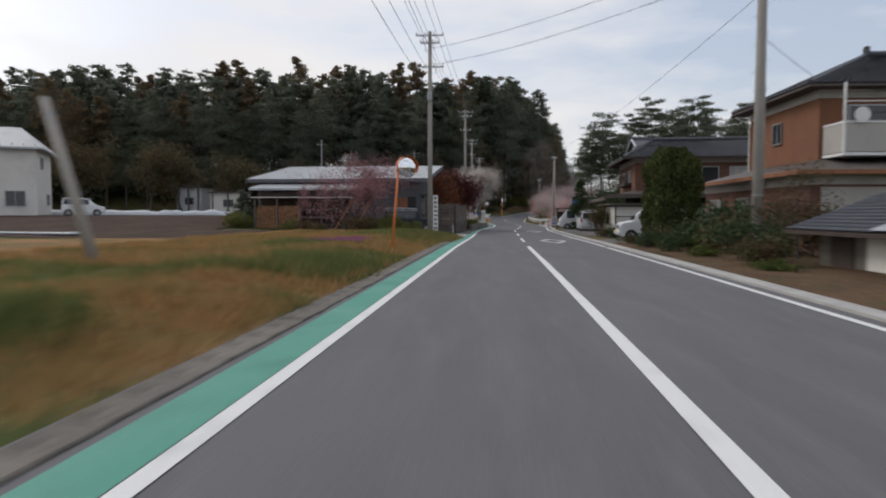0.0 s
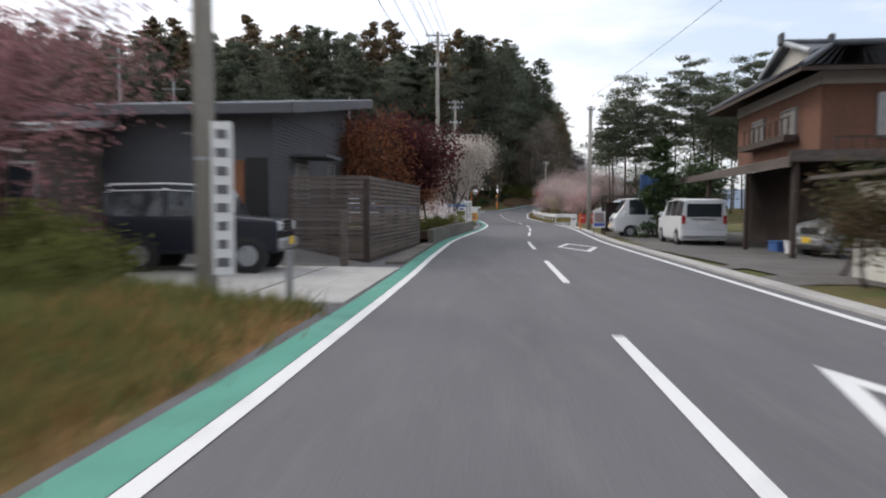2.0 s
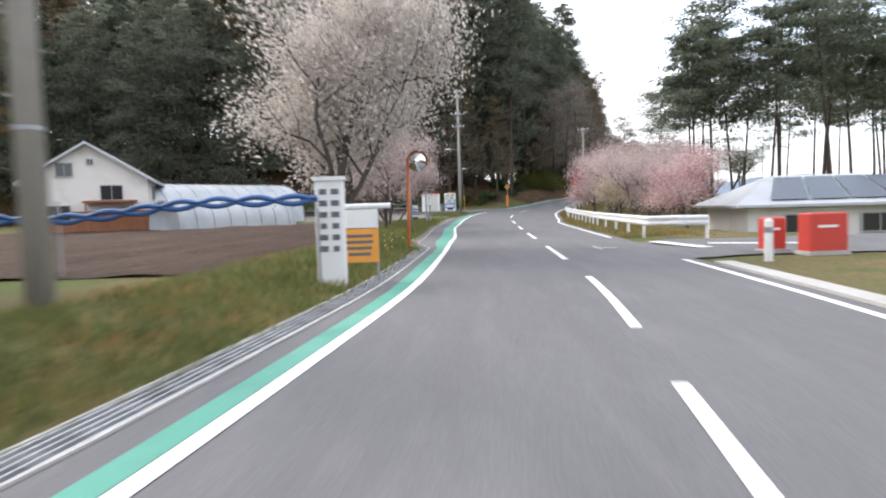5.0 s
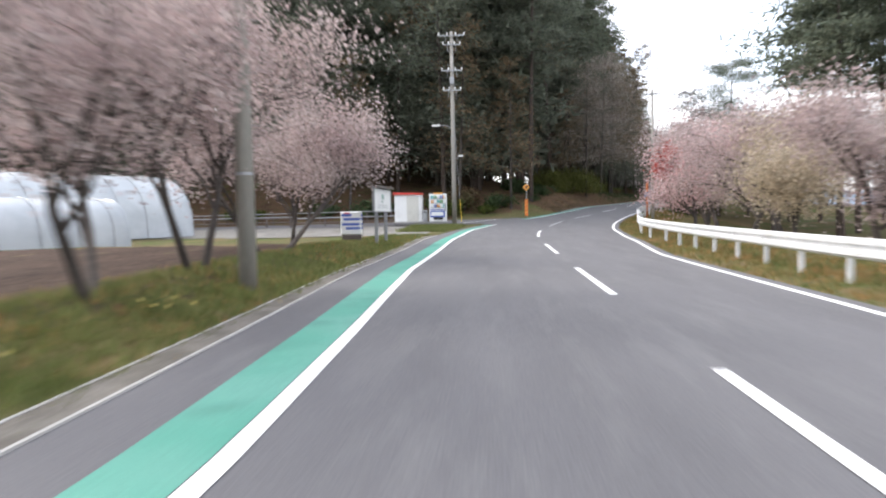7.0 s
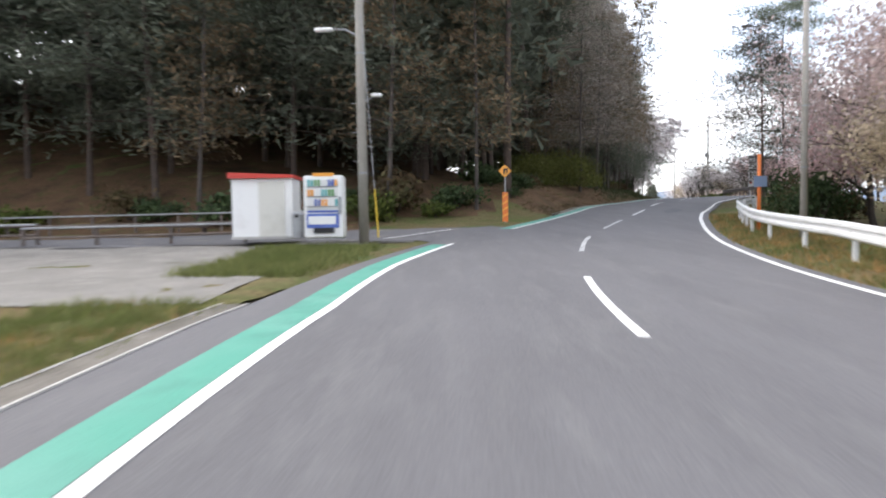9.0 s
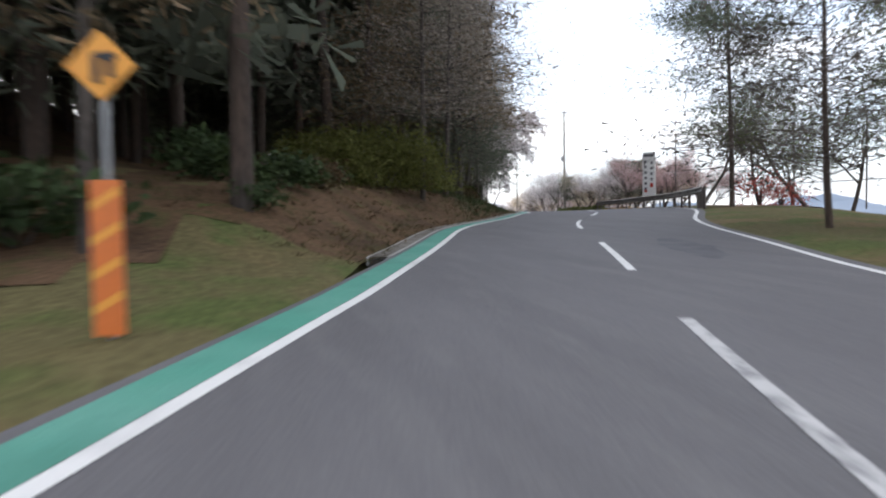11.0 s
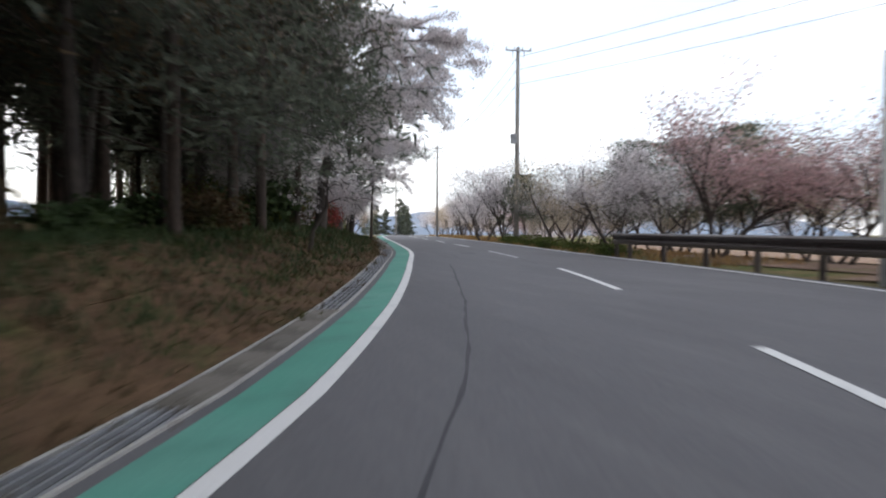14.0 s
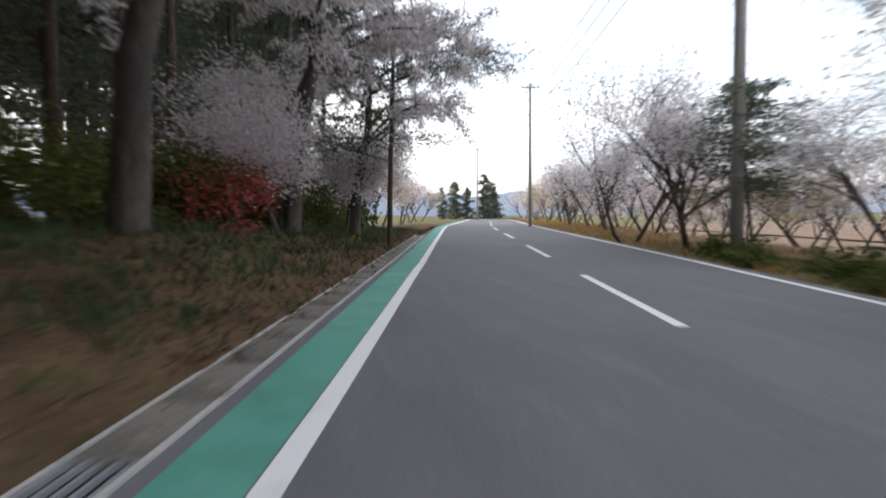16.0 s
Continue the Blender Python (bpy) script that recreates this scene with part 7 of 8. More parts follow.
# small roofed stand with a pink and blue poster
s = thing("roofed_stand", "small open timber stand with a dark flat roof", "stand", (10.6, 50.2, 0.0), -5)
part("roof", Build().box((1.3, 0.6, 2.0), (3.0, 2.0, 0.1)), RUST_ROOF, s)
for x in (0.05, 2.5):
    for y_ in (0, 1.3):
        part("post", Build().box((x, y_, 0.97), (0.08, 0.08, 1.94)), WOOD_GREY, s)
part("back_panel", Build().box((1.3, 1.34, 0.9), (2.5, 0.04, 1.6)), WOOD_DARK, s)
part("shelf", Build().box((1.3, 0.6, 0.6), (2.4, 1.2, 0.05)), WOOD_GREY, s)
p = thing("poster_board", "small pale blue and pink poster board", "sign", gz(10.3, 50.0), -5)
part("board", Build().box((0, 0, 0.85), (0.62, 0.03, 0.85)), SIGN_WHITE, p)
part("picture", Build().box((0, -0.02, 0.95), (0.5, 0.01, 0.5)), PETAL_PINK, p)
part("band", Build().box((0, -0.02, 0.58), (0.54, 0.01, 0.16)), BAR_BLUE, p)
for sx in (-1, 1):
    part("leg", Build().box((sx * 0.26, 0.02, 0.22), (0.04, 0.04, 0.5)), WOOD_GREY, p)

# pole, orange signpost, bollards, red boxes by the side lane
utility_pole(gz(11.25, 57.9), 7.9, "slim grey concrete pole beside the orange signpost", arms=((0.25, 0.5),), r=0.15)
p = thing("marker_post", "short orange marker post beside the slim pole", "marker post", gz(10.7, 57.8), 0)
part("post", Build().tube([(0, 0, -0.2), (0, 0, 1.15)], 0.05, 10), ORANGE, p)
part("cap", Build().tube([(0, 0, 1.15), (0, 0, 1.2)], [0.055, 0.03], 10), ORANGE_SIGN, p)
for k, (x, y) in enumerate([(10.9, 62.3), (11.3, 63.6), (12.3, 69.7)]):
    p = thing("bollard", "short white roadside bollard", "bollard", gz(x, y), 0, "white bollards")
    part("post", Build().tube([(0, 0, -0.2), (0, 0, 0.85), (0, 0, 0.9)], [0.085, 0.085, 0.05], 12), SIGN_WHITE, p)
    part("band", Build().tube([(0, 0, 0.6), (0, 0, 0.72)], 0.088, 12, caps=False), STEEL_GREY, p)
for k, (x, y, w, d_, hh) in enumerate([(13.3, 71.9, 0.5, 0.4, 0.8), (14.0, 70.9, 0.9, 0.5, 0.9)]):
    p = thing("red_cabinet", "bright red metal cabinet beside the side lane", "cabinet", gz(x, y), 8, "red cabinets")
    part("body", Build().box((0, 0, hh / 2 + 0.05), (w, d_, hh), bevel=0.03), BAR_RED, p)
    part("plinth", Build().box((0, 0, 0.03), (w + 0.08, d_ + 0.08, 0.12)), CONCRETE, p)
    part("label_bar", Build().box((-0.05, -d_ / 2 - 0.012, hh * 0.72), (w * 0.5, 0.01, 0.06)), SIGN_WHITE, p)

# low pale building with a dark glossy roof
h = thing("house", "low pale building with a glossy dark hipped roof", "house", (18.4, 86.4, -1.35), -4)
part("wall", Build().box((4.2, 3.4, 1.2), (8.4, 6.8, 2.4)), WALL_WHITE, h)
rb = Build()
for q in (((-0.7, -0.7, 2.4), (9.1, -0.7, 2.4), (6.4, 3.4, 3.8), (2.0, 3.4, 3.8)), ((9.1, 7.5, 2.4), (-0.7, 7.5, 2.4), (2.0, 3.4, 3.8), (6.4, 3.4, 3.8)), ((-0.7, 7.5, 2.4), (-0.7, -0.7, 2.4), (2.0, 3.4, 3.8), (2.0, 3.4, 3.8)), ((9.1, -0.7, 2.4), (9.1, 7.5, 2.4), (6.4, 3.4, 3.8), (6.4, 3.4, 3.8))):
    slope(rb, *q, 0.12)
roof = part("roof", rb, METAL_ROOF, h)
for k in range(4):
    part("solar_panel", Build().add([(0.9 + 1.75 * k, -0.25, 2.62), (2.55 + 1.75 * k, -0.25, 2.62), (2.5 + 1.4 * k + 0.9, 2.9, 3.7), (2.1 + 1.4 * k, 2.9, 3.7)], [(0, 1, 2, 3)]), SOLAR, roof)
window(h, (2.2, -0.02, 1.5), 1.3, 0.9)
window(h, (5.6, -0.02, 1.5), 1.6, 0.9)
retire(bare, *gshrub)

# ---- the verge with signs and blossom trees ----
s = thing("sign_column", "tall white weathered sign column with dark bars on the verge", "sign", gz(3.6, 66.9), 4)
part("column", Build().box((0, 0, 0.85), (0.5, 0.22, 2.0), bevel=0.02), SIGN_WHITE, s)
part("cap", Build().box((0, 0, 1.88), (0.56, 0.28, 0.07)), SIGN_WHITE, s)
text_bars(s, Matrix.Translation((0, -0.115, 1.15)), 0.42, 1.2, 6, BAR_GREY, 2, 0.7, 5)
s = thing("notice_board", "orange notice board with dark bars under a pale panel", "sign", gz(3.98, 67.5), 10)
for x in (-0.34, 0.34):
    part("post", Build().box((x, 0.04, 0.62), (0.05, 0.05, 1.65)), STEEL_GREY, s)
part("board", Build().box((0, 0, 0.72), (0.72, 0.03, 0.62)), ORANGE_SIGN, s)
text_bars(s, Matrix.Translation((0, -0.018, 0.73)), 0.6, 0.45, 4, BAR_GREY, 1, 0.9, 6)
part("upper_panel", Build().box((0, 0.0, 1.22), (0.72, 0.03, 0.34)), SIGN_WHITE, s, "pale weathered panel")
part("top_pipe", Build().tube([(-0.4, 0.03, 1.45), (0.6, 0.03, 1.45)], 0.05, 10), SIGN_WHITE, s)

# a twisted blue line hung over the field
rr = random.Random(8)
b = Build()
for tw in (0.0, math.pi):
    pts = []
    for k in range(90):
        t = k / 89
        pts.append((-9.5 + 12.95 * t, 66.6, 1.62 - 0.25 * math.sin(math.pi * t) + 0.07 * math.sin(t * 60 + tw) + 0.05 * math.sin(t * 17)))
    b.tube(pts, 0.045, 6)
tagged(b.ob("blue_rope", TARP_BLUE, True), "thick twisted blue rope hung between stakes", "rope")
for x in (-9.5, -5.2, -1.2, 3.45):
    p = thing("stake", "thin grey stake holding the blue rope", "stake", gz(x, 66.6), 0, "rope stakes")
    part("rod", Build().tube([(0, 0, -0.2), (0, 0, 1.35)], 0.025, 6), STEEL_GREY, p)

road_mirror(gz(3.88, 76.4), 6, 2.95, 1.0, "round convex mirror on an orange post by the plum trees")
utility_pole(gz(1.35, 62.4), 13.4, "grey concrete utility pole by the planting bed", arms=((0.3, 1.7), (0.8, 1.4), (2.4, 1.2)), facing=4)
utility_pole(gz(2.2, 91.6), 13.6, "grey concrete utility pole among the plum trees", arms=((0.3, 1.8), (0.9, 1.4), (2.6, 1.2)), facing=4, boxes=((0.1, 9.2, 0.35, 0.6),))

# ---- cream gabled house beyond the field ----
h = thing("house", "cream two-storey gabled house with a grey roof and brown base", "house", (-22.0, 102.5, 0.25), 22)
h.matrix_world = h.matrix_world @ Matrix.Scale(0.88, 4)
part("wall", Build().box((0, 0, 2.2), (8.4, 9.5, 4.4)).prism([(-4.2, 4.4), (4.2, 4.4), (0, 6.9)], -4.75, 4.75), WALL_WHITE, h)
part("base_cladding", Build().box((0, -4.78, 0.9), (8.44, 0.06, 1.8)), WOOD_WARM, h, "brown clad lower wall")
rb = Build()
slope(rb, (-4.9, 5.4, 4.05), (-4.9, -5.4, 4.05), (0, -5.4, 7.15), (0, 5.4, 7.15), 0.2)
slope(rb, (4.9, -5.4, 4.05), (4.9, 5.4, 4.05), (0, 5.4, 7.15), (0, -5.4, 7.15), 0.2)
part("roof", rb, METAL_ROOF, h, "pale grey metal roof")
for x, z, w, hh in ((-1.6, 5.0, 1.2, 1.1), (1.6, 3.2, 1.6, 1.2), (-2.2, 1.6, 1.8, 1.4), (0.2, 5.6, 0.5, 0.5)):
    window(h, (x, -4.8, z), w, hh)
window(h, (4.22, -1.0, 3.2), 1.4, 1.1, 90)
window(h, (4.22, 2.2, 1.6), 1.8, 1.6, 90)
part("porch", Build().box((1.6, -5.6, 2.5), (3.6, 1.8, 0.16)).box((0, -6.3, 1.2), (0.12, 0.12, 2.5)).box((3.2, -6.3, 1.2), (0.12, 0.12, 2.5)), WOOD_WARM, h, "brown timber porch")


# ---- vinyl tunnels ----
def tunnel(a, c, w, hgt, label):
    a, c = Vector(gz(*a)), Vector(gz(*c))
    d = (c - a).normalized()
    n = Vector((-d.y, d.x, 0))
    e = thing("greenhouse_tunnel", label, "greenhouse", (0, 0, 0), 0, "greenhouse tunnels")
    prof = [(w / 2 * math.cos(t), hgt * min(math.sin(t) ** 0.75, 1.0)) for t in np.linspace(0, math.pi, 13)]
    ln = (c - a).length
    rows = int(ln / 0.7)
    vs = []
    rg = random.Random(5)
    for k in range(rows + 1):
        q = a.lerp(c, k / rows)
        puff = 1.0 if k % 2 else 0.985
        for x, z in prof:
            vs.append(q + n * x * puff + Vector((0, 0, max(z * puff + rg.uniform(-0.01, 0.01), -0.05))))
    m = len(prof)
    fs = [(k * m + j, k * m + j + 1, (k + 1) * m + j + 1, (k + 1) * m + j) for k in range(rows) for j in range(m - 1)]
    fs += [tuple(range(m)), tuple(range(len(vs) - 1, len(vs) - m - 1, -1))]
    part("film", Build().add(vs, fs), VINYL, e, "milky translucent plastic film", smooth=True)
    for k in range(0, rows + 1, 2):
        q = a.lerp(c, k / rows)
        part("hoop", Build().tube([q + n * x * 1.01 + Vector((0, 0, z * 1.012)) for x, z in prof], 0.02, 5), STEEL_GREY, e)
    part("skirt", Build().add([a + n * w * 0.506, c + n * w * 0.506, c + n * w * 0.5 + Vector((0, 0, 0.55)), a + n * w * 0.5 + Vector((0, 0, 0.55))], [(0, 1, 2, 3)]), TARP_BLUE, e, "dark skirt sheet")
    return e


tunnel((-21.5, 103.0), (-13.4, 118.5), 6.0, 3.5, "long vinyl greenhouse tunnel beside the field")
tunnel((-15.0, 98.0), (-10.0, 107.5), 3.2, 2.0, "small white vinyl tunnel in front of the greenhouse")

# ---- junction: boards, box, machine ----
s = thing("information_board", "large white board with a small dark roof on two grey posts", "sign", gz(2.15, 106.3, -0.25), 88)
for x in (-0.85, 0.85):
    part("post", Build().box((x, 0.06, 1.15), (0.13, 0.13, 2.7)), STEEL_GREY, s)
bd = part("board", Build().box((0, 0, 2.14), (3.0, 0.07, 1.02)), SIGN_WHITE, s)
part("frame", Build().box((0, -0.01, 2.665), (3.06, 0.1, 0.05)).box((0, -0.01, 1.615), (3.06, 0.1, 0.05)).box((-1.51, -0.01, 2.14), (0.05, 0.1, 1.04)).box((1.51, -0.01, 2.14), (0.05, 0.1, 1.04)), STEEL_GREY, s)
part("roof", Build().prism([(-1.58, 2.7), (1.58, 2.7), (1.54, 2.8), (-1.54, 2.8)], -0.2, 0.16), RUST_ROOF, s, "dark board roof")
part("emblem", Build().box((0, -0.045, 2.3), (0.44, 0.012, 0.24), bevel=0.004).box((-0.1, -0.045, 2.08), (0.3, 0.012, 0.08)), mat("sign_green", (0.32, 0.43, 0.38), 0.6), bd, "plain grey-green emblem shape")
text_bars(bd, Matrix.Translation((0, -0.045, 1.86)), 1.7, 0.2, 2, mat("sign_pale_bars", (0.4, 0.42, 0.41), 0.6), 6, 0.5, 9)
s.matrix_world = pose(2.02, 106.64, ground_z(2.02, 106.64) - 0.1, 0, 0, 85) @ Matrix.Scale(0.86, 4)

s = thing("stacked_drum", "square stack of white and blue wrapped containers on the verge", "container stack", (0.8, 106.5, 0.7), 6)
s.matrix_world = s.matrix_world @ Matrix.Scale(0.8, 4)
part("container", Build().box((0, 0, 0.55), (1.0, 0.9, 1.15), bevel=0.05), SIGN_WHITE, s)
for z, x, w in ((0.95, -0.2, 0.5), (0.75, 0.05, 0.8), (0.5, 0.0, 0.86), (0.3, 0.1, 0.7)):
    part("front_band", Build().box((x, -0.452, z), (w, 0.02, 0.13)), BAR_BLUE, s, "blue printed band")
    part("side_band", Build().box((0.502, 0, z), (0.02, 0.6, 0.13)), BAR_BLUE, s, "blue printed band")
part("pallet", Build().box((0, 0, -0.22), (0.9, 0.8, 0.5)), WOOD_GREY, s, "weathered timber base")
part("red_mark", Build().box((-0.2, -0.455, 1.05), (0.3, 0.012, 0.06)), BAR_RED, s)

s = thing("site_box", "white box shed with a red-brown roof beside the machine", "shed", (0.72, 125.2, 0.98), 3)
part("wall", Build().box((0, 0, 0.92), (1.85, 1.5, 1.86)), SIGN_WHITE, s)
part("roof", Build().prism([(-1.0, 1.86), (1.0, 1.86), (1.0, 1.95), (-1.0, 2.04)], -0.9, 0.85), BAR_RED, s, "red-brown sheet roof")
part("door", Build().box((0.3, -0.76, 0.9), (0.8, 0.03, 1.7)), PANEL_CREAM, s)
part("sill", Build().box((0, 0, 0.02), (1.95, 1.6, 0.08)), CONCRETE, s)

v = thing("vending_machine", "white drinks vending machine with product shelves and orange topper", "vending machine", (2.83, 123.85, 1.0), 3)
body = part("body", Build().box((0, 0, 0.92), (1.15, 0.78, 1.83), bevel=0.03), SIGN_WHITE, v)
part("product_window", Build().box((-0.03, -0.4, 1.28), (0.92, 0.03, 0.86)), SIGN_WHITE, v, "clear window over rows of drinks")
rr = random.Random(2)
cols = [SIGN_WHITE, BAR_BLUE, ORANGE_SIGN, SIGN_WHITE, mat("can_teal", (0.1, 0.4, 0.42), 0.4), mat("can_green", (0.12, 0.3, 0.1), 0.4)]
for r_ in range(3):
    part("shelf", Build().box((-0.03, -0.425, 0.92 + 0.29 * r_), (0.9, 0.05, 0.03)), STEEL_GREY, v)
    for k in range(9):
        part("can", Build().tube([(-0.42 + 0.1 * k, -0.43, 0.94 + 0.29 * r_), (-0.42 + 0.1 * k, -0.43, 1.13 + 0.29 * r_)], 0.036, 8), cols[(k // 2 + r_ * 2) % 6], v)
part("button_strip", Build().box((-0.03, -0.41, 0.78), (0.9, 0.03, 0.06)), BAR_BLUE, v)
part("lower_panel", Build().box((-0.03, -0.4, 0.5), (0.95, 0.02, 0.42), bevel=0.006), BAR_BLUE, v, "pale blue printed panel")
part("lower_print", Build().box((-0.05, -0.412, 0.52), (0.8, 0.015, 0.24)), SIGN_WHITE, v)
part("delivery_flap", Build().box((0, -0.41, 0.22), (0.6, 0.04, 0.16)), BLACK, v)
part("coin_panel", Build().box((0.48, -0.41, 0.95), (0.1, 0.03, 0.5)), STEEL_GREY, v)
part("topper", Build().box((0, -0.3, 1.86), (0.6, 0.2, 0.1)), ORANGE_SIGN, v, "orange topper sign")
part("foot", Build().box((0, 0, -0.0), (1.1, 0.7, 0.08)), STEEL_GREY, v)
for x, m_ in ((1.9, STEEL_GREY),):
    c = thing("can_bin", "small round-topped bin for empty cans", "bin", (x, 124.3, 1.0), 0)
    part("bin_body", Build().tube([(0, 0, 0), (0, 0, 0.7), (0, 0, 0.78)], [0.2, 0.2, 0.14], 12), m_, c)
    part("bin_mouth", Build().tube([(0, -0.19, 0.66), (0, -0.21, 0.66)], 0.06, 10), BLACK, c)

utility_pole((3.84, 124.9, 0.95), 12.7, "grey concrete utility pole with a street lamp at the junction", arms=((0.3, 1.8), (0.9, 1.2), (2.6, 1.4), (3.9, 1.2)), facing=2, lamp=(6.5, 0.9, -8), guard=False, boxes=((0.0, 9.4, 0.3, 0.5),))
g = thing("pole_lamp", "small white floodlight fixed to the pole", "lamp", (3.84, 124.9, 5.2), 0)
part("bracket", Build().tube([(0.12, -0.1, 0), (0.4, -0.15, 0.12)], 0.02, 6), STEEL_GREY, g)
part("head", Build().box((0.5, -0.16, 0.17), (0.34, 0.16, 0.1), rz=10, bevel=0.02), SIGN_WHITE, g)
g = thing("stay_guard", "yellow striped guard on the pole's stay wire", "stay wire", (4.25, 124.4, 0.95), 0)
part("wire", Build().tube([(0.1, 0, -0.1), (-0.35, 0.4, 7.0)], 0.012, 5), STEEL_GREY, g)
part("guard_sleeve", Build().tube([(0.1, 0, 0.0), (0.0, 0.09, 1.5)], 0.022, 8), YELLOW, g)

# low rails behind the lot
for k, (x0, x1, y, hh) in enumerate([(-26, -8, 127.2, 0.8), (-8, -0.4, 126.4, 0.7), (-24, 0, 134.5, 0.9)]):
    f = thing("rail_fence", "low weathered rail fence with pale top rail", "fence", (0, 0, 0), 0, "rail fences by the lot")
    n = int((x1 - x0) / 2)
    for i in range(n + 1):
        x = x0 + (x1 - x0) * i / n
        part("post", Build().box((x, y, ground_z(x, y) + hh / 2 - 0.1), (0.09, 0.09, hh + 0.2)), WOOD_GREY, f)
    za, zb = ground_z(x0, y), ground_z(x1, y)
    for j, m_ in ((0.96, STEEL_GREY), (0.5, WOOD_GREY)):
        part("rail", Build().tube([(x0, y - 0.06, za + hh * j), (x1, y - 0.06, zb + hh * j)], 0.04, 6), m_, f)
b = thing("bench", "dark timber bench at the edge of the lot", "bench", gz(-4.5, 131.8), 0)
part("seat", Build().box((0, 0, 0.42), (1.8, 0.4, 0.06)), WOOD_DARK, b)
for x in (-0.7, 0.7):
    part("leg", Build().box((x, 0, 0.2), (0.08, 0.36, 0.42)), WOOD_DARK, b)

# ---- orange marker at the wood's corner ----
s = thing("curve_marker", "orange diamond curve sign above a striped orange marker board", "sign", gz(9.15, 134.5), -14)
part("post", Build().tube([(0, 0.05, -0.3), (0, 0.05, 2.45)], 0.03, 8), STEEL_GREY, s)
part("diamond", Build().prism([(0, 2.05), (0.3, 2.35), (0, 2.65), (-0.3, 2.35)], -0.02, 0.01), ORANGE_SIGN, s, "orange diamond plate")
part("arrow", Build().box((-0.03, -0.03, 2.32), (0.07, 0.015, 0.24)).box((0.05, -0.03, 2.43), (0.18, 0.015, 0.06)).box((0.09, -0.03, 2.33), (0.06, 0.015, 0.16)), BLACK, s)
mk = part("marker_board", Build().box((0, 0.0, 0.7), (0.26, 0.04, 1.35)), ORANGE, s, "orange striped board")
for k in range(4):
    part("stripe", Build().quad((-0.13, -0.024, 0.2 + 0.3 * k), (0.13, -0.024, 0.35 + 0.3 * k), (0.13, -0.024, 0.43 + 0.3 * k), (-0.13, -0.024, 0.28 + 0.3 * k)), ORANGE_SIGN, mk)

# ---- white guardrail of the bend ----
RAIL = [(79, 3.9), (93, 4.2), (97, 4.4), (111.5, 4.7), (119, 5.4), (126, 5.0), (134, 4.8), (138, 5.6)]
pts = [Vector(gz(13.96, 78.55, 0.05)), Vector(gz(13.0, 78.6, 0.05))]
y_ = 79.2
while y_ <= 138.2:
    q = on_road(st(y_), float(np.interp(y_, *zip(*RAIL))))
    pts.append(Vector((q.x, q.y, max(q.z + 0.02, ground_z(q.x, q.y)))))
    y_ += 1.0
guardrail(pts, STEEL_WHITE, "white painted steel guardrail along the outside of the bend", 2.0, 0.78, 0.35, 0.058)
m3 = thing("marker_post", "orange marker post with a blue-grey plate behind the guardrail", "marker post", gz(16.9, 126.2), 6)
part("post", Build().tube([(0, 0, -0.3), (0, 0, 2.5)], 0.06, 10), ORANGE, m3, smooth=True)
part("blue_plate", Build().box((0, -0.07, 1.6), (0.46, 0.02, 0.36)), mat("plate_blue_grey", (0.2, 0.27, 0.4), 0.5), m3, "blue-grey plate")
utility_pole(gz(16.4, 122.5), 8.2, "slim grey pole behind the guardrail", arms=((0.3, 1.0),), r=0.1)

# ---- the upper bend ----
pts = []
for k in range(26):
    t = k / 25
    s_ = st(159.6) + (st(183.3) - st(159.6)) * t
    p = on_road(s_, right(s_) + 0.58 - 0.12 * t)
    pts.append(Vector((p.x, p.y, 3.12 + 0.08 * t)))
guardrail(pts, STEEL_BROWN, "dark brown steel guardrail on the outside of the upper bend", 2.0, 0.8, 0.36, 0.07)
p = thing("end_post", "heavy dark end post of the guardrail", "post", (33.0, 159.2, 2.75), -16)
part("shaft", Build().box((0, 0, 0.5), (0.3, 0.3, 1.1), bevel=0.04), STEEL_BROWN, p)

s = thing("sign_tower", "tall white sign column with grey and red bars behind the guardrail", "sign", (37.7, 171.65, 2.95), -48)
part("panel", Build().box((0, 0, 2.65), (0.9, 0.26, 3.3)), SIGN_WHITE, s)
for x in (-0.38, 0.38):
    part("leg", Build().box((x, 0, 0.5), (0.14, 0.18, 1.3)), STEEL_GREY, s)
part("heading_bar", Build().box((0, -0.15, 4.05), (0.75, 0.02, 0.2)), BAR_GREY, s)
text_bars(s, Matrix.Translation((-0.22, -0.14, 2.6)), 0.24, 2.4, 6, BAR_GREY, 1, 0.8, 11)
text_bars(s, Matrix.Translation((0.22, -0.14, 2.9)), 0.24, 1.6, 4, BAR_GREY, 1, 0.8, 12)
for x, z, h_ in ((0.22, 1.85, 0.3), (-0.22, 1.45, 0.18)):
    part("red_bar", Build().box((x, -0.14, z), (0.2, 0.02, h_)), BAR_RED, s)

# tall net on dark posts
n = thing("ball_net", "tall pale net on dark steel posts and wires", "net", (40.3, 172.2, 2.9), -62)
for k in range(5):
    part("post", Build().tube([(4.2 * k, 0, -0.2), (4.2 * k, 0, 5.9)], 0.05, 8), STEEL_BROWN, n)
for z in (1.6, 3.0, 4.5, 5.8):
    part("wire", Build().tube([(4.2 * k, 0.03, z - (0.0 if k % 1 == 0 else 0.1)) for k in range(5)], 0.03, 5), STEEL_BROWN, n)
nb = Build()
for i in range(66):
    nb.tube([(0.25 * i, 0.02, 4.5), (0.25 * i, 0.02, 5.8)], 0.008, 3)
for j in range(6):
    nb.tube([(0, 0.02, 4.55 + 0.24 * j), (16.5, 0.02, 4.55 + 0.24 * j)], 0.008, 3)
part("netting", nb, mat("net_pale", (0.5, 0.55, 0.62), 0.8), n, "pale blue-grey netting")

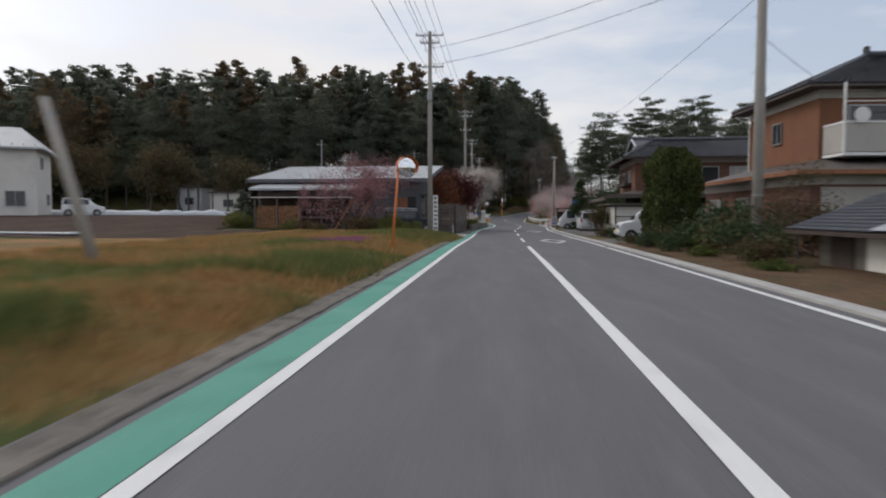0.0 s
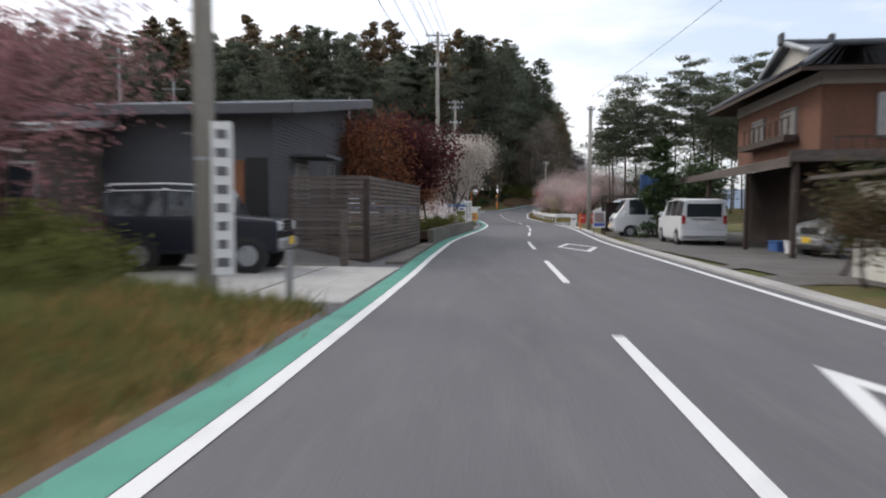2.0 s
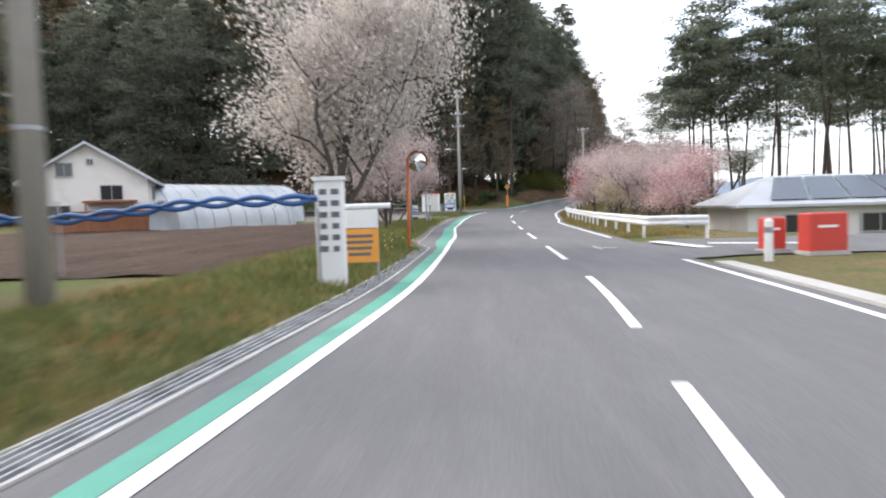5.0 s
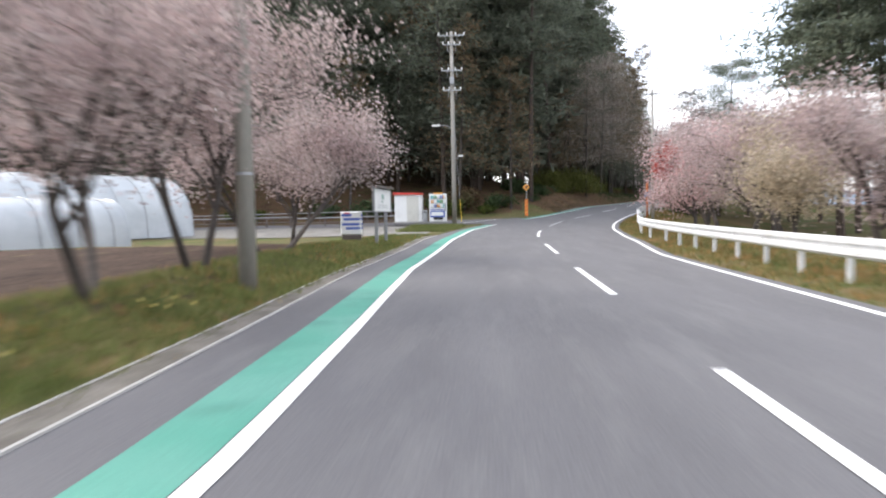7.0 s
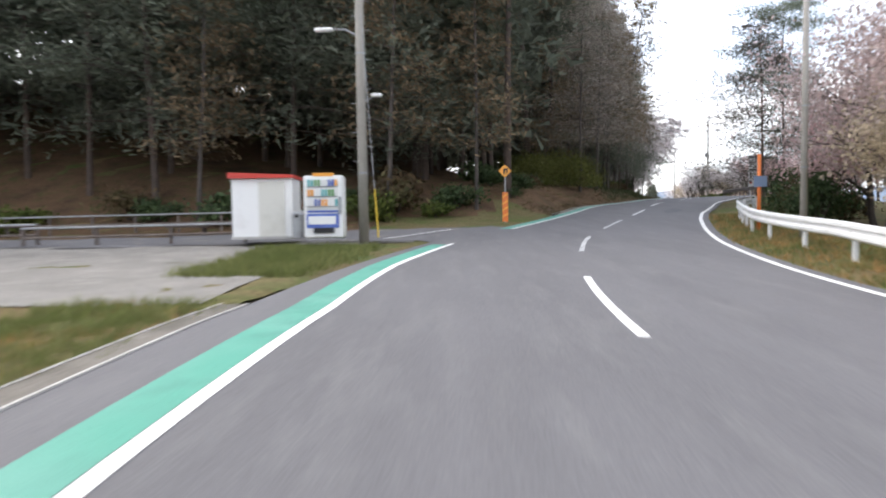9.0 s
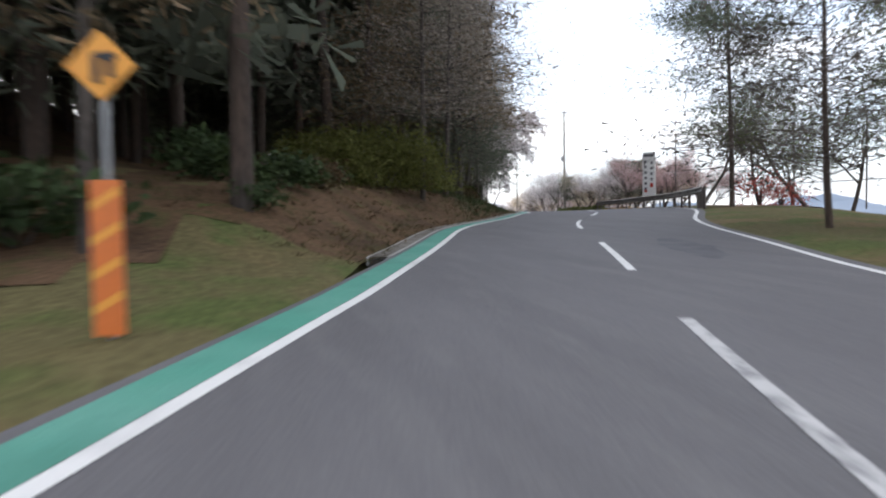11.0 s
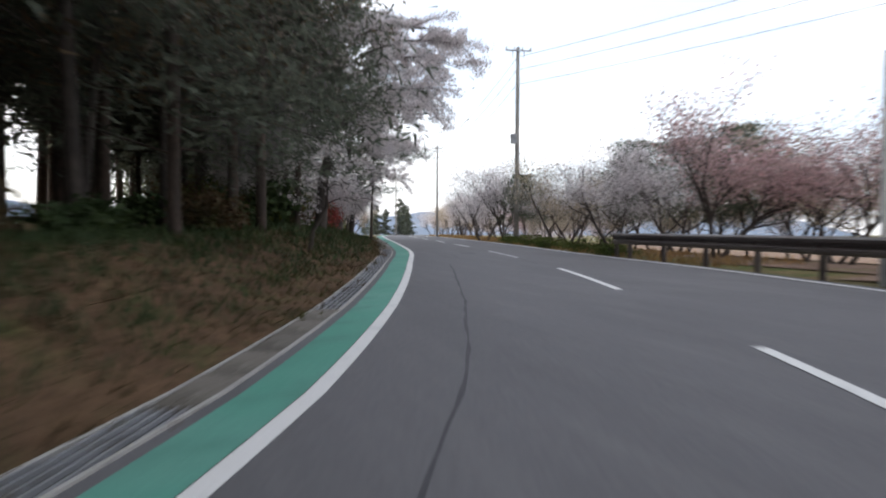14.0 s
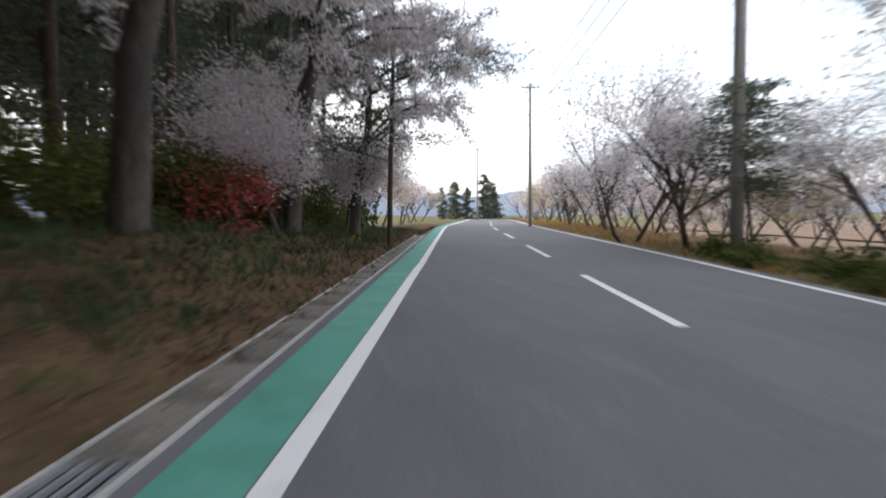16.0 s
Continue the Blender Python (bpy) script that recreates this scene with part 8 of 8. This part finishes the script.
# budding trees behind the rail
bud = [blossom_tree("budding_tree", "thin tree with fresh green buds behind the guardrail", 170 + k, 7.6, LEAF_GREEN, BARK, 7000, 0.042, spread=1.15, scatter=0.36, trunk_h=0.42) for k in range(2)]
for k, (x, y, s_) in enumerate([(39.4, 167.6, 1.15), (43.6, 167.0, 1.2), (41.5, 160.5, 1.2), (47, 163, 1.3), (43, 156, 1.3), (50, 171, 1.2)]):
    put(bud[k % 2], x, y, 70 * k, s_, up=0.3)["group"] = "budding trees"
quince = bush("quince_bush", "flowering quince bush with bright red blossom", 126, 1.0, 1.7, PETAL_RED, BARK, 1500, 0.05)
for x, y, s_ in ((37.6, 160.2, 1.4), (36.6, 157.4, 0.9)):
    put(quince, x, y, 40, s_)
put(quince, 32.6, 200.5, 0, 1.0)
retire(*bud, quince)

utility_pole((44.2, 200.0, 3.25), 12.0, "tall grey concrete utility pole with one-sided arms by the orchard", arms=((0.25, 1.6),), facing=-12, boxes=((-0.3, 6.4, 0.35, 0.6),))
utility_pole((49.0, 228.0, 3.3), 9.6, "slim grey utility pole by the road", arms=((0.3, 1.2),), r=0.12, facing=-15)
utility_pole((57.2, 272.0, 3.2), 9.8, "distant grey utility pole with a lamp", arms=((0.3, 1.2),), r=0.13, facing=-15, lamp=(7.0, 0.9, 180))

# dark evergreens where the road goes out of sight
far = [conifer("conifer_tree", "dark pointed evergreen far along the road", 180 + k, 11 - 2 * k, 0.05, 2.3, NEEDLE, BARK, count=2600, size=0.26, limb_n=60) for k in range(2)]
for k, (x, y, s_) in enumerate([(59.0, 292, 0.55), (61.2, 294, 0.6), (63.4, 291, 0.68), (65.6, 295, 0.72), (57.4, 296, 0.5), (67.2, 297, 0.6), (60.3, 299, 0.6)]):
    put(far[k % 2], x, y, 50 * k, s_)["group"] = "far evergreens"
retire(*far)
# far hills: distance haze is mixed into their blue-grey surface colour
hz = mat("far_hill_haze", (0.16, 0.2, 0.26), 0.95, tones=[((0.2, 0.24, 0.3), 0.45, 0.7)], scale=0.004, spec=0.1)
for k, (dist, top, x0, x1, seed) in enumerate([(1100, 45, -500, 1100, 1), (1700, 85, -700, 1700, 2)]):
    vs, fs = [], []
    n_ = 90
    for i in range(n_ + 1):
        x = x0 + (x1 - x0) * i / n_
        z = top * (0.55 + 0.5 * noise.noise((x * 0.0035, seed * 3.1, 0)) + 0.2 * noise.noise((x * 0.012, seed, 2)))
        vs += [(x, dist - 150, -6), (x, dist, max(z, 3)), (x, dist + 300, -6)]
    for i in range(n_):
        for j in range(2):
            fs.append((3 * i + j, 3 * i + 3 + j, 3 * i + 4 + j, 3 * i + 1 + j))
    tagged(mesh_ob("backdrop_hill", vs, fs, hz, True), "wooded hills far off, blue-grey haze put into their colour", "hill", kind="structure")

# tar seams and a dark repair on the upper road
TAR = mat("tar_seam", (0.045, 0.045, 0.05), 0.7, tones=[((0.07, 0.07, 0.075), 0.45, 0.7)], scale=3, fine=0.2, spec=0.3)
rg = random.Random(6)
for y0, y1, o0, o1, w in ((147, 180, None, None, 0.022), (147.5, 160, 0.02, 0.05, 0.04), (179.6, 184, -0.15, 0.0, 0.022), (182.6, 184.6, -1.95, -1.8, 0.02)):
    ss = np.arange(st(y0), st(y1), 0.4)
    vs, fs = [], []
    wob = 0.0
    for i, s_ in enumerate(ss):
        wob = wob * 0.85 + rg.uniform(-0.018, 0.018)
        o = (left(s_) + 1.15 if o0 is None else o0 + (o1 - o0) * i / len(ss)) + wob
        ww = w * rg.uniform(0.4, 1.2)
        vs += [on_road(s_, o - ww, 0.004), on_road(s_, o + ww, 0.004)]
    fs = [(2 * i, 2 * i + 1, 2 * i + 3, 2 * i + 2) for i in range(len(ss) - 1)]
    tagged(mesh_ob("tar_seam", vs, fs, TAR), "dark wandering tar seam in the asphalt", "road crack", "tar seams", "structure")
DAMP = mat("asphalt_repair", (0.075, 0.075, 0.085), 0.75, tones=[((0.11, 0.11, 0.118), 0.42, 0.62)], scale=1.6, fine=0.2, spec=0.35)
for y0, o0, ry, rx in ((185.5, -1.15, 0.9, 0.36), (140.5, 1.6, 2.2, 0.5)):
    s0 = st(y0)
    vs = [on_road(s0, o0, 0.003)]
    for k in range(20):
        a_ = 2 * math.pi * k / 20
        f = rg.uniform(0.75, 1.1)
        vs.append(on_road(s0 + ry * f * math.cos(a_), o0 + rx * f * math.sin(a_), 0.003))
    tagged(mesh_ob("asphalt_repair", vs, [(0, 1 + (k + 1) % 20, 1 + k) for k in range(20)], DAMP), "dark irregular repair patch in the asphalt", "road repair", "asphalt repairs", "structure")

# ---- mirror by the grass, cables ----
road_mirror(gz(-0.85, 7.6), 25, 3.15, 5.0, "large round convex mirror on a tall orange post", 0.37)
p1, p2, p3, p5 = (-0.55, 25.1), (1.35, 62.4), (2.2, 91.6), (3.84, 124.9)
tops = [(p1, 12.6 + 0.3), (p2, 13.4 + 0.3), (p3, 13.6 + 0.3), (p5, 13.65)]
for dx, dz in ((-0.75, -0.1), (-0.25, -0.1), (0.3, -0.1), (0.7, -0.1), (-0.4, -2.2), (0.4, -2.2), (0.0, -4.0)):
    cable([(-2.2 + dx, -26, 12.2 + dz)] + [(q[0] + dx, q[1] - 0.15, z + dz) for q, z in tops] , 0.012, 0.5)
cable([(-0.4, 25.1, 10.6), (11.45, 6.4, 9.6)], 0.012, 0.4)
cable([(-0.4, 25.1, 11.6), (11.45, 6.4, 10.4)], 0.012, 0.4)
cable([(11.45, 6.4, 7.2), (30, 30, 8.0)], 0.012, 0.4)
cable([(11.45, 6.4, 8.4), (40, 5, 9.5)], 0.012, 0.4)
cable([(11.45, 6.4, 8.6), (11.25, 57.9, 8.4)], 0.01, 0.6)
cable([(-0.4, 25.1, 7.6), (-9, 34, 4.6)], 0.01, 0.3)
for dz in (-0.1, -0.9, -1.8):
    cable([(44.6, 200.9, 15.0 + dz), (49, 228, 12.8 + dz), (57.2, 272, 12.9 + dz)], 0.014, 0.5)
    cable([(44.6, 200.9, 15.0 + dz), (60, 150, 15.5 + dz)], 0.014, 0.7)
for x, y, hh in ((-11.5, 43.5, 7.6), (-9.6, 44.5, 6.6), (-4.5, 60, 8.5)):
    e = thing("antenna_mast", "thin pale mast behind the dark house", "mast", gz(x, y), 0, "thin masts")
    part("rod", Build().tube([(0, 0, -0.2), (0, 0, hh)], 0.045, 8), STEEL_GREY, e)
    part("cross_rod", Build().tube([(-0.5, 0, hh - 0.4), (0.5, 0, hh - 0.4)], 0.02, 6), STEEL_GREY, e)

# ---- grass, flowers ----
rng = np.random.default_rng(77)


def verge_spots(n, y0, y1, d0, d1, bias=1.0, keep=None):
    got = []
    while len(got) < n:
        y = rng.uniform(y0, y1)
        s = st(y)
        p = on_road(s, shoulder(s) - edge(DRAIN, s) - 0.08 - d0 - (d1 - d0) * rng.uniform() ** bias)
        if keep is None or keep(p.x, p.y):
            got.append((p.x, p.y, ground_z(p.x, p.y) - 0.02))
    return got


def lush(x, y):
    return noise.noise((x * 0.35, y * 0.35, 9)) > 0.05


def bare(x, y):
    return noise.noise((x * 0.35, y * 0.35, 9)) < 0.25


tufts("dry_grass", "dry orange-brown grass of the verge", "grass", verge_spots(7000, -16, 24, 0.15, 10, 1.1, bare), 0.2, GRASS_DRY, 1, 13, 0.17, 0.014)
tufts("green_grass", "fresh green grass tufts in the verge", "grass", verge_spots(2600, -16, 24, 0.0, 9, 1.2, lush), 0.17, GRASS_GREEN, 2, 13, 0.15, 0.015)
tufts("green_grass", "tall green and straw grass by the drive", "grass", verge_spots(700, 14, 24, 0.2, 4.5, 1.0), 0.3, GRASS_GREEN, 11, 12, 0.2, 0.016)
tufts("green_grass", "fresh green grass of the verge", "grass", verge_spots(4200, 57.8, 113, 0.0, 2.3, 1.1), 0.17, GRASS_GREEN, 3, 12, 0.15, 0.015)
tufts("dry_grass", "straw-coloured grass in the verge", "grass", verge_spots(900, 57.8, 113, 0.0, 2.6, 1.0, bare), 0.15, GRASS_DRY, 4, 10, 0.16, 0.013)
tufts("green_grass", "grass and weeds on the island by the machine", "grass", [(x, y, ground_z(x, y)) for x, y in zip(rng.uniform(1.2, 4.4, 700), rng.uniform(116.5, 123.2, 700)) if near_road(x, y)[1] < -5.3], 0.2, GRASS_GREEN, 5, 12, 0.14, 0.015)
rs = []
for _ in range(2600):
    y = rng.uniform(80, 137)
    s = st(y)
    p = on_road(s, right(s) + 0.45 + 3.2 * rng.uniform() ** 1.3)
    rs.append((p.x, p.y, ground_z(p.x, p.y) - 0.02))
tufts("dry_grass", "mixed grass under the guardrail", "grass", rs[:1300], 0.16, GRASS_DRY, 6, 11, 0.15, 0.013)
tufts("green_grass", "mixed green grass under the guardrail", "grass", rs[1300:], 0.16, GRASS_GREEN, 7, 11, 0.15, 0.014)
# these weeds take the dark leaf colour to stand for tree shade
tufts("green_grass", "weeds on the wooded bank, darkened for the shade of the trees", "grass", verge_spots(2400, 156, 222, 0.5, 4.6, 0.8), 0.24, LEAF_DARK, 8, 11, 0.2, 0.016)
tufts("dry_grass", "dead stalks and leaves on the wooded bank", "grass", verge_spots(2600, 138, 222, 0.0, 6, 1.2), 0.12, LEAF_BROWN, 9, 12, 0.25, 0.02, 1.2)
rs = []
for _ in range(1500):
    y = rng.uniform(178, 260)
    s = st(y)
    p = on_road(s, right(s) + 0.4 + 3.5 * rng.uniform() ** 1.2)
    rs.append((p.x, p.y, ground_z(p.x, p.y) - 0.02))
tufts("dry_grass", "straw and grass along the orchard side", "grass", rs, 0.22, GRASS_DRY, 10, 10, 0.18, 0.015)
tufts("green_grass", "tall rank green grass near the verge's edge", "grass", verge_spots(650, -14, 2, 0.3, 2.6, 1.0, lush), 0.3, GRASS_GREEN, 12, 13, 0.2, 0.016)

# low magenta flower mats in the grass
PHLOX = mat("phlox_magenta", (0.3, 0.09, 0.22), 0.8, island=0.35)
for k, (x, y) in enumerate([(-2.5, 6.9), (-2.0, 6.7), (-3.0, 7.4), (-2.4, 8.0), (-2.3, 8.8), (-2.9, 9.1), (-2.4, 9.6), (-3.6, 8.2)]):
    e = thing("flower_mat", "low mat of magenta flowers in the dry grass", "flowers", gz(x, y), 40 * k, "magenta flowers")
    cc = np.c_[rng.normal(size=(240, 2)) * np.array([0.16, 0.26]), rng.uniform(0.1, 0.2, 240)]
    lf = new("leaf_mat", leaf_mesh("leaf_mat", cc - np.array([0, 0, 0.06]), rng.uniform(0.02, 0.04, 240), GRASS_GREEN, rng))
    bl = new("bloom", leaf_mesh("bloom", cc + np.array([0, 0, 0.03]), rng.uniform(0.014, 0.026, 240), PHLOX, rng))
    for o in (lf, bl):
        o.parent = e
        o["kind"] = "stuff"

# daffodil clumps
for k, (y, d) in enumerate([(69.5, 0.6), (71.6, 0.8), (73.2, 0.5), (75.4, 0.7), (77.8, 0.55), (79.9, 0.8), (82.4, 0.6), (85.2, 0.7), (88, 0.6), (203, 0.9)]):
    s = st(y)
    p = on_road(s, shoulder(s) - edge(DRAIN, s) - d)
    e = thing("daffodil_clump", "clump of yellow daffodils on the verge", "flowers", gz(p.x, p.y), 30 * k, "daffodils")
    lb, fb = Build(), Build()
    for i in range(13):
        x, y_, hh = rng.normal() * 0.16, rng.normal() * 0.16, rng.uniform(0.2, 0.34)
        lb.tube([(x, y_, -0.03), (x + rng.normal() * 0.04, y_ + rng.normal() * 0.04, hh)], [0.012, 0.006], 3, caps=False)
        if i < 5:
            fb.tube([(x, y_, hh - 0.01), (x, y_ - 0.02, hh + 0.015), (x, y_ - 0.04, hh + 0.015)], [0.008, 0.024, 0.01], 6)
    part("leaf_blades", lb, GRASS_GREEN, e)["kind"] = "stuff"
    part("bloom", fb, DAFF, e, "yellow blooms")["kind"] = "stuff"

# ---- drain gratings and gutter covers, piece by piece ----
gb = Build()
for k in range(5):
    gb.box((-0.16 + 0.08 * k, 0, 0), (0.022, 0.985, 0.03))
gb.box((0, -0.485, 0), (0.38, 0.02, 0.03)).box((0, 0.0, -0.002), (0.38, 0.02, 0.02)).box((0, 0.485, 0), (0.38, 0.02, 0.03))
grate_mesh = None
slab_pattern = Build().box((0, 0, 0), (0.36, 0.985, 0.03), bevel=0.006).ob("cover_slab", CONCRETE_OLD)
slab_mesh = slab_pattern.data
bpy.data.objects.remove(slab_pattern)
for y0, y1, ch in channels:
    if y0 == 78.6:
        continue
    s = st(y0) + 0.5
    while s < st(min(y1, 212)) - 0.5:
        if grate_mesh is None:
            o = gb.ob("grating", GRATE)
            grate_mesh = o.data
        else:
            o = new("grating", grate_mesh)
        yy = float(np.interp(s, STATION, ROAD[:, 1]))
        if y0 == 139.0 and not any(a_ < yy < b_ for a_, b_ in ((163.4, 166.4), (171.4, 188.6))):
            o.name, o.data = "cover_slab", slab_mesh
        q = on_road(s, shoulder(s) - 0.21, 0.003)
        o.parent = ch
        q1, q0 = on_road(s + 0.5, shoulder(s) - 0.21), on_road(s - 0.5, shoulder(s) - 0.21)
        o.matrix_world = pose(q.x, q.y, q.z, math.degrees(math.atan2(q1.z - q0.z, 1.0)), -math.degrees(math.atan(float(np.interp(yy, *zip(*TILT))))), heading(s))
        s += 1.0
cover = None
s = st(-17)
rr = random.Random(12)
while s < st(16.8):
    if cover is None:
        o = Build().box((0, 0, 0), (0.34, 0.588, 0.05), bevel=0.012).ob("cover_slab", CONCRETE_OLD)
        cover = o.data
    else:
        o = new("cover_slab", cover)
    q = on_road(s, left(s) - 0.75 + rr.uniform(-0.012, 0.012), 0.002 + rr.uniform(-0.006, 0.006))
    o.parent = slab_bed
    o.matrix_world = pose(q.x, q.y, q.z, rr.uniform(-0.6, 0.6), rr.uniform(-0.6, 0.6), heading(s) + rr.uniform(-0.6, 0.6))
    s += 0.6
mh = thing("manhole_cover", "round iron manhole cover set in the asphalt", "manhole", tuple(on_road(st(22), 2.9, 0.0)), 0)
part("lid", Build().tube([(0, 0, -0.05), (0, 0, 0.006)], 0.31, 24), GRATE, mh)
part("rim", Build().tube([(0, 0, -0.05), (0, 0, 0.004)], 0.36, 24), STEEL_GREY, mh)
